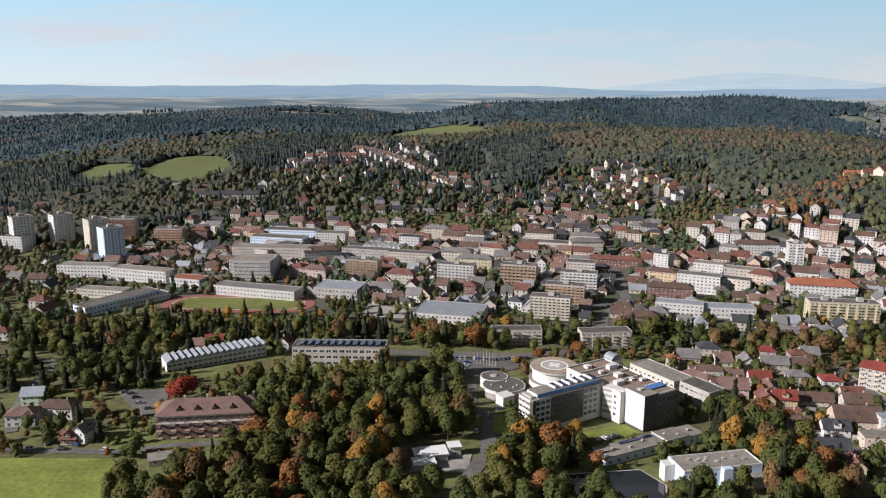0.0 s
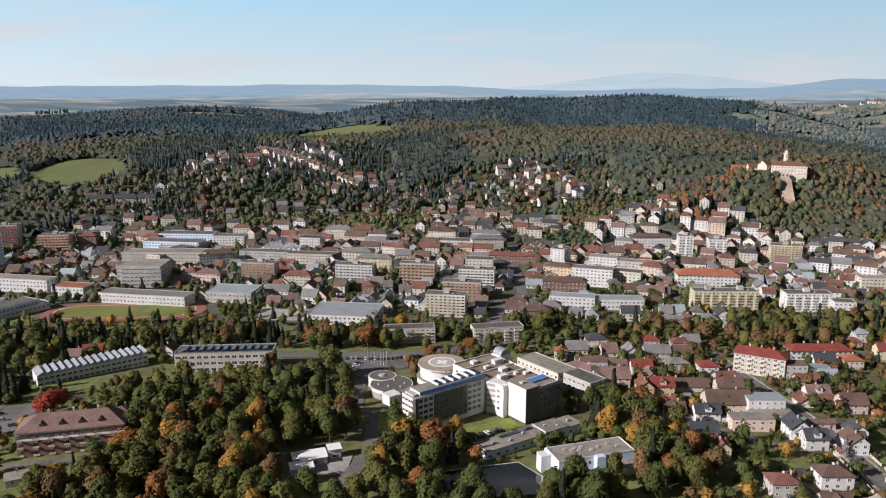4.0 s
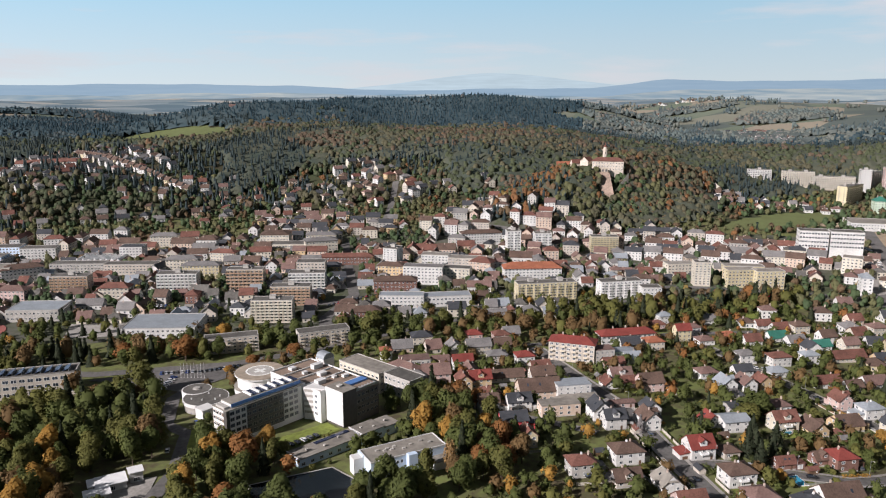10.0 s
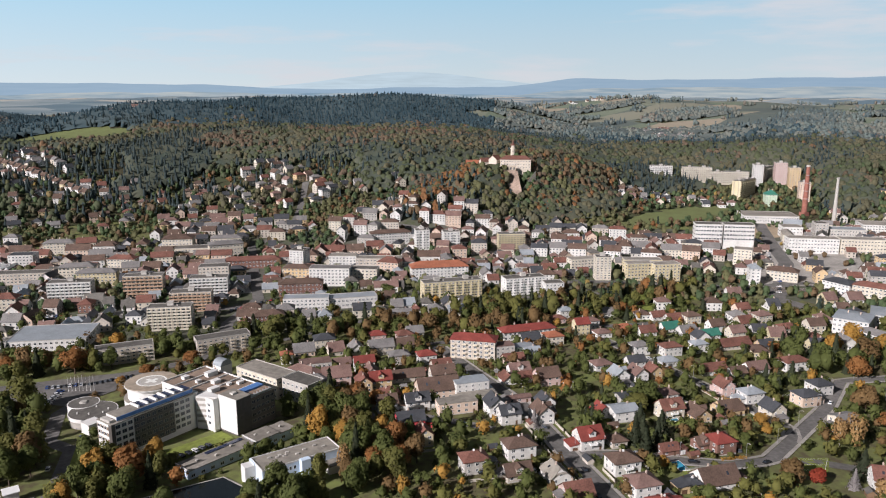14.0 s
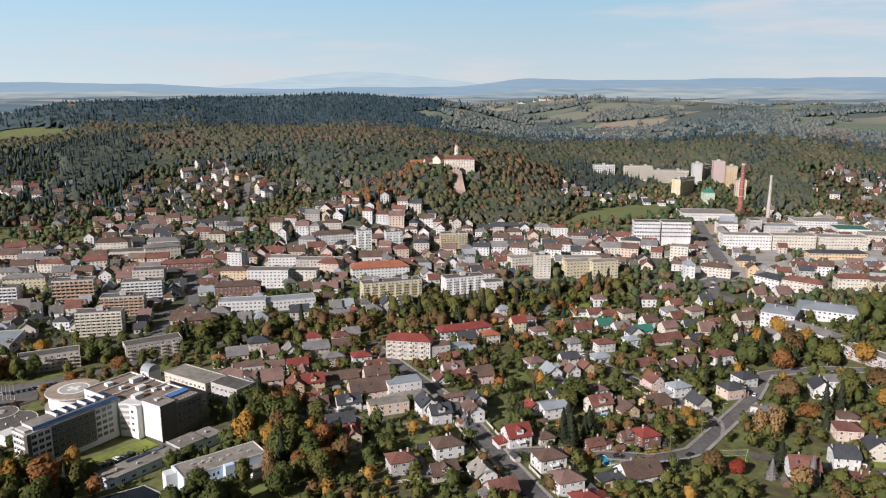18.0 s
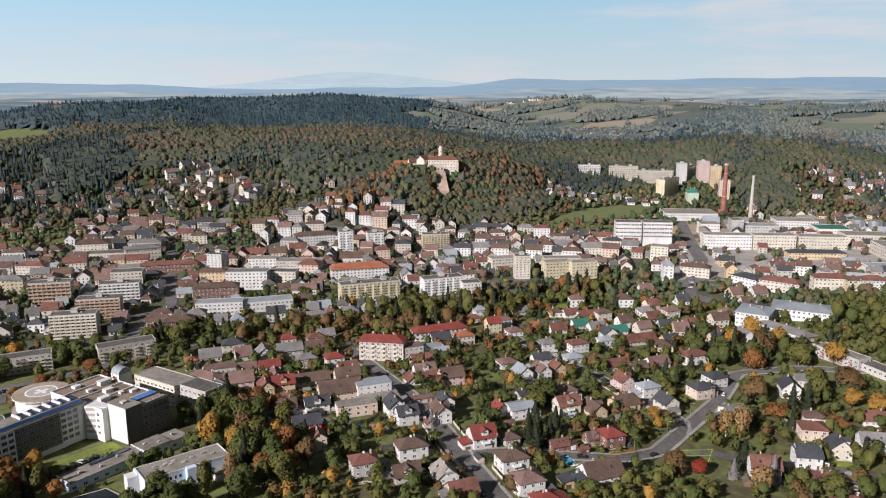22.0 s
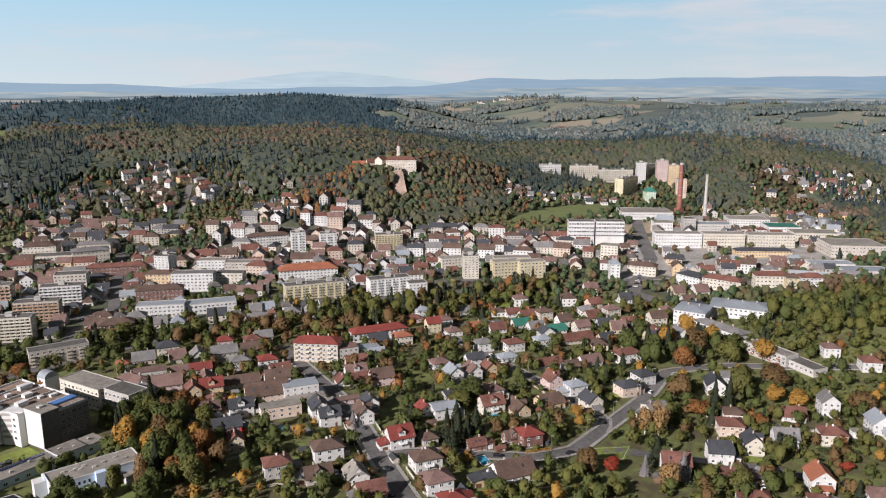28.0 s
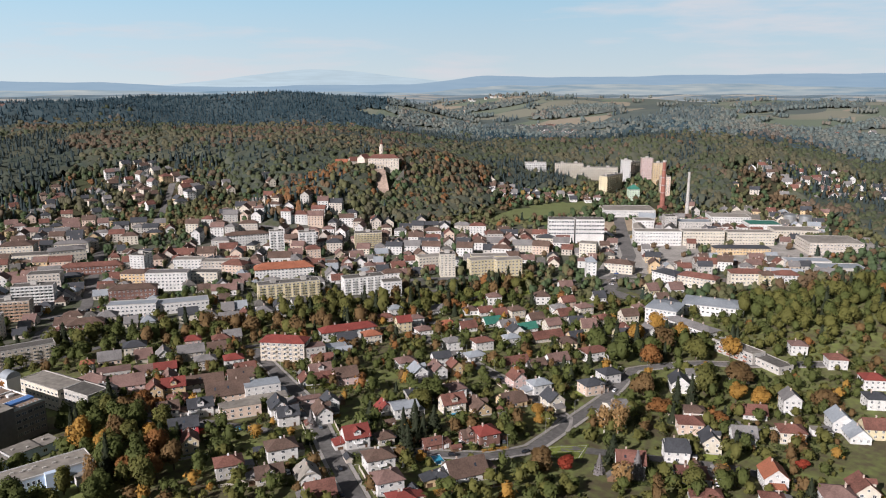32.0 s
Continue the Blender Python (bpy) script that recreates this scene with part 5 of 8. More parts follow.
block(610.0, 536.8, -49, 16.9, 14.0, 5, 'cream', top='gravel', head=False)
block(519.0, 343.3, -61, 22.3, 24.0, 3, 'white', top='metal', hip=2, floor=3.30)
block(560.1, 333.9, -54, 43.1, 24.0, 2, 'white', top='metal', hip=2.5, floor=3.30)
block(514.9, 314.1, -89, 40.3, 12.0, 1, 'white', top='grey', hip=2.5, floor=3.60)
block(499.5, 262.0, -93, 32.7, 11.0, 2, 'grey', top='gravel', head=False, loggia='some', floor=2.7)
block(500.2, 237.2, -98, 21.4, 11.0, 1, 'grey', top='felt', head=False)
block(559.2, 473.7, -31, 8.6, 12.0, 5, 'white', top='metal', hip=4)
block(603.7, 421.5, -84, 24.2, 16.0, 3, 'white', top='dark', hip=3)
block(612.6, 396.5, -66, 32.0, 13.0, 3, 'cream', top='rust', hip=3)
block(593.6, 473.2, -53, 25.8, 13.0, 3, 'cream', top='brown', hip=3)
block(-448, 786, 44, 20, 17, 12, 'white', loggia='some', floor=2.75)
block(-412, 799, 44, 20, 17, 12, 'white', loggia='some', floor=2.75)
block(-365, 778, 44, 20, 17, 12, 'cream', loggia='some', floor=2.75)
block(-331, 735, 44, 20, 17, 12, 'blue', loggia='some', floor=2.75)
block(-299.2, 810.2, -0, 30.7, 13.0, 6, 'peach', loggia='all')
block(-326.7, 672.8, -5, 51.2, 14.0, 3, 'white', top='gravel', head=False, floor=3.30)
block(-269.9, 657.0, -17, 58.4, 14.0, 3, 'white', top='gravel', head=False, floor=3.30)
block(-363.8, 844.5, -0, 29.5, 12.0, 7, 'grey', loggia='all')
block(-172.6, 667.7, -7, 38.4, 20.0, 5, 'grey', top='gravel', head=False, floor=3.40)
block(-449.5, 776.0, -13, 26.2, 14.0, 5, 'white', head=False)
block(-275.4, 837.5, 16, 23.0, 14.0, 5, 'brick', head=False)
block(-84.3, 602.7, -8, 38.1, 14.0, 2, 'beige', top='grey', head=False, floor=3.40)
block(-153.5, 604.1, -17, 74.7, 16.0, 2, 'white', top='grey', head=False, floor=3.40)
block(-221.2, 637.0, -16, 29.2, 16.0, 2, 'white', top='orange', head=False, floor=3.40)
block(248.1, 394.3, -36, 27.7, 12.0, 4, 'beige', top='red', hip=3.0, loggia='some')
block(299.9, 419.2, -6, 38.1, 11.0, 2, 'white', top='red', hip=3.0)
block(6.3, 538.5, -14, 49.1, 34.0, 2, 'white', top='metal', head=False, floor=3.04)
block(-62.0, 433.5, -2, 56.0, 15.0, 3, 'beige', top='felt', head=False, wide=2.9, tall=1.9, bays=14, floor=3.7, near=True)
block(-255.4, 569.3, 56, 64.1, 16.0, 2, 'blue', top='felt', head=False, floor=3.30)
block(-242.8, 581.8, 50, 43.2, 14.0, 1, 'white', top='metal', head=False, floor=4.00)
block(-280.7, 600.8, -11, 41.1, 12.0, 2, 'cream', top='gravel', head=False)
block(14.4, 732.9, -13, 29.7, 12.0, 4, 'cream', top='grey', hip=3.0)
block(52.6, 751.1, -28, 25.3, 12.0, 4, 'cream', top='rust', hip=3.0)
block(-297.7, 822.4, -3, 22.5, 12.0, 5, 'ochre', loggia='some')
block(-269.4, 820.8, -3, 18.3, 12.0, 5, 'brick', top='rust', hip=3.0)
block(-177.5, 802.0, -14, 61.3, 18.0, 4, 'blue', top='felt', head=False)
block(-170.3, 743.9, -7, 82.1, 20.0, 4, 'beige', top='gravel', head=False, floor=3.20)
block(-170.0, 669.9, -3, 32.7, 30.0, 5, 'grey', top='gravel', head=False, wide=2.4, floor=3.40)
block(886, 914, -32, 44, 13, 7, 'cream', floor=2.9, loggia='all')
block(846, 950, -32, 34, 13, 5, 'white', floor=2.9, loggia='all')
block(921, 884, -34, 60, 13, 6, 'cream', floor=2.9, loggia='all')
block(893, 822, 22, 52, 13, 8, 'yellow', floor=2.85, loggia='some')
block(978, 868, 20, 36, 13, 7, 'cream', floor=2.85, loggia='some')
block(949, 852, -35, 14, 15, 11, 'white', floor=2.85)
block(979, 837, -35, 17, 15, 11, 'pink', floor=2.8)
block(964, 798, -38, 15, 15, 11, 'ochre', floor=2.85)
block(929, 748, -38, 14, 14, 9, 'peach', floor=2.85)
block(884, 764, -30, 15, 14, 5, 'green', floor=3.0, top='green', hip=6)
block(753, 468, -32, 56, 12.0, 2, 'ochre', floor=3.0, top='dark', hip=2.5, label='long ochre railway station building with a dark roof', name='station_building')
block(835.1, 426.3, -35, 52.6, 40.0, 3, 'beige', floor=3.51, top='gravel', head=False)
block(878.0, 590.5, -35, 47.4, 30.0, 3, 'white', floor=2.94, top='gravel', head=False)
block(876.2, 539.4, -35, 36.5, 30.0, 2, 'white', floor=4.18, top='green', head=False)
block(873.9, 496.4, -35, 47.8, 26.0, 2, 'cream', floor=3.99, top='gravel', head=False)
block(799, 496, -32, 49.7, 16.0, 4, 'cream', floor=3.3, top='gravel', head=False)
block(784.2, 596.8, -32, 13.4, 16.0, 5, 'grey', floor=3.46, top='felt', head=False)
block(763.5, 618.9, -32, 21.6, 20.0, 3, 'white', floor=3.77, top='gravel', head=False)
block(810.2, 583.8, -32, 38.2, 20.0, 3, 'grey', floor=3.50, top='metal', head=False)
block(743.1, 354.6, -35, 39.8, 20.0, 1, 'grey', floor=4.50, top='metal', head=False)
block(748.7, 390.8, -35, 39.5, 16.0, 2, 'white', floor=2.96, top='metal', head=False)
block(661.5, 348.7, -35, 18.7, 12.0, 3, 'white', floor=2.84, top='rust', hip=3)
block(648.3, 376.4, -35, 28.9, 12.0, 3, 'cream', floor=3.27, top='rust', hip=3)
block(654.4, 360.6, -35, 11.8, 12.0, 3, 'yellow', floor=2.88, top='brown', hip=3)
block(501.7, 554.3, -25, 35.3, 12.0, 3, 'yellow', floor=3.37, top='gravel', head=False)
home = block(-111.0, 331.6, 7, 44, 16.0, 3, 'brick', top='rose', hip=5.0, loggia='some', floor=3.55, label="dark brick care home with white bands and dormers in its roof")
part("white_band", Geo().box(-22.08, -8.08, 7.75, 22.08, 8.08, 8.75), FRAME, home, "white band between the storeys")
part("white_band", Geo().box(-22.08, -8.08, 10.9, 22.08, 8.08, 11.5), FRAME, home, "white band below the eaves")
for side in (-1, 1):
    for x in (-12, -4, 4, 12):
        dormer = part("dormer", Geo().box(-0.9, -1.4, 0, 0.9, 1.6, 1.3), ROOFS["rose"], home, at=(x, side * 5.0, 13.0), turn=0 if side < 0 else 180)
        part("dormer_window", Geo().box(-0.55, -1.44, 0.45, 0.55, -1.4, 1.15), GLASS, dormer)
        part("dormer_roof", Geo().solid([(-1.15, -1.7, 1.3), (1.15, -1.7, 1.3), (0, -1.7, 2.1)], [(-1.15, 2.4, 1.3), (1.15, 2.4, 1.3), (0, 2.4, 2.1)]), ROOFS["brown"], dormer)
block(-92.8, 338.8, 19, 10.7, 13.0, 3, 'brick', top='rose', hip=4.5, loggia='some', floor=3.21)

# ---- houses among gardens ----
villa(146.1, 530.4, -7, 23.4, 13.2, 2, 'hip', 'brown', 'brick', rows=True)
villa(139.3, 431.9, -7, 7.2, 7, 2, 'hip', 'orange', 'white', rows=True)
villa(168.8, 455.5, -7, 13.5, 10.6, 2, 'hip', 'dark', 'cream', rows=True)
villa(181.6, 426.2, 83, 10.8, 8.8, 2, 'gable', 'grey', 'white', rows=True)
villa(197.2, 424.6, -7, 15.3, 8.8, 2, 'gable', 'grey', 'beige', rows=True)
villa(212.5, 422.1, -7, 10.8, 8.8, 2, 'gable', 'brown', 'beige', rows=True)
villa(201.1, 402.0, -7, 11.7, 8.8, 2, 'hip', 'grey', 'beige', rows=True)
villa(216.2, 395.2, -7, 10.8, 8.8, 2, 'hip', 'red', 'white', rows=True)
villa(167.3, 408.5, -7, 9.9, 7, 1, 'gable', 'rose', 'white', rows=True)
villa(177.8, 398.6, -7, 11.7, 7, 2, 'gable', 'red', 'white', rows=True)
villa(156.3, 382.0, -7, 15.3, 10.6, 2, 'gable', 'rose', 'pink')
villa(143.2, 379.2, -7, 12.6, 9.7, 2, 'hip', 'grey', 'cream')
villa(151.3, 409.0, -7, 18, 9.7, 2, 'flat', 'rose', 'grey', rows=True)
villa(166.7, 364.3, 83, 9.9, 7.9, 2, 'gable', 'rust', 'ochre')
villa(176.4, 365.1, -7, 11.7, 8.8, 2, 'gable', 'red', 'ochre')
villa(192.9, 370.3, -7, 21.6, 7.9, 1, 'gable', 'brown', 'beige')
villa(211.6, 360.5, -7, 13.5, 8.8, 2, 'gable', 'brown', 'beige')
villa(199.0, 338.0, -7, 21.6, 12.3, 2, 'gable', 'brown', 'peach')
villa(215.4, 332.1, -7, 18, 9.7, 3, 'flat', 'metal', 'white')
villa(198.8, 313.1, -7, 19.8, 7.9, 2, 'flat', 'gravel', 'peach')
villa(215.6, 323.5, -7, 19.8, 7.9, 1, 'flat', 'gravel', 'cream')
villa(182.2, 324.7, -7, 11.7, 7.9, 2, 'gable', 'dark', 'white')
villa(169.9, 302.3, -7, 12.6, 7.9, 2, 'gable', 'dark', 'red')
villa(215.3, 303.2, 83, 10.8, 8.8, 2, 'gable', 'dark', 'white')
villa(215.7, 289.8, -7, 9.9, 7.9, 2, 'gable', 'dark', 'white')
villa(169.2, 283.9, 83, 8.1, 7, 2, 'gable', 'rust', 'yellow')
villa(178.2, 250.9, -7, 10.8, 8.8, 2, 'hip', 'rust', 'grey')
villa(201.6, 255.3, -7, 12.6, 9.7, 2, 'hip', 'brown', 'white')
villa(191.0, 237.6, -7, 10.8, 7.9, 1, 'gable', 'brown', 'beige')
villa(167.6, 329.0, -7, 9.9, 7.9, 2, 'gable', 'brown', 'white')
villa(291.2, 400.8, -7, 12.6, 8.8, 2, 'gable', 'dark', 'white', rows=True)
villa(309.1, 401.0, -7, 11.7, 9.7, 2, 'hip', 'orange', 'cream', rows=True)
villa(338.3, 411.9, -7, 9.9, 7.9, 3, 'gable', 'red', 'yellow', rows=True)
villa(263.4, 385.6, -7, 12.6, 8.8, 3, 'flat', 'rose', 'grey', rows=True)
villa(278.8, 387.0, -7, 12.6, 7.9, 2, 'flat', 'metal', 'green', rows=True)
villa(281.2, 380.8, -7, 9.9, 7.9, 1, 'gable', 'metal', 'white', rows=True)
villa(264.5, 374.4, -7, 12.6, 7, 1, 'gable', 'rust', 'peach', rows=True)
villa(253.4, 347.8, -7, 11.7, 7.9, 2, 'gable', 'rose', 'white')
villa(243.1, 342.0, 83, 9, 7, 1, 'gable', 'rust', 'white')
villa(253.4, 340.8, -7, 11.7, 7, 1, 'gable', 'rust', 'white')
villa(262.6, 332.5, -7, 12.6, 9.7, 2, 'gable', 'brown', 'pink')
villa(233.3, 312.2, -7, 12.6, 4.4, 1, 'shed', 'rose', 'pink')
villa(239.5, 296.1, 83, 8.1, 7.9, 2, 'gable', 'dark', 'white')
villa(231.4, 285.1, 83, 10.8, 7.9, 2, 'gable', 'brown', 'white')
villa(234.3, 251.0, -7, 10.8, 9.7, 2, 'gable', 'red', 'white', balcony=True)
villa(247.3, 247.9, -7, 7.2, 7, 1, 'hip', 'brown', 'beige')
villa(234.2, 226.0, -7, 11.7, 9.7, 2, 'hip', 'brown', 'white', balcony=True)
villa(229.3, 207.0, -7, 10.8, 9.7, 2, 'hip', 'rose', 'white')
villa(204.4, 229.6, 83, 9.9, 8.8, 1, 'half', 'gravel', 'white')
villa(203.8, 213.8, -7, 10.8, 9.7, 1, 'gable', 'rust', 'pink')
villa(229.3, 194.4, -7, 9.9, 8.8, 1, 'hip', 'red', 'white')
villa(263.2, 232.8, -7, 8.1, 5.3, 1, 'gable', 'rust', 'brick')
villa(289.2, 228.9, -7, 9.9, 9.7, 2, 'hip', 'red', 'brick')
villa(283.0, 233.6, -7, 7.2, 6.2, 1, 'gable', 'brown', 'brick')
villa(263.2, 204.2, -7, 16.2, 11.4, 1, 'gable', 'brown', 'white')
villa(250.8, 203.7, -7, 5.4, 5.3, 1, 'hip', 'dark', 'ochre')
villa(262.4, 280.4, 83, 8.1, 7.9, 1, 'gable', 'red', 'white')
villa(269.7, 273.7, -7, 12.6, 9.7, 2, 'shed', 'metal', 'white')
villa(283.7, 288.8, -7, 9.9, 7, 2, 'shed', 'dark', 'grey')
villa(303.8, 339.4, -7, 10.8, 8.8, 2, 'hip', 'rose', 'white', rows=True)
villa(301.8, 320.0, 83, 9.9, 8.8, 2, 'gable', 'metal', 'white')
villa(314.2, 319.1, 83, 10.8, 7.9, 2, 'gable', 'rose', 'white')
villa(326.7, 337.6, -7, 10.8, 7, 2, 'gable', 'dark', 'white', rows=True)
villa(325.9, 319.7, 83, 8.1, 7, 2, 'gable', 'rust', 'ochre', rows=True)
villa(305.8, 286.0, -7, 10.8, 8.8, 2, 'hip', 'rose', 'white')
villa(294.7, 269.1, -7, 11.7, 8.8, 2, 'gable', 'rust', 'cream', balcony=True)
villa(306.9, 262.7, 83, 11.7, 8.8, 1, 'gable', 'brown', 'ochre')
villa(327.9, 264.1, -7, 13.5, 9.7, 1, 'half', 'brown', 'ochre')
villa(346.7, 286.4, 83, 9, 7.9, 2, 'gable', 'rust', 'pink')
villa(365.8, 316.0, -7, 16.2, 7.9, 1, 'gable', 'rust', 'white', rows=True)
villa(375.8, 306.7, -7, 9.9, 7, 1, 'gable', 'brown', 'white', rows=True)
villa(392.3, 308.5, -7, 13.5, 8.8, 1, 'gable', 'rose', 'white', rows=True)
villa(351.1, 337.7, -7, 11.7, 8.8, 1, 'hip', 'metal', 'white', rows=True)
villa(366.5, 353.8, -7, 12.6, 8.8, 2, 'hip', 'rust', 'white', rows=True)
villa(349.4, 362.6, -7, 10.8, 8.8, 2, 'hip', 'grey', 'white', rows=True)
villa(387.7, 351.6, -7, 9.9, 7.9, 2, 'hip', 'metal', 'white', rows=True)
villa(415.0, 349.2, -7, 21.6, 8.8, 1, 'gable', 'rust', 'beige', rows=True)
villa(415.0, 371.9, -7, 13.5, 7.9, 1, 'gable', 'green', 'white', rows=True)
villa(432.8, 340.0, -7, 10.8, 7.9, 1, 'gable', 'dark', 'ochre', rows=True)
villa(352.5, 273.3, -7, 10.8, 8.8, 2, 'hip', 'metal', 'white')
villa(345.5, 252.0, 83, 9.9, 8.8, 2, 'gable', 'dark', 'cream')
villa(418.2, 304.5, -7, 16.2, 9.7, 2, 'hip', 'rust', 'white', rows=True)
villa(378.9, 260.9, -7, 11.7, 9.7, 2, 'hip', 'dark', 'peach')
villa(399.7, 270.2, -7, 10.8, 9.7, 2, 'hip', 'dark', 'white', rows=True)
villa(462.7, 330.7, -7, 11.7, 9.7, 2, 'half', 'rust', 'cream', rows=True)
villa(369.9, 230.6, -7, 10.8, 9.7, 2, 'shed', 'grey', 'cream')
villa(426.2, 241.7, 53, 11.7, 9.7, 2, 'gable', 'dark', 'white', rows=True)
villa(444.2, 244.4, -37, 11.7, 9.7, 2, 'hip', 'grey', 'white', rows=True)
villa(467.0, 234.3, -37, 9.9, 8.8, 2, 'hip', 'grey', 'white', rows=True)
villa(531.1, 242.9, -37, 9.9, 8.8, 2, 'hip', 'rose', 'white', rows=True)
villa(530.2, 216.6, -37, 10.8, 9.7, 2, 'hip', 'rust', 'white', rows=True)
villa(521.6, 189.0, -37, 11.7, 9.7, 2, 'hip', 'red', 'white', rows=True)
villa(499.8, 173.7, -37, 10.8, 9.7, 2, 'hip', 'dark', 'white', rows=True)
villa(454.9, 192.2, 53, 9.9, 8.8, 3, 'gable', 'grey', 'white', rows=True)
villa(432.8, 197.0, -37, 11.7, 8.8, 1, 'gable', 'rust', 'white', rows=True)
villa(401.4, 208.1, -37, 9.9, 8.8, 2, 'hip', 'brown', 'beige')
villa(388.7, 199.3, -37, 11.7, 9.7, 2, 'hip', 'rust', 'peach')
villa(425.8, 170.4, -37, 11.7, 9.7, 2, 'hip', 'rust', 'cream')
villa(459.3, 167.6, 53, 11.7, 9.7, 2, 'gable', 'metal', 'white', rows=True)
villa(456.0, 156.2, 53, 11.7, 9.7, 1, 'gable', 'metal', 'white', rows=True)
villa(360.0, 180.8, -37, 10.8, 9.7, 2, 'half', 'dark', 'white')
villa(382.1, 180.8, 53, 9.9, 8.8, 2, 'gable', 'dark', 'cream')
villa(401.2, 177.9, -37, 10.8, 8.8, 2, 'gable', 'grey', 'white')
villa(442.9, 167.9, -37, 6.3, 4.4, 1, 'flat', 'gravel', 'white')
villa(331.8, 180.1, -37, 11.7, 9.7, 2, 'gable', 'rust', 'white', balcony=True)
villa(351.8, 163.6, -37, 13.5, 10.6, 1, 'hip', 'rust', 'white')
villa(380.2, 145.5, 53, 10.8, 9.7, 2, 'gable', 'orange', 'white')
villa(389.6, 123.3, -37, 12.6, 10.6, 2, 'hip', 'rose', 'white')
villa(404.0, 121.0, 53, 10.8, 9.7, 2, 'gable', 'rust', 'cream')
villa(345.4, 147.6, -37, 7.2, 7, 1, 'hip', 'rust', 'brick')
villa(366.1, 134.8, -37, 9, 7.9, 1, 'hip', 'rust', 'white')
villa(465.4, 154.3, -37, 9.9, 8.8, 2, 'gable', 'rust', 'yellow', rows=True)
villa(351.5, 452.9, -7, 9.9, 8.8, 2, 'hip', 'metal', 'white', rows=True)
villa(339.5, 443.7, -7, 9.9, 8.8, 1, 'hip', 'rust', 'pink', rows=True)
villa(349.2, 402.2, -7, 10.8, 8.8, 1, 'hip', 'rose', 'white', rows=True)
villa(353.6, 422.3, -7, 9.9, 7.9, 2, 'hip', 'rose', 'white', rows=True)
villa(370.7, 406.4, -7, 11.7, 8.8, 1, 'hip', 'orange', 'white', rows=True)
villa(379.5, 393.7, -7, 11.7, 8.8, 1, 'gable', 'rust', 'white', rows=True)
villa(400.8, 395.0, -7, 12.6, 8.8, 1, 'gable', 'green', 'white', rows=True)
villa(406.5, 383.9, -7, 11.7, 8.8, 1, 'gable', 'grey', 'white', rows=True)
villa(429.0, 380.9, -7, 10.8, 8.8, 2, 'gable', 'brown', 'white', rows=True)
villa(431.0, 363.8, -7, 10.8, 8.8, 2, 'gable', 'rose', 'cream', rows=True)
villa(453.2, 378.8, -7, 10.8, 9.7, 2, 'gable', 'rust', 'cream', rows=True)
villa(382.3, 443.3, -7, 10.8, 7.9, 1, 'gable', 'grey', 'white', rows=True)
villa(411.8, 421.6, -7, 10.8, 7.9, 1, 'gable', 'rust', 'white', rows=True)
villa(429.3, 405.9, -7, 11.7, 9.7, 2, 'hip', 'brown', 'cream', rows=True)
villa(417.5, 411.0, -7, 10.8, 8.8, 1, 'gable', 'rust', 'white', rows=True)
villa(203.3, 449.5, -7, 9.9, 8.8, 2, 'hip', 'red', 'pink', rows=True)
villa(219.9, 442.4, -7, 10.8, 8.8, 2, 'hip', 'rust', 'pink', rows=True)
villa(228.0, 445.1, -7, 10.8, 8.8, 2, 'gable', 'grey', 'cream', rows=True)
villa(478.8, 387.0, -7, 11.7, 9.7, 2, 'hip', 'rose', 'cream', rows=True)
villa(471.6, 356.8, -7, 11.7, 9.7, 2, 'hip', 'rust', 'cream', rows=True)
villa(478.2, 406.4, -7, 10.8, 8.8, 2, 'gable', 'rust', 'peach', rows=True)
villa(-204.5, 341.5, 8, 13.5, 9.7, 2, 'hip', 'rose', 'white', rows=True)
villa(-191.4, 350.9, -5, 18, 9.7, 2, 'hip', 'brown', 'white', rows=True)
villa(-213.2, 367.9, 8, 10.8, 7.9, 2, 'gable', 'metal', 'green', rows=True)
villa(-164.6, 320.9, 70, 8.1, 7, 2, 'gable', 'grey', 'white')
villa(-170.4, 318.9, 0, 7.2, 6.2, 1, 'gable', 'rust', 'brick')
villa(-121.0, 297.4, 20, 9.9, 7, 1, 'shed', 'gravel', 'white')
villa(-147.8, 464.1, 10, 10.8, 8.8, 2, 'gable', 'red', 'brick', rows=True)
villa(-101.6, 462.1, 80, 9.9, 7.9, 2, 'gable', 'rust', 'white', rows=True)
villa(-157.6, 465.6, 0, 16.2, 7.9, 1, 'gable', 'rose', 'pink', rows=True)
villa(-298.0, 486.5, 0, 10.8, 8.8, 2, 'hip', 'rust', 'white', rows=True)

# ---- the hospital: a long wing, a slab, a deep main block, a round helicopter deck ----
HOSPITAL = pose(42, 327, 0, 0, 0, 31)
H_WHITE = mat("white facade panels", (0.61, 0.60, 0.585), 0.75, 0.05, 3.0)
H_GREY = mat("light grey facade panels", (0.62, 0.61, 0.59), 0.8, 0.08, 2.0)
H_BROWNISH = mat("brown facade bands", (0.22, 0.165, 0.125), 0.8, 0.10, 1.5)
H_DARK = mat("dark facade panels", (0.085, 0.076, 0.07), 0.6, 0.12, 1.5)
H_BROWN = mat("brown felt roof", (0.235, 0.175, 0.135), 0.92, 0.2, 3.0)
H_BLUE = mat("blue sheet metal roof", (0.10, 0.22, 0.50), 0.4, 0.08, 2.0, 0, 0.05, 0, 0.2)
H_BAND = mat("grey facade bands", (0.30, 0.28, 0.26), 0.8, 0.12, 1.5)


def in_hospital(name, x, y, z, label, category="building"):
    ob = new(name)
    ob.matrix_basis = HOSPITAL @ pose(x, y, z)
    p = ob.matrix_basis.translation
    return tagged(ob, label, category)


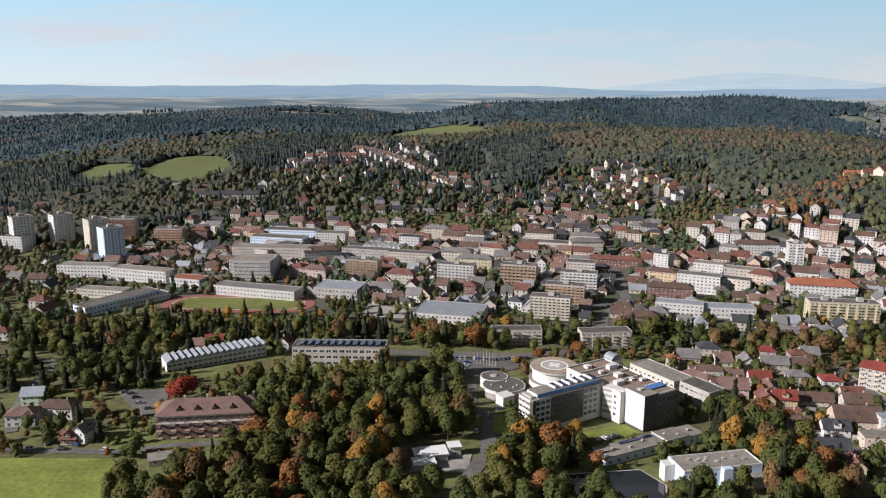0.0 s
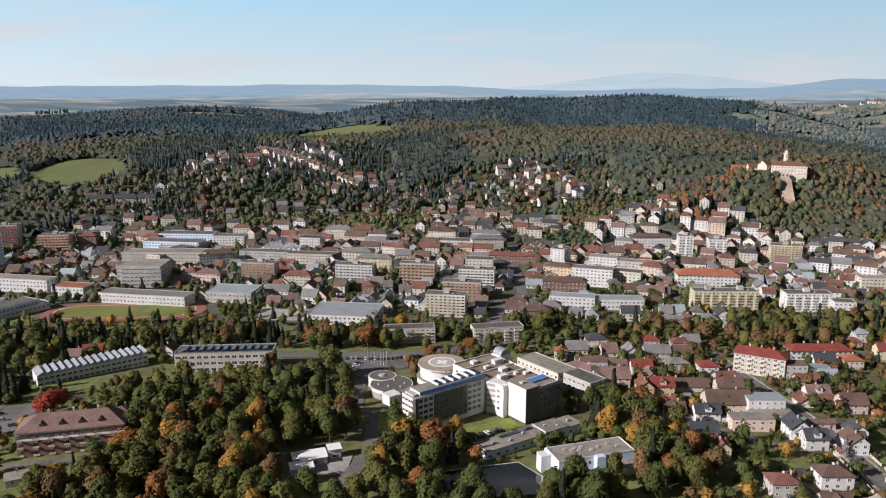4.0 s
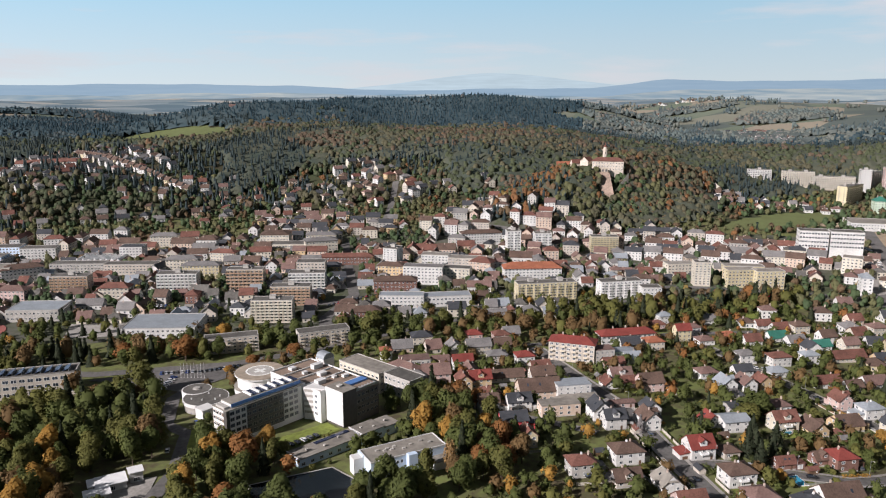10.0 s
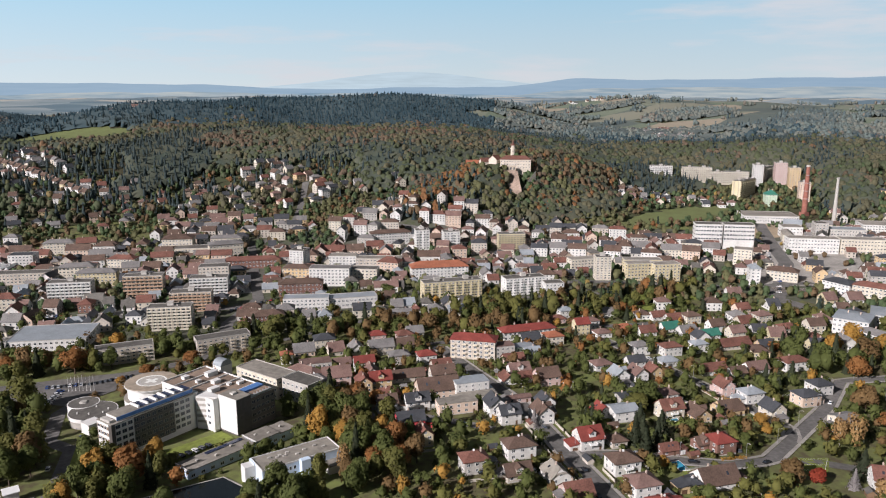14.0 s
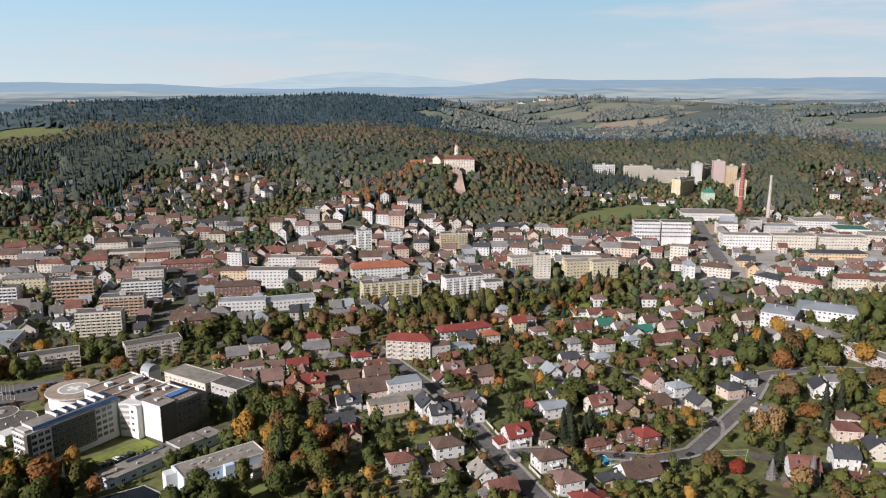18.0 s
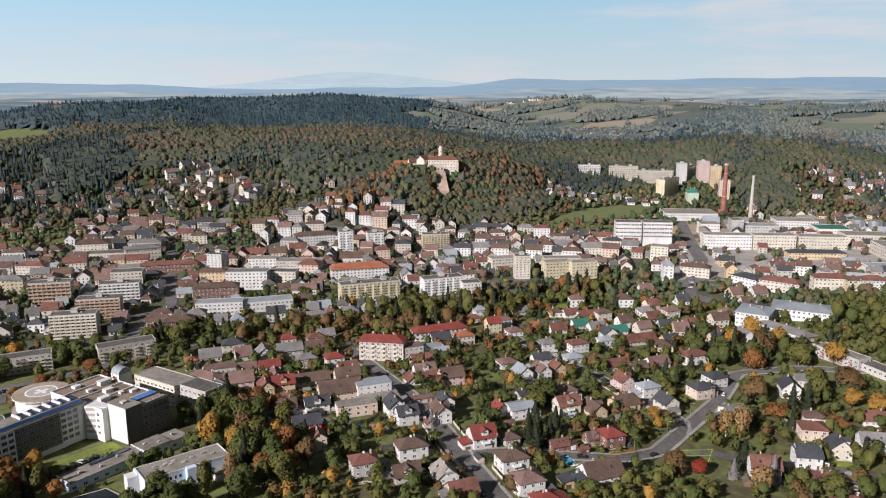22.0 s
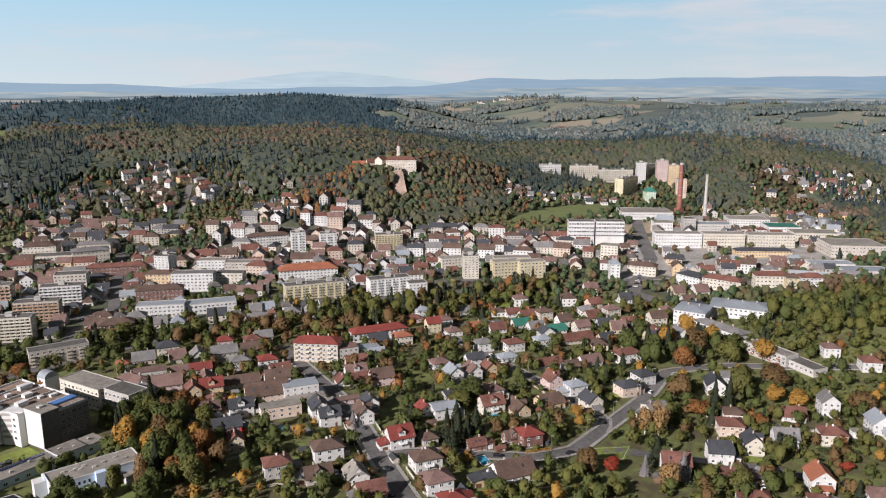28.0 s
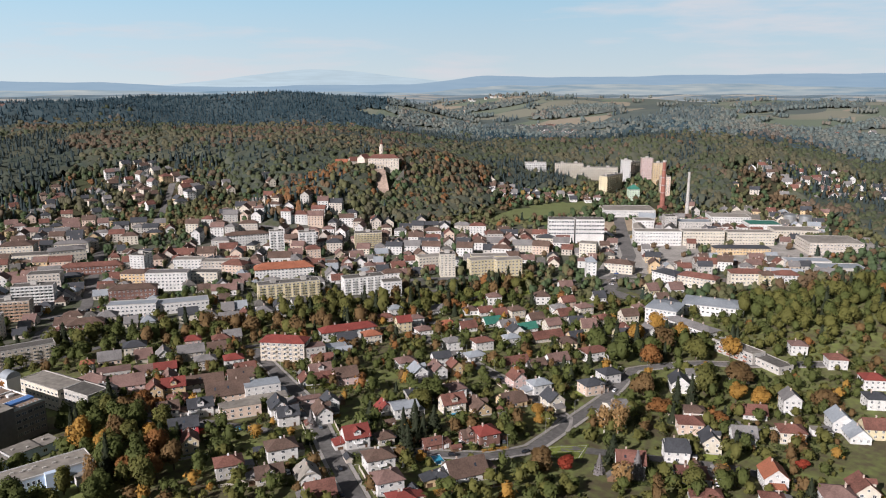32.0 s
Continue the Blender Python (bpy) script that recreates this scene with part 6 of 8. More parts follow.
def hospital_wing():
    o = in_hospital("hospital_wing", 0, 0, 13.0, "five-storey hospital wing with dark and white facade panels")
    part("wall", Geo().box(0, 0, -2, 42.5, 11, 15.2), H_WHITE, o)
    part("front_panel", Geo().box(1.6, -0.06, 0.2, 42.4, 0.0, 15.1), H_GREY, o, "light grey front panels")
    part("dark_cladding", Geo().box(10.5, -0.12, 0.5, 31, -0.06, 15.1), H_DARK, o, "dark panels on the middle of the facade")
    part("corner_cladding", Geo().box(-0.12, -0.14, -1, 1.6, 2.2, 15.1), H_DARK, o, "dark corner panel")
    for k in range(5):
        z = 1.2 + 2.9 * k
        for i in range(14):
            x = 2.9 + 2.95 * i
            if x < 41:
                part("window", pane_mesh(2.2, 1.7, 1, H_BAND), None, o, at=(x, -0.14 if 10 < x < 31 else -0.06, z))
        part("end_band", Geo().box(-0.16, 2.3, z - 0.4, 0.0, 11, z + 1.0), H_BROWNISH, o, "grey band of windows on the end wall")
        for q in (4.5, 7, 9.5):
            part("window", pane_mesh(1.7, 1.2, 0), None, o, at=(-0.16, q, z - 0.3), turn=270)
    part("roof", Geo().box(-0.2, -0.2, 15.2, 42.7, 11.2, 15.55), ROOFS["gravel"], o)
    part("roof_storey", Geo().box(3.5, 1.2, 15.55, 42.0, 9.5, 17.4, 0, 0), H_WHITE, o, "set-back white roof storey")
    part("blue_roof", Geo().solid([(3.4, 1.1, 17.4), (42.1, 1.1, 17.4), (42.1, 9.6, 17.4), (3.4, 9.6, 17.4)], [(3.4, 2.4, 17.75), (42.1, 2.4, 17.75), (42.1, 8.6, 17.75), (3.4, 8.6, 17.75)]), ROOFS["gravel"], o)
    part("blue_edge", Geo().box(3.3, 1.0, 16.0, 42.2, 1.18, 17.6), H_BLUE, o, "blue metal edge of the roof storey")
    for i in range(6):
        part("skylight", Geo().box(-0.5, -3.4, 0, 0.5, 3.4, 0.9, taper=0.15), H_WHITE, o, at=(15 + 4.6 * i, 5.6, 17.75))
        part("dark_roof_bay", Geo().box(-1.6, -3.3, 0, 1.6, 3.3, 0.12), SOLAR, o, at=(17.3 + 4.6 * i, 5.6, 17.75))
    part("roof_plant", Geo().box(0.4, 2, 15.55, 2.8, 9, 16.6), CONCRETE, o)


def hospital_slab():
    o = in_hospital("hospital_slab", 47.5, -24, 13.0, "tall hospital slab with a blank white end wall and dark windowed side")
    part("wall", Geo().box(0, 0, -2, 8.5, 12.6, 15.9), H_DARK, o, "dark panelled front")
    part("white_wall", Geo().box(-0.25, -0.1, -1, 0, 12.6, 16.2), H_WHITE, o, "blank white end wall")
    part("roof", Geo().box(0, 0, 15.9, 8.7, 12.7, 16.2), ROOFS["gravel"], o)
    part("roof_hatch", Geo().box(3, 6, 16.2, 5.4, 8.4, 17.0), CONCRETE, o)
    e = in_hospital("hospital_east_wing", 56.1, -23.5, 13.0, "dark hospital wing with a blue strip on its flat roof")
    part("wall", Geo().box(0, 0, -2, 15, 12, 13.4), mat("brown grey facade panels", (0.13, 0.112, 0.10), 0.7, 0.12, 1.5), e)
    part("roof", Geo().box(-0.1, -0.1, 13.4, 15.1, 12.1, 13.7), H_BROWN, e)
    part("blue_roof", Geo().box(0.5, 7.6, 13.7, 14.6, 11.8, 14.6), H_BLUE, e, "blue metal roof strip")
    part("pergola", Geo().box(0.3, 0.3, 13.7, 14.7, 0.6, 14.9), STEEL, e)
    for i in range(8):
        part("pergola_post", Geo().box(0.5 + 1.9 * i, 0.3, 13.7, 0.7 + 1.9 * i, 3.0, 14.7), STEEL, e)
    for k in range(4):
        for i in range(5):
            part("window", pane_mesh(2.1, 1.5, 1, H_BAND), None, e, at=(1.8 + 2.85 * i, 0, 1.2 + 3.2 * k))


def hospital_main():
    o = in_hospital("hospital_main_block", 43.5, -11.4, 13.0, "deep hospital main block with striped light facade and brown flat roof")
    part("wall", Geo().box(0.8, 0, -2, 27, 40, 13.4), H_WHITE, o)
    part("stair_block", Geo().solid([(-1.4, 10.3, -2), (3.8, 0.2, -2), (6, 0.4, -2), (6, 11.5, -2)], [(-1.4, 10.3, 14.4), (3.8, 0.2, 14.4), (6, 0.4, 14.4), (6, 11.5, 14.4)]), H_WHITE, o)
    ax, ay, bx, by = -1.4, 10.3, 3.8, 0.2
    turn = math.degrees(math.atan2(by - ay, bx - ax))
    n = math.hypot(bx - ax, by - ay)
    for k in range(5):
        part("window_band", Geo().box(0.3, -0.1, 0, n - 0.3, 0.02, 1.25), H_BAND, o, "grey ribbon of windows", at=(ax, ay, 1.3 + 2.75 * k), turn=turn)
    part("roof", Geo().box(0.9, 0.2, 13.4, 26.9, 39.8, 13.65), H_BROWN, o)
    for y in (0.1, 12, 21, 30, 39.4):
        part("roof_wall", Geo().box(0.6, y, 13.4, 27.2, y + 0.5, 14.4), H_WHITE, o)
    for x in (0.6, 26.8):
        part("roof_wall", Geo().box(x, 0.6, 13.4, x + 0.4, 39.4, 14.3), H_WHITE, o)
    for x, y, a, b, c in ((6, 8, 5, 3, 2.0), (14, 16, 4, 3, 1.6), (18, 26, 6, 3, 2.2), (9, 33, 3, 3, 1.4), (21, 6, 3, 2, 1.2), (10, 24, 2.4, 2, 1.3), (17, 9, 2, 2, 1.0)):
        part("roof_unit", Geo().box(x, y, 13.65, x + a, y + b, 13.65 + c).box(x - 0.15, y - 0.15, 13.65 + c, x + a + 0.15, y + b + 0.15, 13.8 + c), H_WHITE, o)
    for k in range(4):
        for i in range(11):
            part("window", pane_mesh(1.9, 1.5), None, o, at=(0.8, 37.6 - 3.3 * i - 1, 1.2 + 3.0 * k), turn=270)
            part("window", pane_mesh(1.9, 1.5), None, o, at=(27, 2 + 3.3 * i, 1.2 + 3.0 * k), turn=90)
    part("white_penthouse", Geo().box(-3.5, 12, -2, 1.2, 19, 15.6), H_WHITE, o)


def helicopter_deck():
    o = in_hospital("helicopter_deck", 47.5, 42.5, 12.5, "round white drum building with a marked helicopter landing deck on top", "helipad")
    part("drum_wall", Geo().drum(0, 0, -2, 10.2, 11.6, 11.9, 48), H_WHITE, o)
    part("lower_ring", Geo().drum(0, 0, -2, 3.2, 13.6, 13.6, 48), H_WHITE, o)
    part("ring_roof", Geo().drum(0, 0, 3.2, 3.4, 13.8, 13.8, 48), ROOFS["gravel"], o)
    part("deck", Geo().drum(0, 0, 10.2, 10.7, 12.9, 12.9, 48), mat("tan landing deck", (0.36, 0.30, 0.235), 0.9, 0.15, 2.5), o)
    part("deck_rail", Geo().drum(0, 0, 9.6, 10.2, 13.1, 13.1, 48), H_WHITE, o)
    g = Geo()
    for i in range(48):
        a, b = 2 * math.pi * i / 48, 2 * math.pi * (i + 1) / 48
        g.poly([(r * math.cos(q), r * math.sin(q), 10.712) for r, q in ((6.6, a), (7.5, a), (7.5, b), (6.6, b))])
    part("ring_marking", g, PAINT, o)
    part("pad_disc", Geo().drum(0, 0, 10.7, 10.706, 6.6, 6.6, 48), CONCRETE, o)
    part("cross_marking", Geo().box(-3.4, -1.0, 10.706, 3.4, 1.0, 10.718).box(-1.0, 1.0, 10.706, 1.0, 3.4, 10.718).box(-1.0, -3.4, 10.706, 1.0, -1.0, 10.718), PAINT, o, "white cross")
    for i in range(24):
        a = 2 * math.pi * i / 24
        part("safety_net_arm", Geo().box(12.7, -0.06, 10.3, 14.2, 0.06, 10.45), STEEL, o, at=(0, 0, 0), turn=math.degrees(a))
    r = in_hospital("emergency_pavilion", 20, 51, 11.5, "low round pavilion with a grey felt roof")
    part("wall", Geo().drum(0, 0, -2, 1.6, 11.0, 11.0, 40), H_BAND, r, "dark band of windows")
    part("fascia", Geo().drum(0, 0, 1.6, 3.3, 11.5, 11.5, 40), H_WHITE, r, "broad white fascia")
    part("roof", Geo().drum(0, 0, 3.3, 3.34, 11.1, 11.1, 40), ROOFS["felt"], r)
    lobe = HOSPITAL.to_3x3().inverted() @ Vector((-4.5, 11.5, 0))
    part("round_wing", Geo().drum(lobe.x, lobe.y, -2, 3.6, 7.6, 7.6, 36), H_WHITE, r, "smaller round wing with a white rim")
    part("round_wing_roof", Geo().drum(lobe.x, lobe.y, 3.6, 3.64, 7.1, 7.1, 36), ROOFS["felt"], r)
    part("skylight", Geo().drum(lobe.x, lobe.y, 3.64, 4.3, 2.2, 1.7, 20), CONCRETE, r, "round grey skylight")
    for a, b in ((3, 2), (-4, -3), (5, -5), (1, -7), (-7, 2)):
        part("roof_vent", Geo().drum(a, b, 3.34, 4.2, 0.35, 0.35, 10), H_WHITE, r)
    part("entrance", Geo().box(-11, -15, -2, -4, -8, 3.2).box(-11.2, -15.2, 3.2, -3.8, -7.8, 3.5), H_WHITE, r)
    part("ramp_wall", Geo().box(8, -12, -2, 20, -11.4, 1.6), CONCRETE, r)
    d = in_hospital("oxygen_tank_house", 96, 48, 8, "white tank house with a rounded roof")
    part("wall", Geo().box(-4, -3.5, -2, 4, 3.5, 8), H_WHITE, d)
    g = Geo()
    ring = [(4 * math.cos(math.pi * i / 10), 8 + 3.4 * math.sin(math.pi * i / 10)) for i in range(11)]
    g.solid([(x, -3.5, z) for x, z in ring], [(x, 3.5, z) for x, z in ring])
    part("vaulted_roof", g, ROOFS["metal"], d)


hospital_wing(), hospital_slab(), hospital_main(), helicopter_deck()
FOOT.extend([(60, 338, 26), (90, 352, 32), (100, 380, 26), (61, 388, 17), (32, 380, 16), (40, 330, 12), (110, 340, 18)])
block(119, 388, -59, 32, 14, 3, "cream", top="gravel", floor=3.6, near=True, label="cream plastered three-storey hospital building with a flat roof", head=False)
block(134, 365, -59, 19, 12, 3, "grey", top="felt", floor=3.4, label="grey older hospital building with a flat felt roof", head=False)
block(141, 390, -59, 20, 10, 2, "beige", top="rose", floor=3.4, hip=3.0, label="older hospital annexe with a faded red roof")


def blue_pavilion():
    o = thing("hospital_pavilion", 112, 283.5, 11, "two-storey pale blue and white hospital pavilion with a flat felt roof", "building", foot=18)
    w, d, h = 34.5, 12.5, 7.6
    part("wall", Geo().box(-w / 2, -d / 2, -3, w / 2, d / 2, h), mat("bluish white plaster", (0.53, 0.63, 0.75), 0.85, 0.06, 1.5), o)
    part("roof", Geo().box(-w / 2 + 0.2, -d / 2 + 0.2, h, w / 2 - 0.2, d / 2 - 0.2, h + 0.2), ROOFS["gravel"], o)
    g = Geo()
    for a, b, c, e in ((-w / 2 - 0.1, -d / 2 - 0.1, w / 2 + 0.1, -d / 2 + 0.25), (-w / 2 - 0.1, d / 2 - 0.25, w / 2 + 0.1, d / 2 + 0.1), (-w / 2 - 0.1, -d / 2 + 0.25, -w / 2 + 0.25, d / 2 - 0.25), (w / 2 - 0.25, -d / 2 + 0.25, w / 2 + 0.1, d / 2 - 0.25)):
        g.box(a, b, h, c, e, h + 0.6)
    part("parapet", g, H_WHITE, o)
    part("blue_corner", Geo().box(-w / 2 - 0.6, d / 2 - 5, -2, -w / 2, d / 2 + 0.3, h + 0.4), WALLS["blue"], o, "pale blue corner panel")
    part("side_wing", Geo().box(-w / 2 - 4.5, 1.0, -3, -w / 2, d / 2 - 0.5, h - 0.4), H_WHITE, o)
    part("entrance_tower", Geo().box(-1.4, -d / 2 - 2.6, -3, 2.6, -d / 2, h + 1.0), WALLS["blue"], o, "pale blue entrance tower")
    part("low_annexe", Geo().box(9, -d / 2 - 6, -3, w / 2, -d / 2, 4.0), H_WHITE, o)
    part("annexe_roof", Geo().box(8.8, -d / 2 - 6.2, 4.0, w / 2 + 0.2, -d / 2, 4.25), ROOFS["gravel"], o)
    for k in range(2):
        for i in range(9):
            x = -w / 2 + 2.4 + 1.9 * i if i < 7 else 4 + 2.4 * (i - 7)
            part("window", pane_mesh(1.1, 1.6, 0), None, o, at=(x, -d / 2, 1.2 + 3.5 * k))
            part("window", pane_mesh(1.1, 1.6, 0), None, o, at=(-x, d / 2, 1.2 + 3.5 * k), turn=180)
        for q in (-3, 0, 3):
            part("window", pane_mesh(1.1, 1.6, 0), None, o, at=(w / 2, q, 1.2 + 3.5 * k), turn=90)
    for x, y in ((-8, 1), (-6.5, 2), (-5, 0.5), (-3, 2.6), (4, 1), (9, 2), (12, -1), (-11, 2.4), (0, -1)):
        part("roof_vent", Geo().box(-0.7, -0.4, 0, 0.7, 0.4, 0.6), CONCRETE, o, at=(x, y, h + 0.2))


blue_pavilion()


def link_building():
    o = thing("hospital_link", 92, 311, 26, "long low hospital building with a pale flat roof in steps", "building", foot=0.01)
    for a, b, h in ((-27, 6, 4.4), (6, 19, 4.9), (19, 28, 4.2)):
        part("wall", Geo().box(a, -5, -4, b, 5, h), WALLS["blue"], o)
        part("roof", Geo().box(a - 0.1, -5.1, h, b + 0.1, 5.1, h + 0.3), ROOFS["gravel"], o)
        part("coping", Geo().box(a - 0.15, -5.2, h + 0.3, a + 0.35, 5.2, h + 0.6), H_WHITE, o)
    for i in range(11):
        part("window", pane_mesh(1.8, 1.4), None, o, at=(-25 + 4.6 * i, -5, 1.4))
    part("skylight_row", Geo().box(-14, 2, 4.7, 4, 4, 5.1), SOLAR, o)
    for x, y in ((-20, 0), (-12, -2), (-3, 0.5), (10, 1), (15, -2), (23, 0)):
        part("roof_vent", Geo().box(-0.5, -0.5, 0, 0.5, 0.5, 0.7), CONCRETE, o, at=(x, y, 4.9))


link_building()
FOOT.extend([(70, 300, 7), (82, 306, 7), (94, 312, 7), (106, 318, 7), (116, 322, 6)])
FOOT.append((-2, 298, 20))


def white_pavilion():
    """Flat white buildings in the park, on a white forecourt."""
    for x, y, turn, w, d, h in ((-4, 302, 12, 11, 8, 3.4), (5, 306, 12, 5, 5, 4.6), (-8, 293, 12, 9, 6, 3.0), (-10, 303, 12, 5, 6, 2.6)):
        o = thing("pavilion", x, y, turn, "flat-roofed white pavilion with a bright roof in the park", "building", "park pavilions")
        part("wall", Geo().box(-w / 2, -d / 2, -2, w / 2, d / 2, h), WALLS["white"], o)
        part("roof", Geo().box(-w / 2 - 0.5, -d / 2 - 0.5, h, w / 2 + 0.5, d / 2 + 0.5, h + 0.3), mat("white roof membrane", (0.78, 0.78, 0.78), 0.6, 0.05, 2.0), o)
        part("window", pane_mesh(2.4, 1.6, 2), None, o, at=(0, -d / 2, 0.8))
    sheet("forecourt", [(-14, 288), (10, 288), (13, 306), (-12, 308)], PAVING, "pale paved forecourt of the pavilion", "pavement")


white_pavilion()


# ---- the castle on its hill ----
def castle():
    zb = 64.5
    o = new("castle")
    o.matrix_basis = pose(539, 870, zb, 0, 0, -30)
    tagged(o, "cream castle with red tiled roofs and a round tower", "castle")
    stone, red = mat("castle plaster", (0.53, 0.47, 0.40), 0.9, 0.14, 1.5), ROOFS["rust"]
    part("palace_wall", Geo().box(-20, -7, -18, 20, 7, 12.4), stone, o)
    part("palace_roof", hip_roof(40, 14, 12.4, 4.6, 0.6), red, o)
    g = gable_walls(Geo(), 14, 12, 12, 5, 0, 16)
    part("gable_wing", Geo().join(g, (-27, 4, 0), 62), stone, o)
    part("gable_wing_roof", Geo().join(gable_roof(14, 12, 12, 5), (-27, 4, 0), 62), red, o)
    part("chapel_wall", Geo().join(gable_walls(Geo(), 16, 9, 8, 4.5, 0, 18), (-40, 14, 0), 25), stone, o)
    part("chapel_roof", Geo().join(gable_roof(16, 9, 8, 4.5), (-40, 14, 0), 25), red, o)
    part("gatehouse_wall", Geo().join(gable_walls(Geo(), 18, 9, 5, 4, 0, 22), (-58, 18, 0), 10), stone, o)
    part("gatehouse_roof", Geo().join(gable_roof(18, 9, 5, 4), (-58, 18, 0), 10), ROOFS["orange"], o)
    part("tower", Geo().drum(-4, 13, -16, 25, 3.7, 3.0, 20), stone, o, "round pale tower")
    part("gallery", Geo().drum(-4, 13, 25, 26, 3.9, 3.9, 20), stone, o)
    part("lantern", Geo().drum(-4, 13, 26, 29.5, 2.5, 2.3, 16), stone, o)
    part("tower_dome", Geo().drum(-4, 13, 29.5, 31.5, 3.0, 1.3, 16).drum(-4, 13, 31.5, 33.5, 1.1, 0.9, 10).drum(-4, 13, 33.5, 36.5, 1.1, 0.1, 10), red, o, "red onion-shaped tower roof")
    for k in range(4):
        part("tower_window", Geo().box(-0.4, -3.75 + 0.12 * k, 0, 0.4, -2.9, 1.5), GLASS, o, at=(-4, 13, 6 + 5 * k))
    for k in range(3):
        for i in range(11):
            part("window", pane_mesh(1.3, 1.8), None, o, at=(-18 + 3.6 * i, -7, 1.4 + 3.9 * k))
    red_stone = mat("red sandstone wall", (0.30, 0.225, 0.18), 0.95, 0.22, 1.6)
    part("bastion", Geo().solid([(-17, -38, -46), (10, -38, -46), (9, -7, -46), (-20, -7, -46)], [(-17, -38, -24), (9, -38, -24), (3, -18, -1.2), (-20, -18, -1.2)]), red_stone, o, "tall sloping reddish stone retaining wall")
    part("bastion_top", Geo().box(-22, -18, -6, 1, -7, -0.6), red_stone, o, "stone platform below the palace")
    part("terrace_wall", Geo().box(-23, -16.5, -2, 1, -12, 4.5), mat("pale stone", (0.42, 0.36, 0.29), 0.95, 0.18, 1.2), o)
    # Arcade niches: flat boxes on the wall, the recess shade put into their colour.
    for i in range(5):
        part("niche", Geo().box(-1.1, -0.1, 0, 1.1, 0.05, 3.0), WALLS["slate"], o, at=(-19 + 4.4 * i, -16.5, 0.2))
    part("stair_wall", Geo().solid([(4, -31, -44), (26, -10, -18), (27, -9, -18), (5, -29, -44)], [(4, -31, -32), (26, -10, -2), (27, -9, -2), (5, -29, -32)]), stone, o)
    FOOT.extend([(547, 866, 9), (530, 874, 12), (512, 886, 15), (497, 893, 15), (482, 903, 13), (505, 872, 9), (488, 884, 9), (528, 850, 9), (526, 840, 10), (518, 836, 8)])


castle()


# ---- chimneys and tanks of the factory ----
def stack(x, y, tall, r0, r1, material, label):
    o = thing("factory_chimney", x, y, 0, label, "chimney", "factory chimneys", foot=6)
    part("base", Geo().box(-r0 - 0.8, -r0 - 0.8, -3, r0 + 0.8, r0 + 0.8, 5), material, o)
    part("shaft", Geo().drum(0, 0, 5, tall, r0, r1, 20), material, o)
    for k in range(4):
        z = tall * (0.35 + 0.16 * k)
        r = r0 + (r1 - r0) * (z - 5) / (tall - 5)
        part("hoop", Geo().drum(0, 0, z, z + 0.5, r + 0.18, r + 0.16, 20), STEEL, o)
    part("crown", Geo().drum(0, 0, tall, tall + 2.2, r1 + 0.45, r1 + 0.35, 20), CONCRETE, o, "pale chimney head")


stack(874, 697, 64, 3.6, 2.3, mat("chimney brick", (0.25, 0.105, 0.08), 0.9, 0.18, 1.0), "tall round red brick factory chimney with steel hoops")
stack(862, 642, 57, 2.6, 1.5, CONCRETE, "slim pale concrete factory chimney")


def storage_tank(x, y):
    o = thing("storage_tank", x, y, 20, "round grey steel storage tank with a flat conical lid", "tank", "storage tanks", foot=8)
    part("shell", Geo().drum(0, 0, -2, 13, 7.2, 7.2, 28), STEEL, o)
    part("lid", Geo().drum(0, 0, 13, 14.2, 7.4, 0.8, 28), STEEL, o)
    for k in range(3):
        part("hoop", Geo().drum(0, 0, 2.5 + 4 * k, 2.8 + 4 * k, 7.32, 7.32, 28), CONCRETE, o)
    part("ladder", Geo().box(-0.3, -7.5, 0, 0.3, -7.2, 13.6), CONCRETE, o)


storage_tank(932, 543), storage_tank(942, 529)


def trailer(x, y, turn, hue, word):
    o = thing("trailer", x, y, turn, f"long {word} box trailer parked on the yard", "trailer", "parked trailers", lift=0.4)
    part("box", Geo().box(-6.8, -1.25, 1.0, 6.8, 1.25, 3.9), hue, o)
    part("chassis", Geo().box(-6.4, -0.5, 0.75, 6.4, 0.5, 1.0), STEEL, o)
    for a in (-5.2, -4.0, -2.8, 4.6):
        part("axle_wheels", Geo().box(a - 0.45, -1.2, 0.0, a + 0.45, 1.2, 0.9, taper=0.12), TYRE, o)


trailer(494, 489, -14, mat("yellow tarpaulin", (0.62, 0.40, 0.04), 0.5, 0.06, 1.0), "yellow")
trailer(474, 488, -14, mat("red tarpaulin", (0.42, 0.05, 0.05), 0.5, 0.06, 1.0), "red")


# ---- the stadium ----
def stadium(cx, cy, turn, a, b):
    """An oval track round a pitch: straight sides with half circles."""
    def oval_line(grow):
        pts = []
        r = b / 2 + grow
        for i in range(25):
            q = -math.pi / 2 + math.pi * i / 24
            pts.append((a / 2 - b / 2 + r * math.cos(q), r * math.sin(q)))
        for i in range(25):
            q = math.pi / 2 + math.pi * i / 24
            pts.append((-a / 2 + b / 2 + r * math.cos(q), r * math.sin(q)))
        c, s = math.cos(radians(turn)), math.sin(radians(turn))
        return [(cx + x * c - y * s, cy + x * s + y * c) for x, y in pts]
    sheet("running_track", oval_line(0), TRACK, "red oval running track round the sports field", "running track", 0.35)
    sheet("sports_field", oval_line(-8.5), PITCH, "green grass sports field inside the track", "sports field", 0.5)
    inner = oval_line(-8.0)
    road(inner + inner[:1], 0.5, PAINT, "lane_line", "white inner line of the running track", 0.56, 40)
    FOOT.extend([(cx + k, cy, 26) for k in (-45, -20, 0, 20, 45)])


stadium(-163, 578, -3, 122, 52)


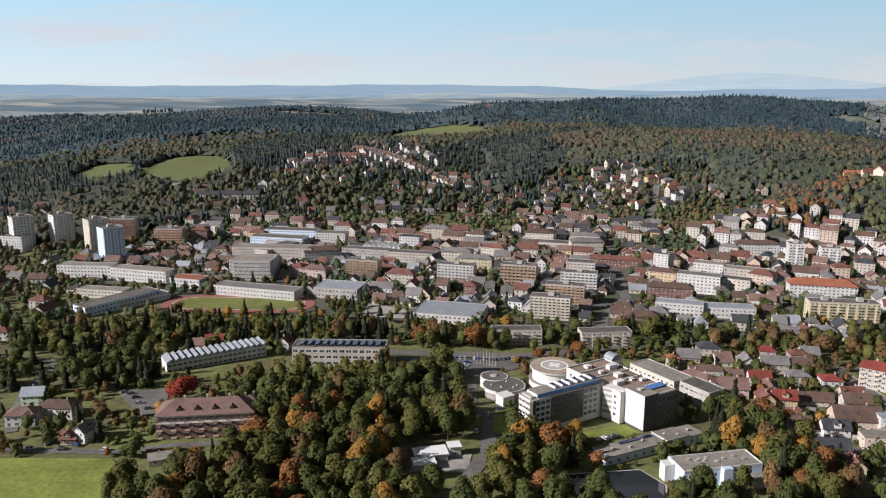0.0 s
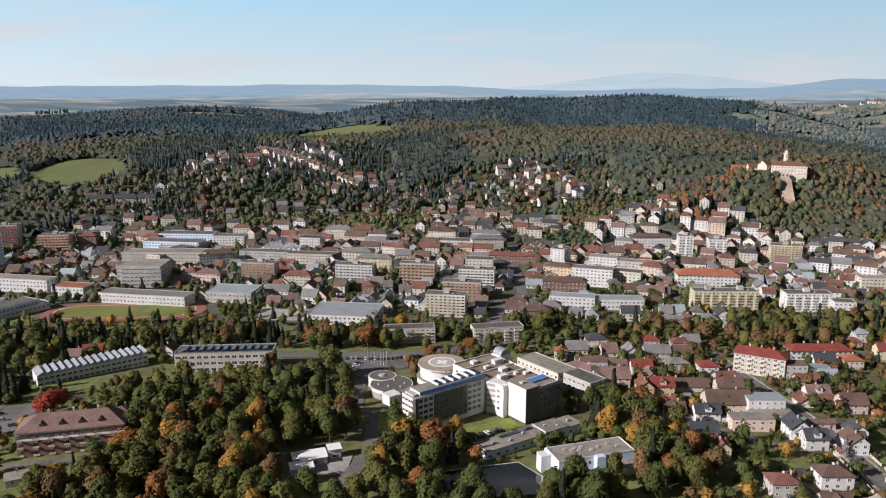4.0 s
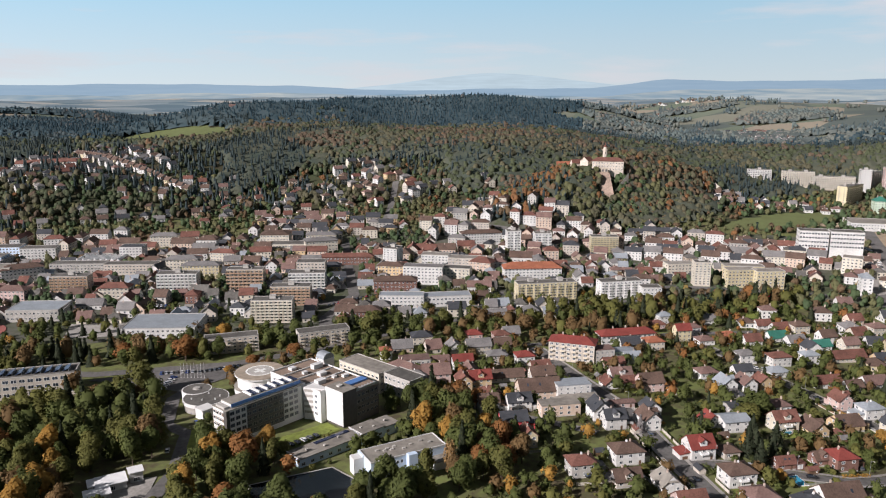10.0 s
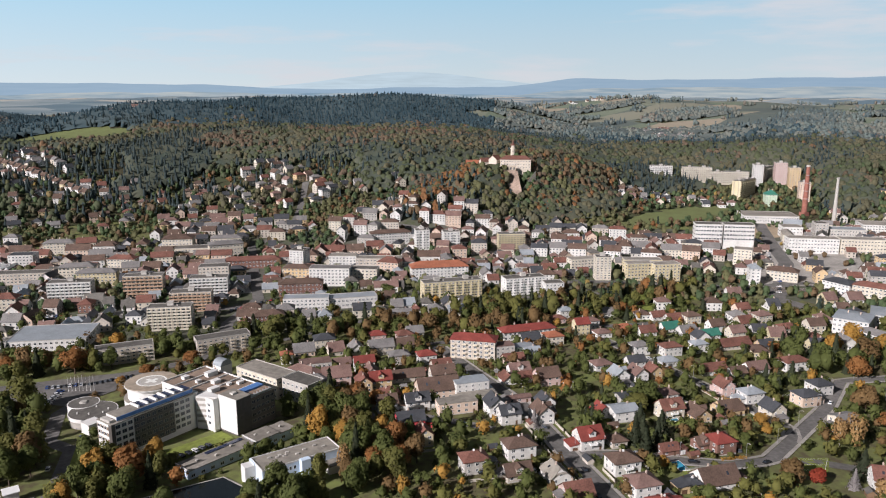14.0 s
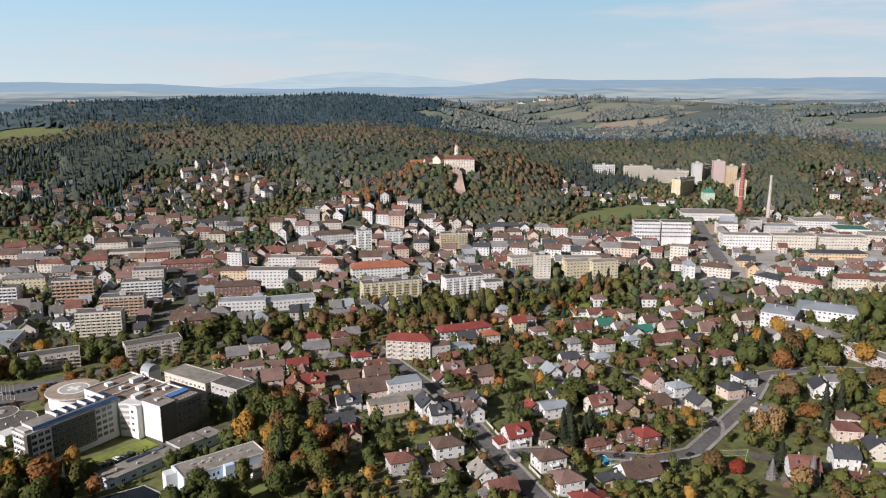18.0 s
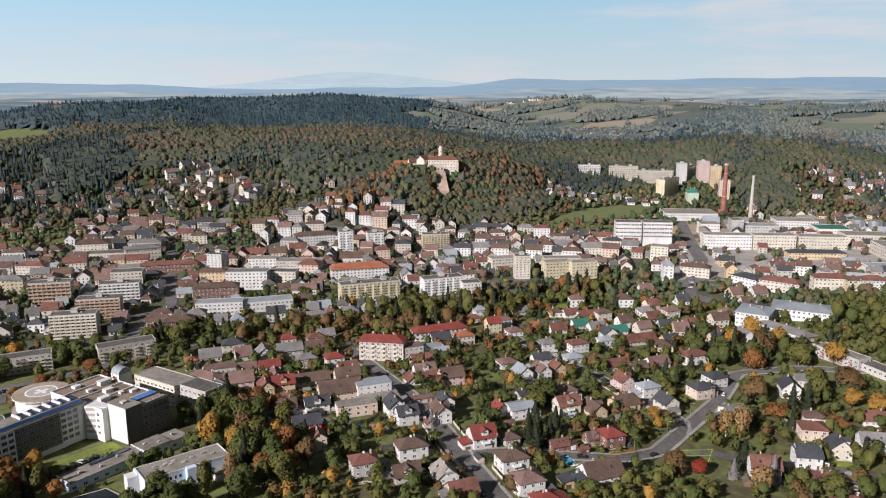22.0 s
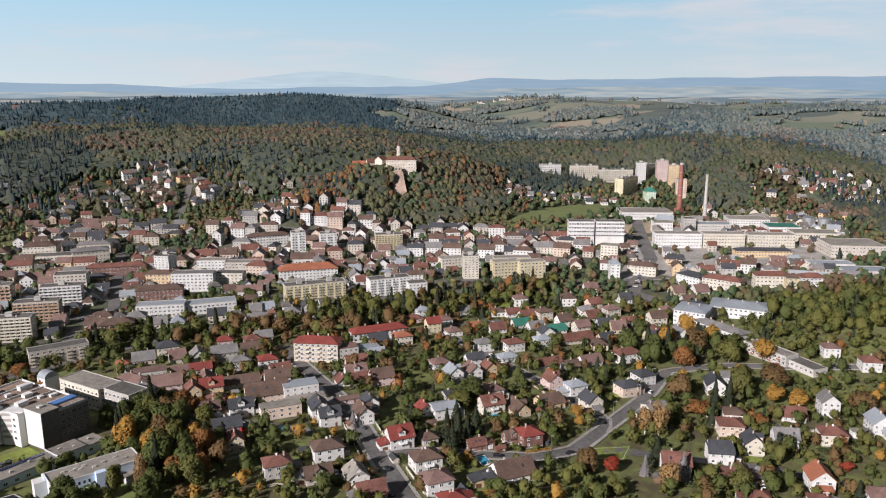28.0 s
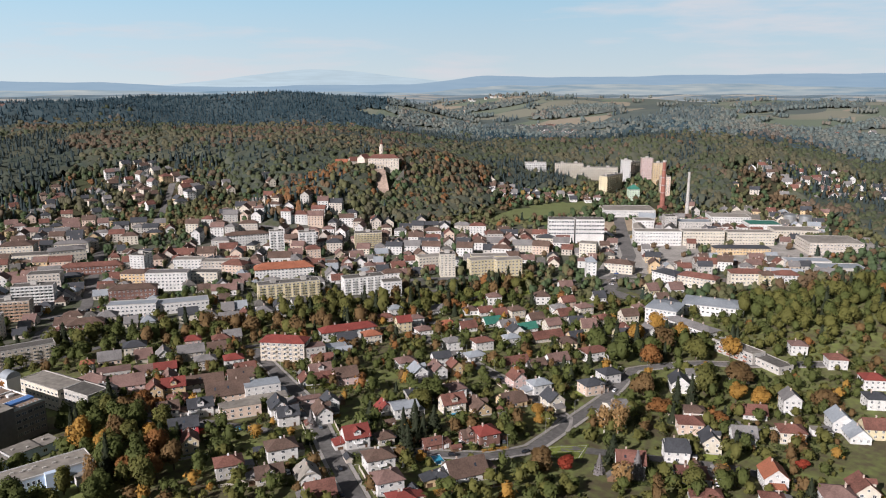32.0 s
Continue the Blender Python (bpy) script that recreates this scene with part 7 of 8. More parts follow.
def sawtooth():
    """The long school with a sawtooth roof."""
    o = thing("sawtooth_hall", -140, 438, 32, "long white building with a sawtooth roof of grey metal sheds", "building", foot=0.01)
    w, d, n = 60, 14, 16
    part("wall", Geo().box(-w / 2, -d / 2, -3, w / 2, d / 2, 6.5), WALLS["white"], o)
    for i in range(n):
        x0, x1 = -w / 2 + w * i / n, -w / 2 + w * (i + 1) / n
        part("roof_shed", Geo().solid([(x0, -d / 2 - 0.3, 6.5), (x1 - 0.1, -d / 2 - 0.3, 6.5), (x1 - 0.1, d / 2 + 0.3, 6.5), (x0, d / 2 + 0.3, 6.5)],
                                      [(x0, -d / 2 - 0.3, 6.8), (x1 - 0.3, -d / 2 - 0.3, 8.7), (x1 - 0.3, d / 2 + 0.3, 8.7), (x0, d / 2 + 0.3, 6.8)]), ROOFS["metal"], o)
    for k in range(2):
        for i in range(20):
            part("window", pane_mesh(2.2, 1.5), None, o, at=(-w / 2 + 1.6 + 2.98 * i, -d / 2, 0.8 + 3.0 * k))
    FOOT.extend([(-140 + k * 0.85, 438 + k * 0.53, 9) for k in (-27, -18, -9, 0, 9, 18, 27)])


sawtooth()


def factory_hall(x, y, turn, w, d, n):
    o = thing("factory_hall", x, y, turn, "factory hall with white glazed sawtooth roof lights", "building", foot=0.45 * w)
    part("wall", Geo().box(-w / 2, -d / 2, -2, w / 2, d / 2, 7), WALLS["pink"], o)
    part("roof", Geo().box(-w / 2, -d / 2, 7, w / 2, d / 2, 7.4), ROOFS["rose"], o)
    for i in range(n):
        x0 = -w / 2 + w * (i + 0.2) / n
        part("roof_light", Geo().solid([(x0, -d / 2 + 1, 7.4), (x0 + w / n * 0.62, -d / 2 + 1, 7.4), (x0 + w / n * 0.62, d / 2 - 1, 7.4), (x0, d / 2 - 1, 7.4)],
                                       [(x0 + w / n * 0.3, -d / 2 + 1, 9.4), (x0 + w / n * 0.36, -d / 2 + 1, 9.4), (x0 + w / n * 0.36, d / 2 - 1, 9.4), (x0 + w / n * 0.3, d / 2 - 1, 9.4)]), FRAME, o)


factory_hall(-62, 783, -15, 44, 26, 8)


# solar panels in slanting rows on the school roof
for k in range(11):
    p = new("solar_panel")
    p.matrix_basis = pose(-62 - 23 + 4.6 * k, 434.2 - 0.16 * k, float(ground(-62, 433.5)) + 1.0 + 3.7 * 3 + 0.53, 0, 0, -2)
    tagged(p, "dark tilted solar panel row on the flat school roof", "solar panel", "solar panels")
    part("panel", Geo().solid([(-1.9, -4.2, 0.15), (1.5, -4.2, 1.5), (1.5, 4.2, 1.5), (-1.9, 4.2, 0.15)], [(-1.95, -4.2, 0.25), (1.45, -4.2, 1.6), (1.45, 4.2, 1.6), (-1.95, 4.2, 0.25)]), SOLAR, p)
    part("stand", Geo().box(1.2, -4.0, 0, 1.35, 4.0, 1.4).box(-1.7, -4.0, 0, -1.55, 4.0, 0.2), STEEL, p)

# ---- the old town, the village on the slope and the hamlets ----
def quarter(cx, cy, a, b, step, seed, turn, sizes, storeys, share=0.8, tops=("brown", "rust", "grey", "brown", "rust", "dark", "rose"), walls=("white", "cream", "beige", "white", "peach", "grey", "ochre"), tight=0.86, far=False):
    """Houses in loose rows over an oval stretch of ground, clear of the roads and of what stands there."""
    body = Geo()
    rng = random.Random(seed)
    c, s = math.cos(radians(turn)), math.sin(radians(turn))
    n, m = int(a / step), int(b / step)
    for i in range(-n, n + 1):
        for j in range(-m, m + 1):
            if (i * step / a) ** 2 + (j * step / b) ** 2 > 1 or rng.random() > share:
                continue
            u, v = i * step + rng.uniform(-0.2, 0.2) * step, j * step + rng.uniform(-0.2, 0.2) * step
            x, y = cx + u * c - v * s, cy + u * s + v * c
            w, d = rng.uniform(*sizes), rng.uniform(9, 12)
            if any((x - p) ** 2 + (y - q) ** 2 < (r + 0.5 * w * tight) ** 2 for p, q, r in FOOT):
                continue
            near_road = False
            for points, width in ROADS:
                for (ax, ay), (bx, by) in zip(points, points[1:]):
                    dx, dy = bx - ax, by - ay
                    k = max(0, min(1, ((x - ax) * dx + (y - ay) * dy) / (dx * dx + dy * dy)))
                    near_road |= math.hypot(x - ax - k * dx, y - ay - k * dy) < width / 2 + 5
            if near_road:
                continue
            st = rng.choice(storeys)
            make = (lambda *k: add_far_house(body, *k)) if far else cottage
            make(x, y, turn + rng.choice((0, 0, 90, 180)) + rng.uniform(-7, 7), w, d, 0.8 + 2.9 * st, rng.choice(("gable", "gable", "hip")), rng.choice(tops), rng.choice(walls))
    if far and body.v:
        tagged(new("far_houses", body.mesh("far_houses", *FAR_MATS)), "small white houses with red and brown roofs among trees", "houses", kind="stuff")


LOW = ("grey", "felt", "rust", "brown", "rose", "dark", "metal")
RED = ("rust", "brown", "dark", "grey", "rose", "dark", "brown", "grey")
quarter(440, 735, 190, 82, 17, 1, -30, (12, 20), (2, 3, 3, 4), 0.86, tops=("brown", "rust", "dark", "rose", "grey", "dark", "brown"), walls=("white", "white", "white", "cream", "peach", "beige", "grey"))
quarter(300, 700, 90, 60, 18, 2, -20, (12, 20), (2, 3, 3), 0.8)
quarter(80, 740, 130, 60, 20, 3, -15, (12, 22), (2, 3, 3), 0.7)
quarter(-60, 860, 150, 40, 20, 13, -12, (14, 24), (2, 3, 4), 0.7, walls=("cream", "white", "peach", "beige"))
quarter(-200, 880, 140, 50, 22, 4, -10, (12, 22), (1, 2, 3), 0.6, far=True)
quarter(-330, 640, 110, 120, 24, 5, -10, (11, 18), (1, 2, 2), 0.5, far=True)
quarter(170, 880, 100, 60, 19, 6, -15, (11, 18), (2, 2, 3), 0.75, tops=RED, far=True)
quarter(275, 1050, 50, 95, 17, 7, 15, (10, 16), (1, 2, 2, 3), 0.72, tops=RED, far=True)
quarter(190, 1020, 70, 60, 22, 8, 10, (9, 13), (1, 2), 0.6, tops=RED, far=True)
quarter(60, 1055, 130, 50, 24, 9, 5, (9, 13), (1, 2), 0.6, tops=RED, far=True)
quarter(-130, 1200, 140, 115, 20, 10, 25, (9, 14), (1, 2), 0.72, tops=RED, walls=("white", "white", "cream", "white", "grey"), far=True)
quarter(-60, 1095, 110, 40, 25, 11, -10, (9, 13), (1, 2), 0.5, tops=RED, walls=("white", "white", "cream"), far=True)
quarter(-300, 1070, 80, 30, 20, 12, 5, (10, 14), (1, 2), 0.7, tops=("dark", "grey", "dark", "brown"), walls=("white", "white", "cream"), far=True)
quarter(768, 838, 90, 30, 17, 14, -30, (9, 13), (1, 1), 0.75, tops=RED, walls=("white", "white", "cream"), far=True)
quarter(560, 640, 110, 60, 19, 15, -38, (13, 22), (2, 3, 3), 0.8, walls=("white", "cream", "white", "peach", "yellow", "beige"))
quarter(640, 440, 60, 60, 22, 16, -40, (12, 18), (2, 2, 3), 0.6)
quarter(830, 600, 100, 80, 30, 17, -45, (18, 30), (1, 2, 3), 0.6, tops=("metal", "grey", "felt", "gravel"), walls=("white", "cream", "grey", "white"), far=True)
quarter(985, 640, 100, 90, 21, 18, -45, (9, 13), (1, 2), 0.26, tops=RED, far=True)
quarter(1180, 655, 140, 85, 20, 19, -40, (9, 13), (1, 2), 0.6, tops=RED, walls=("white", "white", "cream"), far=True)
quarter(1165, 1340, 65, 140, 21, 20, -12, (9, 14), (1, 2), 0.6, tops=RED, walls=("white", "white", "cream"), far=True)
quarter(-560, 900, 110, 60, 22, 21, 0, (9, 14), (1, 2), 0.6, tops=RED, far=True)
quarter(80, 1640, 50, 26, 20, 22, 0, (9, 14), (1, 2), 0.6, tops=RED, walls=("white", "cream"), far=True)
quarter(480, 380, 110, 80, 22, 23, -20, (9, 12), (1, 2), 0.55, tops=RED, walls=("white", "cream", "white", "yellow"))
quarter(200, 400, 70, 60, 18, 24, -7, (9, 14), (1, 2), 0.6, tops=("brown", "rust", "rose", "grey"), walls=("beige", "white", "peach"))

quarter(-190, 985, 190, 42, 21, 50, 4, (9, 14), (1, 2), 0.5, tops=RED, walls=("white", "white", "cream", "grey"), far=True)
quarter(40, 985, 130, 40, 20, 51, -4, (9, 15), (1, 2, 2), 0.55, tops=RED, walls=("white", "cream", "grey", "peach"), far=True)
quarter(362, 864, 52, 32, 18, 52, -25, (10, 16), (2, 2, 3), 0.7, tops=RED, far=True)
quarter(390, 980, 60, 40, 24, 53, 0, (9, 13), (1, 2), 0.5, tops=RED, walls=("white", "cream"), far=True)
# garages, stores and back buildings between the blocks
for k, (cx, cy, a, b, turn) in enumerate(((-10, 640, 150, 80, -15), (150, 610, 130, 70, -15), (300, 630, 120, 70, -20), (-120, 720, 130, 70, -12), (60, 790, 190, 60, -12), (430, 610, 90, 60, -20), (-250, 720, 110, 80, -5), (600, 560, 90, 60, -38), (760, 560, 130, 60, -34), (880, 560, 90, 90, -40), (700, 430, 90, 40, -34), (200, 520, 120, 26, -10))):
    quarter(cx, cy, a, b, 13.5, 60 + k, turn, (7, 14), (1, 1, 1, 2), 0.6, tops=LOW, walls=("grey", "beige", "white", "cream", "white", "tan"), tight=0.7, far=True)
for k, (cx, cy, a, b) in enumerate(((1655, 915, 80, 35), (1540, 2180, 130, 40), (2000, 2350, 140, 50), (-900, 1930, 150, 40), (-665, 1330, 90, 40), (1260, 1950, 90, 40))):
    quarter(cx, cy, a, b, 26, 40 + k, -15, (8, 13), (1, 2), 0.45, tops=RED, walls=("white", "white", "cream"), far=True)

# terraced houses stepping up the village street
for k in range(20):
    cottage(14 - 8.2 * k, 1076 + 9.8 * k, 130, 12.6, 10, 6.6, "gable", "brown", "white" if k % 3 else "yellow", name="terraced_house")
for k in range(8):
    cottage(-214 + 12.4 * k, 1218 - 3.6 * k, -16, 12.4, 10, 6.5, "gable", "rust", ("white", "peach", "cream")[k % 3], name="terraced_house")
for k in range(7):
    cottage(-331 + 12 * k, 1026, 5, 11.8, 10, 6.5, "gable", "dark", "white", name="terraced_house")

# low houses, garages and stores between the blocks
for x, y, a, w, d, h, roof, top, wall in ((-12, 592, 62, 15, 11, 6.6, "gable", "brown", "peach"), (24, 617, 75, 12, 10, 7, "hip", "rust", "brick"), (26, 590, 70, 18, 6, 3.2, "gable", "grey", "tan"), (38, 594, 72, 17, 7, 3.0, "gable", "metal", "white"), (48, 606, 0, 11, 9, 5.4, "gable", "grey", "white"),
                                         (10, 731, -15, 22, 16, 7.5, "hip", "dark", "grey"), (-7, 729, 60, 18, 9, 7, "gable", "dark", "white"), (-33, 702, -15, 26, 12, 4.0, "gable", "grey", "grey"), (-16, 700, 60, 16, 9, 5, "gable", "brown", "beige"), (-52, 622, -12, 20, 10, 4, "gable", "grey", "white"),
                                         (60, 690, -15, 22, 11, 6.5, "gable", "dark", "beige"), (88, 700, 70, 18, 10, 7, "gable", "rust", "white"), (140, 560, -15, 14, 9, 5, "hip", "brown", "cream"), (150, 640, 65, 16, 10, 7, "gable", "rust", "peach"), (255, 580, -15, 20, 10, 5, "gable", "rose", "white"),
                                         (250, 725, -25, 22, 12, 8, "gable", "rust", "cream"), (330, 665, -25, 22, 12, 8, "gable", "brown", "white"), (390, 620, -20, 20, 11, 8, "gable", "rust", "peach"), (400, 560, -15, 18, 10, 6, "hip", "brown", "white"), (350, 580, 75, 16, 10, 7, "gable", "grey", "white")):
    if all((x - p) ** 2 + (y - q) ** 2 > (0.6 * r + 4) ** 2 for p, q, r in FOOT):
        cottage(x, y, a, w, d, h, roof, top, wall)

# stores and workshops along the railway
for x, y, a, w, d, h, roof, top, wall in ((640, 375, -45, 20, 10, 6, "gable", "rust", "white"), (665, 352, -45, 22, 10, 5, "gable", "grey", "white"), (690, 372, -45, 30, 11, 4.2, "gable", "metal", "white"), (715, 350, -45, 16, 9, 4, "gable", "grey", "cream"), (612, 398, -45, 18, 10, 6.5, "hip", "rust", "peach")):
    if all((x - p) ** 2 + (y - q) ** 2 > (0.6 * r + 5) ** 2 for p, q, r in FOOT):
        cottage(x, y, a, w, d, h, roof, top, wall)

# ---- parked cars ----
CAR_PAINT = [mat("car paint " + n, c, 0.25, 0.04, 2.0, 0, 0.06, 0, 0.1, 0.6) for n, c in
             (("white", (0.75, 0.75, 0.75)), ("silver", (0.42, 0.43, 0.45)), ("black", (0.02, 0.02, 0.022)), ("red", (0.32, 0.03, 0.03)), ("blue", (0.04, 0.08, 0.25)), ("grey", (0.12, 0.125, 0.13)))]
CAR_WORD = ("white", "silver", "black", "red", "blue", "dark grey")
CAR_BODY = {}


def car(x, y, turn, hue):
    o = thing("car", x, y, turn, f"{CAR_WORD[hue]} hatchback car parked on the asphalt", "car", "parked cars", lift=0.42)
    if hue not in CAR_BODY:
        g = Geo().solid([(-2.1, -0.85, 0.28), (2.1, -0.85, 0.28), (2.1, 0.85, 0.28), (-2.1, 0.85, 0.28)], [(-2.05, -0.84, 0.86), (1.95, -0.82, 0.74), (1.95, 0.82, 0.74), (-2.05, 0.84, 0.86)])
        g.solid([(-1.5, -0.68, 1.36), (0.3, -0.68, 1.36), (0.3, 0.68, 1.36), (-1.5, 0.68, 1.36)], [(-1.4, -0.62, 1.44), (0.2, -0.62, 1.44), (0.2, 0.62, 1.44), (-1.4, 0.62, 1.44)])
        CAR_BODY[hue] = g.mesh("body", CAR_PAINT[hue])
        if "glass" not in CAR_BODY:
            k = Geo().solid([(-2.0, -0.80, 0.86), (1.05, -0.80, 0.80), (1.05, 0.80, 0.80), (-2.0, 0.80, 0.86)], [(-1.5, -0.66, 1.36), (0.3, -0.66, 1.36), (0.3, 0.66, 1.36), (-1.5, 0.66, 1.36)])
            CAR_BODY["glass"] = k.mesh("glasshouse", GLASS)
            w = CAR_BODY["wheel shape"] = Geo()
            ring = [(0.31 * math.cos(math.pi * i / 6), 0.31 * math.sin(math.pi * i / 6)) for i in range(12)]
            w.solid([(a, -0.1, b) for a, b in ring], [(a, 0.1, b) for a, b in ring])
            CAR_BODY["wheel"] = w.mesh("wheel", TYRE)
    part("body", CAR_BODY[hue], None, o)
    part("glasshouse", CAR_BODY["glass"], None, o)
    if y > 480:
        if "wheels" not in CAR_BODY:
            r = Geo()
            for a in (-1.3, 1.3):
                for b in (-0.78, 0.78):
                    r.join(CAR_BODY["wheel shape"], (a, b, 0.31))
            CAR_BODY["wheels"] = r.mesh("wheels", TYRE)
        part("wheels", CAR_BODY["wheels"], None, o)
        return o
    for a in (-1.3, 1.3):
        for b in (-0.78, 0.78):
            part("wheel", CAR_BODY["wheel"], None, o, at=(a, b, 0.31))
    return o


rng = random.Random(5)
for k in range(9):
    car(30 + 2.7 * k, 440 + 0.5 * k, 70 + rng.uniform(-3, 3), rng.choice((0, 1, 2, 2, 5, 5)))
for k in range(7):
    car(8 + 2.9 * k, 444 - 0.4 * k, 82 + rng.uniform(-3, 3), rng.choice((0, 0, 1, 1, 2, 2, 5, 5, 3, 4)))
for k in range(6):
    car(9 + 1.2 * k, 412 + 4.4 * k, 12 + rng.uniform(-4, 4), rng.choice((0, 0, 1, 2, 5, 4)))
for k in range(8):
    tagged(new("flagpole", Geo().drum(0, 0, -0.3, 0.25, 0.3, 0.3, 8).drum(0, 0, 0.25, 9.0, 0.09, 0.05, 8).mesh("flagpole", H_WHITE)), "slim white flagpole beside the car park", "flagpole", "flagpoles").matrix_basis = pose(19 + 1.85 * k, 434 - 0.7 * k, float(ground(19 + 1.85 * k, 434 - 0.7 * k)) + 0.3)
for kind, x, y, tall, wide in (("olive", 0, 411, 20, 15), ("orange", 21, 466, 17, 14), ("brown", 29, 468, 14, 11), ("green", 41, 466, 14, 10), ("olive", -8, 398, 17, 13), ("yellow", 45, 435, 4, 5), ("orange", 47, 439, 3.5, 4), ("yellow", -103, 287, 12, 12), ("orange", -85, 321, 11, 14)):
    tree(kind, x, y, tall, wide)
for k in range(6):
    car(66 + 3.0 * k, 317.5 + 1.5 * k, 116, rng.choice((2, 2, 5, 0)))
for x, y, a in ((219, 231, 80), (227, 276, 82), (235, 320, 85), (250, 236, -25), (268, 222, -25), (392, 256, 30), (300, 212, 5), (273, 232, 5), (28, 360, 100), (26, 375, 95), (16, 330, 85), (22, 296, 80), (345, 300, 90), (347, 350, 88), (345, 392, 90), (180, 246, 5), (186, 244, 8), (-168, 380, 20), (-163, 374, 20), (-158, 366, 15), (-150, 358, 15), (-172, 382, 20), (-185, 311, 3), (-150, 309, -5), (-170, 310, 2)):
    car(x, y, a, rng.choice((0, 0, 1, 1, 2, 2, 5, 5, 3, 4)))
for k in range(16):
    car(556 + 7.6 * k, 442 + 7.6 * k * (0.9 if k < 5 else 1.05), 130 + rng.uniform(-4, 4), rng.choice((0, 0, 1, 1, 2, 2, 5, 5, 3, 4)))
for k in range(10):
    car(126 + 4.2 * k, 570 + 2.2 * k, 60, rng.choice((0, 0, 1, 1, 2, 2, 5, 5, 3, 4)))
for k in range(14):
    car(-9 + 3.1 * (k % 7), 603 + 6.5 * (k // 7), 78, rng.choice((0, 0, 1, 1, 2, 2, 5, 5, 3, 4)))
for k in range(12):
    car(60 + 3.4 * k, 566 - 0.9 * k, 75, rng.choice((0, 0, 1, 1, 2, 2, 5, 5, 3, 4)))
for k in range(8):
    car(250 + 6 * k, 516 - 0.5 * k, 3, rng.choice((0, 0, 1, 1, 2, 2, 5, 5, 3, 4)))
for k in range(10):
    car(-120 + 6.4 * k, 640 - 1.4 * k, -12, rng.choice((0, 0, 1, 1, 2, 2, 5, 5, 3, 4)))
for k in range(10):
    car(640 + 5.2 * (k % 5), 470 + 4.2 * (k % 5) + 9 * (k // 5), 130, rng.choice((0, 0, 1, 1, 2, 2, 5, 5, 3, 4)))

# ---- single trees that stand out ----
for kind, x, y, tall, wide in (("orange", 47, 302, 18, 14), ("orange", 40, 268, 12, 11), ("red", -136, 371, 14, 18), ("green", 290, 282, 15, 17), ("olive", 281, 275, 13, 13), ("yellow", 252, 222, 5.5, 5), ("yellow", 331, 246, 7, 8), ("yellow", 325, 236, 6, 6),
                               ("orange", 406, 196, 9, 10), ("yellow", 440, 214, 12, 11), ("yellow", 448, 205, 11, 11), ("yellow", 462, 312, 16, 13), ("thuja", 146, 292, 13, 4), ("thuja", 150, 290, 12, 3.6), ("thuja", 156, 292, 11, 3.4), ("thuja", 159, 296, 12, 4),
                               ("spruce", 165, 288, 13, 8), ("spruce", 331, 190, 13, 10), ("spruce", 268, 258, 14, 9), ("spruce", 274, 250, 13, 9), ("red", 306, 192, 7, 8), ("orange", 158, 348, 12, 11), ("orange", 165, 335, 11, 10), ("orange", 140, 268, 12, 9), ("orange", 150, 262, 13, 9),
                               ("brown", 128, 262, 13, 8), ("brown", 296, 196, 12, 11), ("yellow", -105, 262, 12, 12), ("yellow", -28, 320, 13, 9), ("olive", 118, 270, 13, 8), ("red", 470, 152, 9, 10), ("brown", 460, 230, 14, 17), ("brown", 468, 236, 13, 15),
                               ("spruce", 380, 128, 12, 7), ("olive", 345, 156, 12, 11), ("green", 355, 150, 11, 10), ("green", 102, 302, 9, 9), ("green", 122, 345, 9, 9), ("yellow", 45, 505, 13, 10), ("orange", 85, 452, 10, 12), ("orange", 60, 446, 7, 9), ("orange", -15, 478, 13, 11), ("green", 250, 560, 12, 13), ("green", 205, 565, 11, 11)):
    tree(kind, x, y, tall, wide)
    FOOT.append((x, y, 0.42 * wide))

# ---- gardens: hedges, fences, sheds, lawns, pools and street lamps ----
HEDGE_RNG = np.random.default_rng(41)
TIMBER = mat("weathered timber", (0.16, 0.10, 0.06), 0.9, 0.2, 0.5)
POOL = mat("blue pool water", (0.05, 0.30, 0.45), 0.1, 0.08, 1.0, 0, 0.0, 0, 0, 0.5)
FENCE = [mat("pale fence render", (0.50, 0.46, 0.40), 0.9, 0.15, 0.6), mat("brown fence boards", (0.20, 0.125, 0.075), 0.9, 0.2, 0.5), STEEL]


def near_street(x, y, room):
    for points, width in ROADS:
        for (ax, ay), (bx, by) in zip(points, points[1:]):
            dx, dy = bx - ax, by - ay
            k = max(0, min(1, ((x - ax) * dx + (y - ay) * dy) / (dx * dx + dy * dy)))
            if math.hypot(x - ax - k * dx, y - ay - k * dy) < width / 2 + room:
                return True
    return False


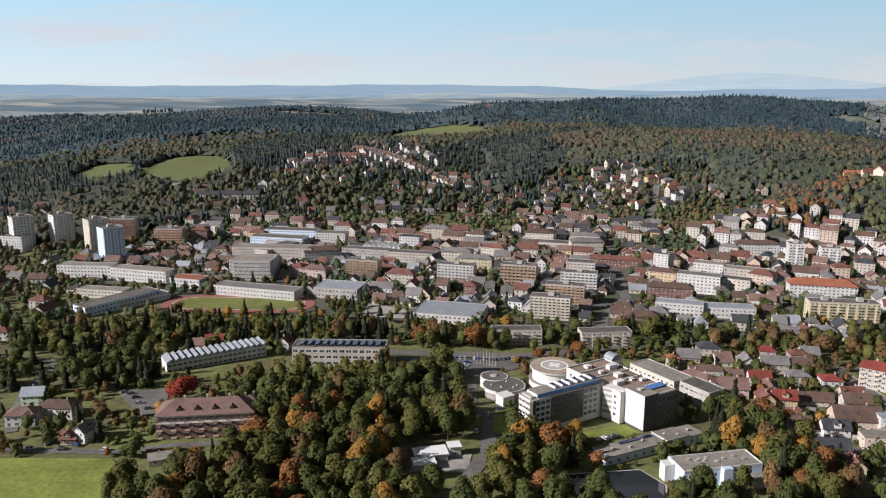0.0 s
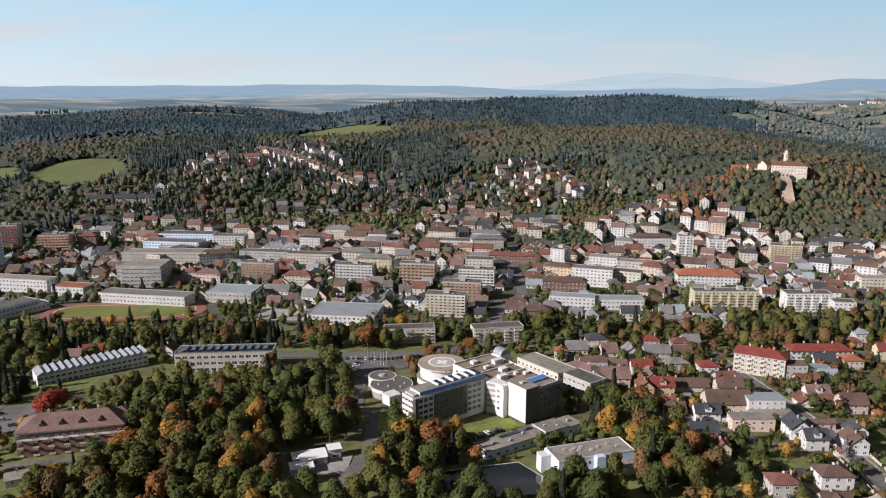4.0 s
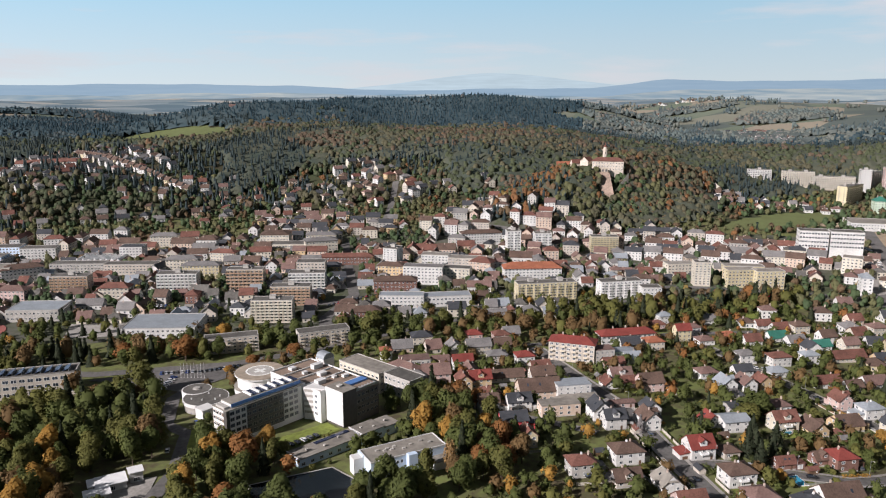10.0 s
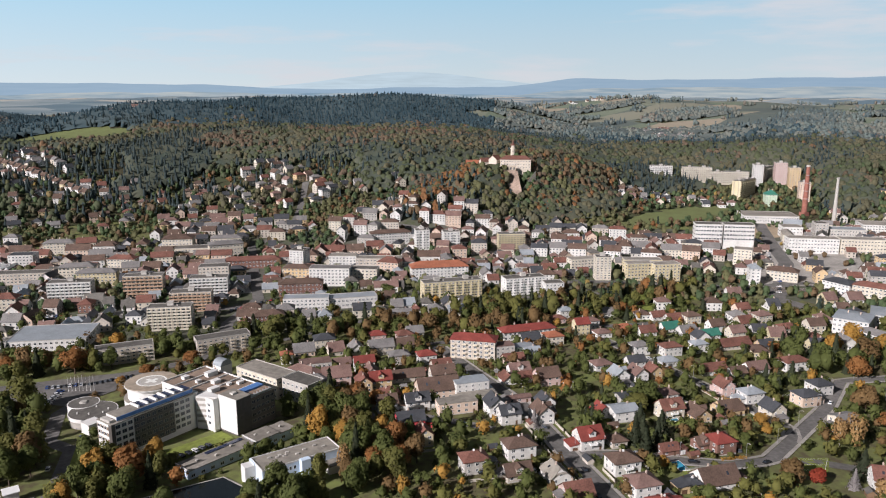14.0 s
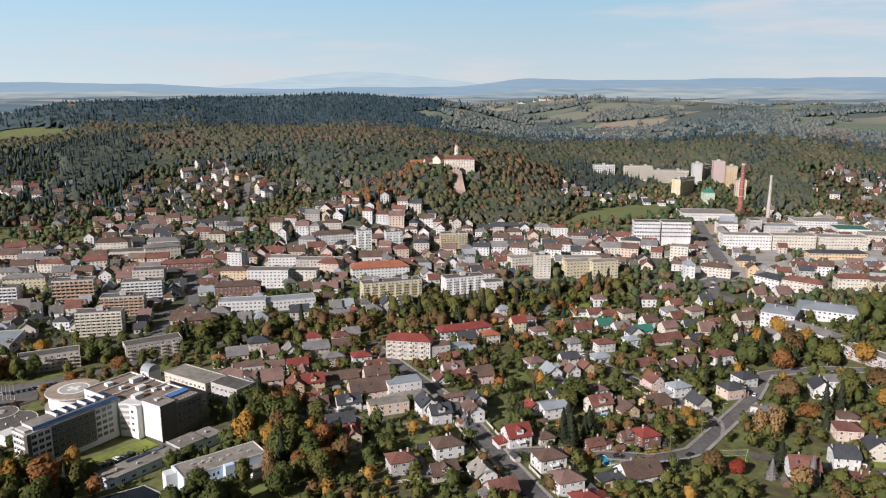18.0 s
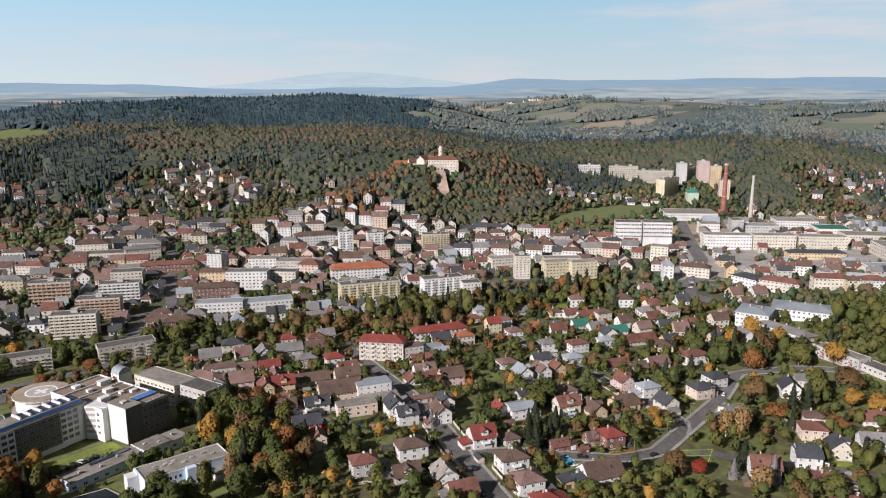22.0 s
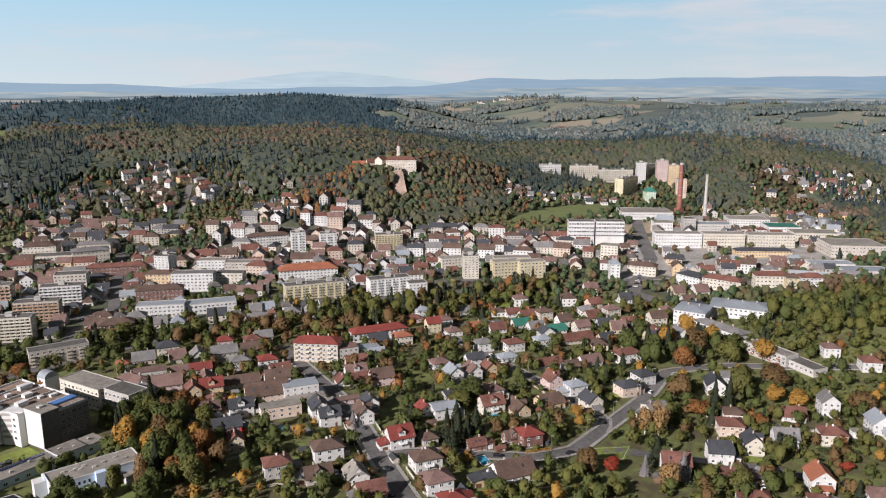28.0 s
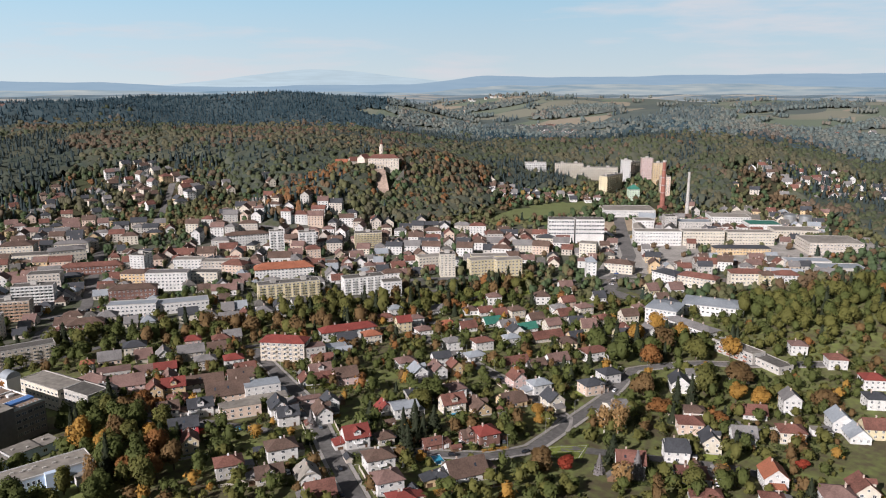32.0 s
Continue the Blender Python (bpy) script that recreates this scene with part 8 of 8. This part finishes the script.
def hedge(x, y, turn, long, wide, tall, kind):
    """A clipped hedge: small leaves over a long block with slightly uneven sides."""
    n = int(long * (wide + 2 * tall) * 5)
    face = HEDGE_RNG.uniform(0, wide + 2 * tall, n)
    u = HEDGE_RNG.uniform(-long / 2, long / 2, n)
    on_top, left = face < wide, face < wide + tall
    v = np.where(on_top, face - wide / 2, np.where(left, -wide / 2, wide / 2)) + HEDGE_RNG.normal(0, 0.08, n)
    z = np.where(on_top, tall, np.where(left, face - wide, face - wide - tall)) + HEDGE_RNG.normal(0, 0.08, n)
    out = np.stack([np.zeros(n), np.where(on_top, 0, np.where(left, -1, 1)), on_top * 1.0], 1) + HEDGE_RNG.normal(0, 0.35, (n, 3))
    out = unit(out)
    side = unit(np.cross(out, HEDGE_RNG.normal(size=(n, 3))))
    up = np.cross(out, side)
    c, s = math.cos(radians(turn)), math.sin(radians(turn))
    gz = ground(x + u * c, y + u * s) - float(ground(x, y))
    p = np.stack([u, v, z + gz], 1)
    q = np.stack([p - side * 0.34 - up * 0.17, p + side * 0.34 - up * 0.17, p + up * 0.34], 1)
    ob = new("hedge", leaf_mesh("hedge", q, LEAVES[kind]))
    ob.matrix_basis = pose(x, y, float(ground(x, y)) - 0.1, 0, 0, turn)
    tagged(ob, f"clipped {'dark evergreen' if kind == 'thuja' else kind} garden hedge along the plot", "hedge", "garden hedges")


POST_MESH = Geo().box(-0.14, -0.14, -0.5, 0.14, 0.14, 1.35).box(-0.18, -0.18, 1.35, 0.18, 0.18, 1.43).mesh("post", FENCE[0])


def garden_fence(x, y, turn, long, style):
    f = thing("garden_fence", x, y, turn, ("pale rendered garden wall with posts", "brown board garden fence with pale posts", "wire mesh garden fence on a low wall")[style], "fence", "garden fences")
    c, s = math.cos(radians(turn)), math.sin(radians(turn))
    z0 = float(ground(x, y))
    n = max(1, round(long / 4.5))
    rise = lambda u: float(ground(x + u * c, y + u * s)) - z0
    for i in range(n + 1):
        u = -long / 2 + long * i / n
        part("post", POST_MESH, None, f, at=(u, 0, rise(u)))
        if i < n:
            a, b = u + 0.14, u + long / n - 0.14
            za, zb = rise(a), rise(b)
            part("base_wall", Geo().solid([(a, -0.12, za - 0.6), (b, -0.12, zb - 0.6), (b, 0.12, zb - 0.6), (a, 0.12, za - 0.6)], [(a, -0.12, za + 0.45), (b, -0.12, zb + 0.45), (b, 0.12, zb + 0.45), (a, 0.12, za + 0.45)]), FENCE[0], f)
            part("panel", Geo().solid([(a, -0.04, za + 0.45), (b, -0.04, zb + 0.45), (b, 0.04, zb + 0.45), (a, 0.04, za + 0.45)], [(a, -0.04, za + 1.25), (b, -0.04, zb + 1.25), (b, 0.04, zb + 1.25), (a, 0.04, za + 1.25)]), FENCE[style], f)


def shed(x, y, turn, w, d, wall, top):
    o = thing("garden_shed", x, y, turn, f"small {'timber' if wall is TIMBER else 'rendered'} garden shed with a {ROOF_WORD[top]} gabled roof", "shed", "garden sheds", foot=0.5 * w)
    part("wall", gable_walls(Geo(), w, d, 2.2, 0.35 * d, 0, 1.0), wall, o)
    part("roof", gable_roof(w, d, 2.2, 0.35 * d, 0.3, 0.12), ROOFS[top], o)
    part("door", Geo().box(-0.5, -0.06, 0, 0.5, 0.02, 1.95), DOOR, o, at=(-0.15 * w, -d / 2, 0.1))
    part("window", pane_mesh(0.8, 0.7), None, o, at=(0.28 * w, -d / 2, 1.0))


rng = random.Random(77)
for x, y, turn, w, d, rows in list(PLOTS):
    if rows or math.hypot(x - 60, y + 20) > 520:
        continue
    c, s = math.cos(radians(turn)), math.sin(radians(turn))
    place = lambda u, v: (x + u * c - v * s, y + u * s + v * c)
    a, b = w / 2 + rng.uniform(4, 7), d / 2 + rng.uniform(4, 7)
    free = lambda px, py, r: not near_street(px, py, 0.8) and all((px - p) ** 2 + (py - q) ** 2 > (k + r) ** 2 for p, q, k in FOOT)
    for u, v, t, long in ((0, -b, 0, 2 * a), (a, 0, 90, 2 * b), (0, b, 0, 2 * a), (-a, 0, 90, 2 * b)):
        pick = rng.random()
        px, py = place(u, v)
        if not free(px, py, 1.0):
            continue
        long *= rng.uniform(0.55, 0.95)
        ends = [(px + k * long / 2 * math.cos(radians(turn + t)), py + k * long / 2 * math.sin(radians(turn + t))) for k in (-1, 1)]
        if not all(free(ex, ey, 0.2) for ex, ey in ends):
            long *= 0.5
        if pick < 0.36:
            hedge(px, py, turn + t, long, rng.uniform(0.9, 1.5), rng.uniform(1.2, 2.2), rng.choice(("thuja", "green", "thuja", "olive", "yellow")))
        elif pick < 0.58:
            garden_fence(px, py, turn + t, long, rng.randrange(3))
    u0, v0 = rng.choice(((0, -1), (0, 1), (1, 0), (-1, 0)))
    corner = [place(u0 * (w / 2 + 3.5) + i * (3.2 if u0 else w * 0.45), v0 * (d / 2 + 3.5) + j * (3.2 if v0 else d * 0.45)) for i, j in ((-1, -1), (1, -1), (1, 1), (-1, 1))]
    if all(not near_street(*p, 0.5) for p in corner) and rng.random() < 0.75:
        sheet("lawn", corner, LAWN, "small mown garden lawn beside a house", "lawn", 0.2)
        FOOT.append((sum(p[0] for p in corner) / 4, sum(p[1] for p in corner) / 4, 3.2))
    if rng.random() < 0.55:
        px, py = place(rng.choice((-1, 1)) * (a - 1.5), rng.choice((-1, 1)) * (b - 1.5))
        if free(px, py, 2.2):
            shed(px, py, turn + rng.choice((0, 90)), rng.uniform(3.4, 5.0), rng.uniform(2.8, 3.6), rng.choice((TIMBER, WALLS["beige"], WALLS["grey"])), rng.choice(("brown", "rust", "grey", "dark", "felt")))
    if rng.random() < 0.3:
        px, py = place(rng.choice((-1, 1)) * (w / 2 + 2.6), rng.uniform(-0.3, 0.3) * d)
        if free(px, py, 0.0):
            car(px, py, turn + 90, rng.choice((0, 0, 1, 1, 2, 2, 5, 5, 3, 4)))


def pool(x, y, turn, outline, label):
    o = thing("swimming_pool", x, y, turn, label, "pool", lift=0.15)
    n = len(outline)
    grow = [(a * 1.12, b * 1.12) for a, b in outline]
    part("rim", Geo().solid([(a, b, -0.6) for a, b in grow], [(a, b, 0.34) for a, b in grow]), FRAME, o, "white pool rim")
    part("water", Geo().solid([(a, b, 0.34) for a, b in outline], [(a, b, 0.37) for a, b in outline]), POOL, o, "clear blue water")


circle = [(2.3 * math.cos(math.pi * i / 10), 2.3 * math.sin(math.pi * i / 10)) for i in range(20)]
pool(193.8, 295.8, 0, circle, "round blue garden pool with a white rim")
pool(293.7, 264.7, 0, circle, "round blue garden pool beside a villa")
pool(260, 221, -8, [(-2, -3.8), (2, -3.8), (2, 3.8), (-2, 3.8)], "rectangular blue garden pool in a lawn")
shed(253, 208, 5, 5.4, 5.0, TIMBER, "dark")
hedge(228.3, 236.9, 78, 9, 4.0, 1.8, "green")
hedge(232.5, 214, 82, 9, 2.2, 1.6, "yellow")
car(277.9, 231.5, 8, 0)
for kind, x, y, tall, wide in (("birch", 354.7, 212.7, 17, 11), ("birch", 349, 216, 15, 9), ("silver", 330, 173.9, 13, 8), ("silver", 318, 184, 9, 6), ("spruce", 410, 218, 20, 9), ("spruce", 405, 223, 18, 8), ("orange", 392, 222, 9, 12), ("brown", 474, 185, 13, 15), ("red", 405, 149, 5, 6), ("silver", 224, 280, 9, 6), ("birch", 128, 268, 16, 7), ("birch", 318, 170, 14, 10), ("spruce", 262, 238, 15, 8), ("spruce", 256, 246, 16, 8), ("spruce", 252, 234, 14, 8), ("green", 300, 226, 9, 8)):
    tree(kind, x, y, tall, wide)
o = thing("tunnel_greenhouse", 367, 162, 20, "small white tunnel greenhouse in a garden", "greenhouse")
arc = [(1.6 * math.cos(math.pi * i / 8), 2.1 * math.sin(math.pi * i / 8)) for i in range(9)]
part("cover", Geo().solid([(-3, a, b) for a, b in arc], [(3, a, b) for a, b in arc]), FRAME, o, "white plastic cover")
part("door", Geo().box(-3.06, -0.5, 0, -3.0, 0.5, 1.7), CONCRETE, o)

# white lines of the grass court
for line in (((313.5, 212.3), (331, 207.4)), ((331, 207.4), (319, 198.6)), ((319, 198.6), (307.6, 204.4)), ((307.6, 204.4), (313.5, 212.3)), ((310.5, 208.4), (325, 203.0))):
    road(list(line), 0.14, PAINT, "court_line", "white line on the grass court", 0.36)


def street_lamp(x, y, turn):
    o = thing("street_lamp", x, y, turn, "slim grey steel street lamp with a curved arm", "street lamp", "street lamps", lift=0.2)
    part("pole", Geo().drum(0, 0, -0.5, 7.5, 0.10, 0.06, 8), STEEL, o)
    part("arm", Geo().solid([(0, -0.04, 7.3), (0, 0.04, 7.3), (0, 0.04, 7.42), (0, -0.04, 7.42)], [(1.4, -0.03, 7.75), (1.4, 0.03, 7.75), (1.4, 0.03, 7.83), (1.4, -0.03, 7.83)]), STEEL, o)
    part("lamp_head", Geo().box(1.2, -0.14, 7.66, 1.95, 0.14, 7.82, taper=0.04), CONCRETE, o)


def beside(points, off, step):
    """Places at equal steps along a line, set off to one side, with the line's bearing."""
    out, left = [], step / 2
    for (ax, ay), (bx, by) in zip(points, points[1:]):
        n = math.hypot(bx - ax, by - ay)
        ux, uy = (bx - ax) / n, (by - ay) / n
        while left < n:
            out.append((ax + ux * left - uy * off, ay + uy * left + ux * off, math.degrees(math.atan2(uy, ux))))
            left += step
        left -= n
    return out


streets = [(p, w) for p, w in ROADS[:3]]
for points, width in streets:
    for x, y, a in beside(points, width / 2 + 0.8, 32):
        street_lamp(x, y, a - 90)
    for side in (-1, 1):
        q = [(x, y) for x, y, a in beside(points, side * (width / 2 + 1.0), 8)]
        road(q, 1.7, PAVING, "pavement", "pale paved footway beside the street", 0.42)
for x, y, a in beside(ROADS[0][0], -7.6, 13) + beside(ROADS[0][0], 7.6, 13):
    if y < 300 and all((x - p) ** 2 + (y - q) ** 2 > (k + 0.5) ** 2 for p, q, k in FOOT) and not near_street(x, y, 1.5):
        garden_fence(x, y, a, 10, 0)

# ---- woods and garden trees ----
def clear(xy, room=1.0, mask=False):
    """Drops the places that lie on a building or a road."""
    xy = np.asarray(xy)
    keep = np.ones(len(xy), bool)
    for x, y, r in FOOT:
        keep &= (xy[:, 0] - x) ** 2 + (xy[:, 1] - y) ** 2 > (r + room) ** 2
    for points, width in ROADS:
        for (ax, ay), (bx, by) in zip(points, points[1:]):
            d = np.array([bx - ax, by - ay])
            u = np.clip(((xy - (ax, ay)) @ d) / (d @ d), 0, 1)[:, None]
            keep &= np.linalg.norm(xy - ((ax, ay) + u * d), axis=1) > width / 2 + room
    return keep if mask else xy[keep]


def spread(step, x0, x1, y0, y1, seed, jitter=0.48):
    rng = np.random.default_rng(seed)
    gx, gy = np.meshgrid(np.arange(x0, x1, step), np.arange(y0, y1, step))
    p = np.stack([gx.ravel(), gy.ravel()], 1).astype(float)
    p[:, 0] += (np.round(p[:, 1] / step) % 2) * step / 2
    return p + rng.uniform(-jitter, jitter, p.shape) * step, rng


def inview(p, wide=3):
    a = np.degrees(np.arctan2(p[:, 0] - 60, p[:, 1] + 20))
    return (a > -35 - wide) & (a < 62 + wide)


def seen(p, tall):
    """Drops the trees behind a hill, which no lookout over the valley can see."""
    az, far = np.radians(np.arange(-42, 70, 0.5)), np.arange(300, 4000, 25.0)
    a, d = np.meshgrid(az, far, indexing="ij")
    x, y = 60 + d * np.sin(a), -20 + d * np.cos(a)
    rise = (ground(x, y) + np.where(openness(x, y) > 0, 0, 5) - 171) / d
    rise = np.maximum.accumulate(rise, axis=1)
    pa, pd = np.arctan2(p[:, 0] - 60, p[:, 1] + 20), np.hypot(p[:, 0] - 60, p[:, 1] + 20)
    i = np.clip(np.round((np.degrees(pa) + 42) / 0.5).astype(int), 0, len(az) - 1)
    j = np.clip(((pd - 300) / 25.0).astype(int) - 1, 0, len(far) - 1)
    return p[(ground(p[:, 0], p[:, 1]) + tall - 171) / pd > rise[i, j]]


def within(p, *ovals):
    k = np.zeros(len(p), bool)
    for o in ovals:
        k |= oval(p[:, 0], p[:, 1], *o) < 1
    return k


def in_parks(p):
    """In a park or a wood, short of the railway at the foot of the wooded slope."""
    return within(p, *PARKS) & ~((p[:, 0] > 545) & ((p[:, 0] - 576) * 46 + (p[:, 1] - 322) * 82 > 1700))


AUTUMN = dict(green=4.2, olive=3.8, brown=1.9, orange=0.55, yellow=0.3, spruce=3.2)
RUST = dict(brown=3.4, orange=1.6, olive=3.4, green=2.8, yellow=0.25, spruce=1.6)
DARK = dict(spruce=6.5, green=1.8, olive=1.0, brown=0.5, orange=0.2)
RUSTY = [(500, 1230, 330, 120, -10), (620, 900, 130, 50, 15), (420, 930, 90, 40, 20), (930, 560, 60, 90, 0), (1500, 1000, 260, 90, -40)]
VILLAGE = [(1180, 655, 170, 105, -35), (-120, 1180, 190, 160, 0), (1165, 1340, 90, 170, 0), (768, 838, 100, 38, -30), (-665, 1330, 100, 50, 0), (-300, 1060, 90, 50, 0), (-90, 1010, 320, 62, 0), (230, 1040, 150, 110, 15)]
TOWN = [(470, 150, 170, 90, 0), (400, 230, 230, 120, 0), (-170, 360, 100, 70, 0), (150, 700, 620, 290, 0), (640, 520, 480, 260, 35), (240, 340, 300, 170, 0), (870, 660, 250, 110, 40), (-250, 600, 280, 180, 0)]

# far ridges
p, rng = spread(9.6, -1900, 2900, 350, 3300, 21)
far = np.hypot(p[:, 0] - 60, p[:, 1] + 20)
p = p[inview(p) & (far > 1400 + 170 * blobs(p[:, 0], p[:, 1], 80, 3.7) + 160 * blobs(p[:, 0], p[:, 1], 9, 6.3)) & (far < 3200)]
far, bare = np.hypot(p[:, 0] - 60, p[:, 1] + 20), openness(p[:, 0], p[:, 1]) > 0.5
copse = (far > 1700) & (far < 2800) & ((blobs(p[:, 0], 2.5 * p[:, 1], 60, 9.1) > 0.78) | (blobs(p[:, 0], p[:, 1], 23, 2.1) > 0.86)) & ~within(p, *OPEN)
p = p[(~bare | copse) & (rng.random(len(p)) < np.where(far > 2300, 0.6, 1.0)) & ~(within(p, *VILLAGE) & (rng.random(len(p)) < 0.7))]
p = seen(clear(p, 2), 17)
dark = within(p, (560, 1800, 660, 400, 0), (-620, 1650, 330, 160, 15)) | (blobs(p[:, 0], p[:, 1], 160, 4.4) > 0.62)
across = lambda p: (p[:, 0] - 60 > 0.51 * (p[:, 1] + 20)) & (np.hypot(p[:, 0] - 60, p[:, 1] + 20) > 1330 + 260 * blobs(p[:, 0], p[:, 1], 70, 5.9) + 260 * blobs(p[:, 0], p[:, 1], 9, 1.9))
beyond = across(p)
wood("far_forest", "mixed woods across the far valley", AUTUMN, p[beyond], 13.0, 11.0, 4, 2.0, 15, k=1, leaves=VALLEY_HAZE_LEAVES)
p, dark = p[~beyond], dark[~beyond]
wood("far_forest", "dense forest on the far ridge", DARK, p[dark], 13.5, 10.5, 4, 1.8, 1, k=1, leaves=FAR_HAZE_LEAVES)
wood("far_forest", "dense autumn forest on the far hills", AUTUMN, p[~dark], 13.0, 11.5, 4, 2.0, 2, k=1, leaves=FAR_HAZE_LEAVES)

# middle hills, castle hill
p, rng = spread(9.2, -900, 1700, 350, 1720, 22)
far = np.hypot(p[:, 0] - 60, p[:, 1] + 20)
hillside = lambda p: inview(p) & (openness(p[:, 0], p[:, 1]) < 0.5) & ~(within(p, *TOWN) & ~within(p, (560, 885, 215, 98, 12), (690, 930, 140, 92, 0), (1000, 735, 120, 42, 40)))
keep = hillside(p) & (far <= 1400 + 170 * blobs(p[:, 0], p[:, 1], 80, 3.7) + 160 * blobs(p[:, 0], p[:, 1], 9, 6.3)) & (far > 850)
keep &= ~(within(p, *VILLAGE) & (rng.random(len(p)) < 0.5))
p = seen(clear(p[keep], 2), 16)
rusty, conifer = within(p, *RUSTY), blobs(p[:, 0], p[:, 1], 90, 1.4) > np.where(p[:, 0] < 330, 0.50, 0.66)
wood("forest", "rust brown autumn woods on the hillside", RUST, p[rusty], 12.5, 10.4, 5, 1.5, 14, k=3, leaves=MID_HAZE_LEAVES)
wood("forest", "autumn woods on the hillside", AUTUMN, p[~conifer & ~rusty], 12.5, 10.4, 5, 1.5, 3, k=3, leaves=MID_HAZE_LEAVES)
wood("forest", "conifer woods on the hillside", DARK, p[conifer & ~rusty], 14, 10.2, 7, 1.4, 4, k=3, leaves=MID_HAZE_LEAVES)

p, rng = spread(7.2, 330, 760, 780, 980, 27)
p = clear(p[(oval(p[:, 0], p[:, 1], 545, 880, 190, 72, 15) < 1) & (openness(p[:, 0], p[:, 1]) < 0.5)], 1.5)
wood("castle_wood", "autumn wood on the slope below the castle", dict(green=2.4, olive=3.0, brown=3.4, orange=2.8, yellow=1.5, spruce=0.8), p, 11.5, 10.2, 14, 1.3, 9, k=3, leaves=TOWN_LEAVES)
away = lambda p: np.hypot(p[:, 0] - 60, p[:, 1] + 20)
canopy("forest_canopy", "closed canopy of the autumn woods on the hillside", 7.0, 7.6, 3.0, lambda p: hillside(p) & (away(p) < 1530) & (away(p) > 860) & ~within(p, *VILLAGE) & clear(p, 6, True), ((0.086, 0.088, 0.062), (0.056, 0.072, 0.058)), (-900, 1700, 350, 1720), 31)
# Haze is in these canopy hues too: blue on the ridge, pale across.
ridges = lambda p: inview(p) & (away(p) > 1500) & (away(p) < 3200) & (openness(p[:, 0], p[:, 1]) < 0.5)
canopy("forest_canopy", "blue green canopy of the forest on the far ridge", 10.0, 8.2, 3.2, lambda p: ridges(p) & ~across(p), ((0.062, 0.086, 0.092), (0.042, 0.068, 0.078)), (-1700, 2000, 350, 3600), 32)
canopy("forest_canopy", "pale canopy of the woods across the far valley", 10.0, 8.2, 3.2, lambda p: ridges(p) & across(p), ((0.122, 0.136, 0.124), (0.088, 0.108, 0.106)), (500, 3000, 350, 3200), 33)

# the wooded slope by the industrial quarter, and the park below the hospital
p, rng = spread(8.5, -420, 1150, 150, 830, 23)
keep = inview(p, 8) & in_parks(p)
p = clear(p[keep & ~within(p, *GLADES)], 3.0)
near = (p[:, 1] < 345) & (p[:, 0] < 200)
kinds = np.array(["green", "olive", "brown", "orange", "yellow", "spruce"])
first = p[near][:230, 0]
pick = np.where(first > 118, rng.choice(6, len(first), p=(0.33, 0.34, 0.13, 0.07, 0.05, 0.08)), rng.choice(6, len(first), p=(0.44, 0.36, 0.06, 0.03, 0.06, 0.05)))
for (x, y), k, s in zip(p[near][:230], pick, rng.uniform(0.8, 1.25, 230)):
    tree(str(kinds[k]), float(x), float(y), (17 if k == 5 else 15) * s, (6.5 if k == 5 else 10) * s)
for k, x, y, tall in (("yellow", 484, 318, 15), ("brown", 463, 291, 16), ("yellow", 483, 295, 14), ("olive", 471, 270, 15), ("orange", 441, 278, 13), ("olive", 436, 232, 15), ("brown", 399, 241, 14), ("yellow", 490, 260, 14)):
    tree(k, x, y, 1.2 * tall, 0.98 * tall)
p = np.concatenate([p[~near], p[near][230:]])
belt = p[:, 1] > 400
wood("woodland", "belt of autumn trees between the town and the gardens", dict(green=3.2, olive=3.0, brown=2.5, orange=1.0, yellow=0.7, spruce=2.2), p[belt], 12.5, 9.0, 220, 0.76, 16, group=0.45, k=1, vary=0.34)
wood("woodland", "dense autumn woodland beside the gardens", dict(green=4.6, olive=2.6, brown=1.4, orange=0.7, yellow=0.4, spruce=2.6), p[~belt], 14, 9.2, 240, 0.74, 5, group=0.6, k=1, vary=0.32)

# trees of streets and gardens
p, rng = spread(7.2, -450, 1250, 85, 1150, 24)
keep = inview(p, 4) & within(p, *TOWN, *VILLAGE) & ~in_parks(p) & ~within(p, *GLADES) & (openness(p[:, 0], p[:, 1]) < 0.5)
keep &= rng.random(len(p)) < np.where(p[:, 1] < 480, 0.62, np.where(blobs(p[:, 0], p[:, 1], 60, 3.3) > 0.50, 0.74, 0.44)) * np.where(within(p, (440, 735, 190, 82, -30), (560, 640, 110, 60, -38), (300, 700, 90, 60, -20)), 0.52, np.where(within(p, (690, 560, 190, 140, -35)), 0.22, np.where(within(p, *VILLAGE), 0.75, 1.0)))
p = clear(p[keep], 1.0)
near = np.hypot(p[:, 0] - 60, p[:, 1] + 20)
wood("garden_trees", "trees and shrubs between the houses", dict(green=3.0, olive=2.6, brown=2.2, orange=1.3, yellow=1.3, spruce=1.5), p[near < 620], 7.8, 6.4, 98, 0.64, 6, group=0.35, k=1, vary=0.42)
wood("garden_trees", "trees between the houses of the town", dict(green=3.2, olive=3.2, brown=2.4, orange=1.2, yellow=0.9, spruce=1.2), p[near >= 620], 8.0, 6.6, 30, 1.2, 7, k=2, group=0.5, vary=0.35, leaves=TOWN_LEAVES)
p, rng = spread(6.5, -100, 700, 85, 480, 25)
keep = inview(p, 4) & within(p, (330, 280, 330, 170, 0), (440, 130, 150, 70, 0)) & ~in_parks(p) & ~within(p, *GLADES) & (rng.random(len(p)) < 0.55)
wood("shrubs", "hedges and bushes in the gardens", dict(green=4, olive=3, yellow=0.3, red=0.1, orange=0.15, thuja=2.0), clear(p[keep], 0.5), 3.2, 3.2, 70, 0.5, 8)
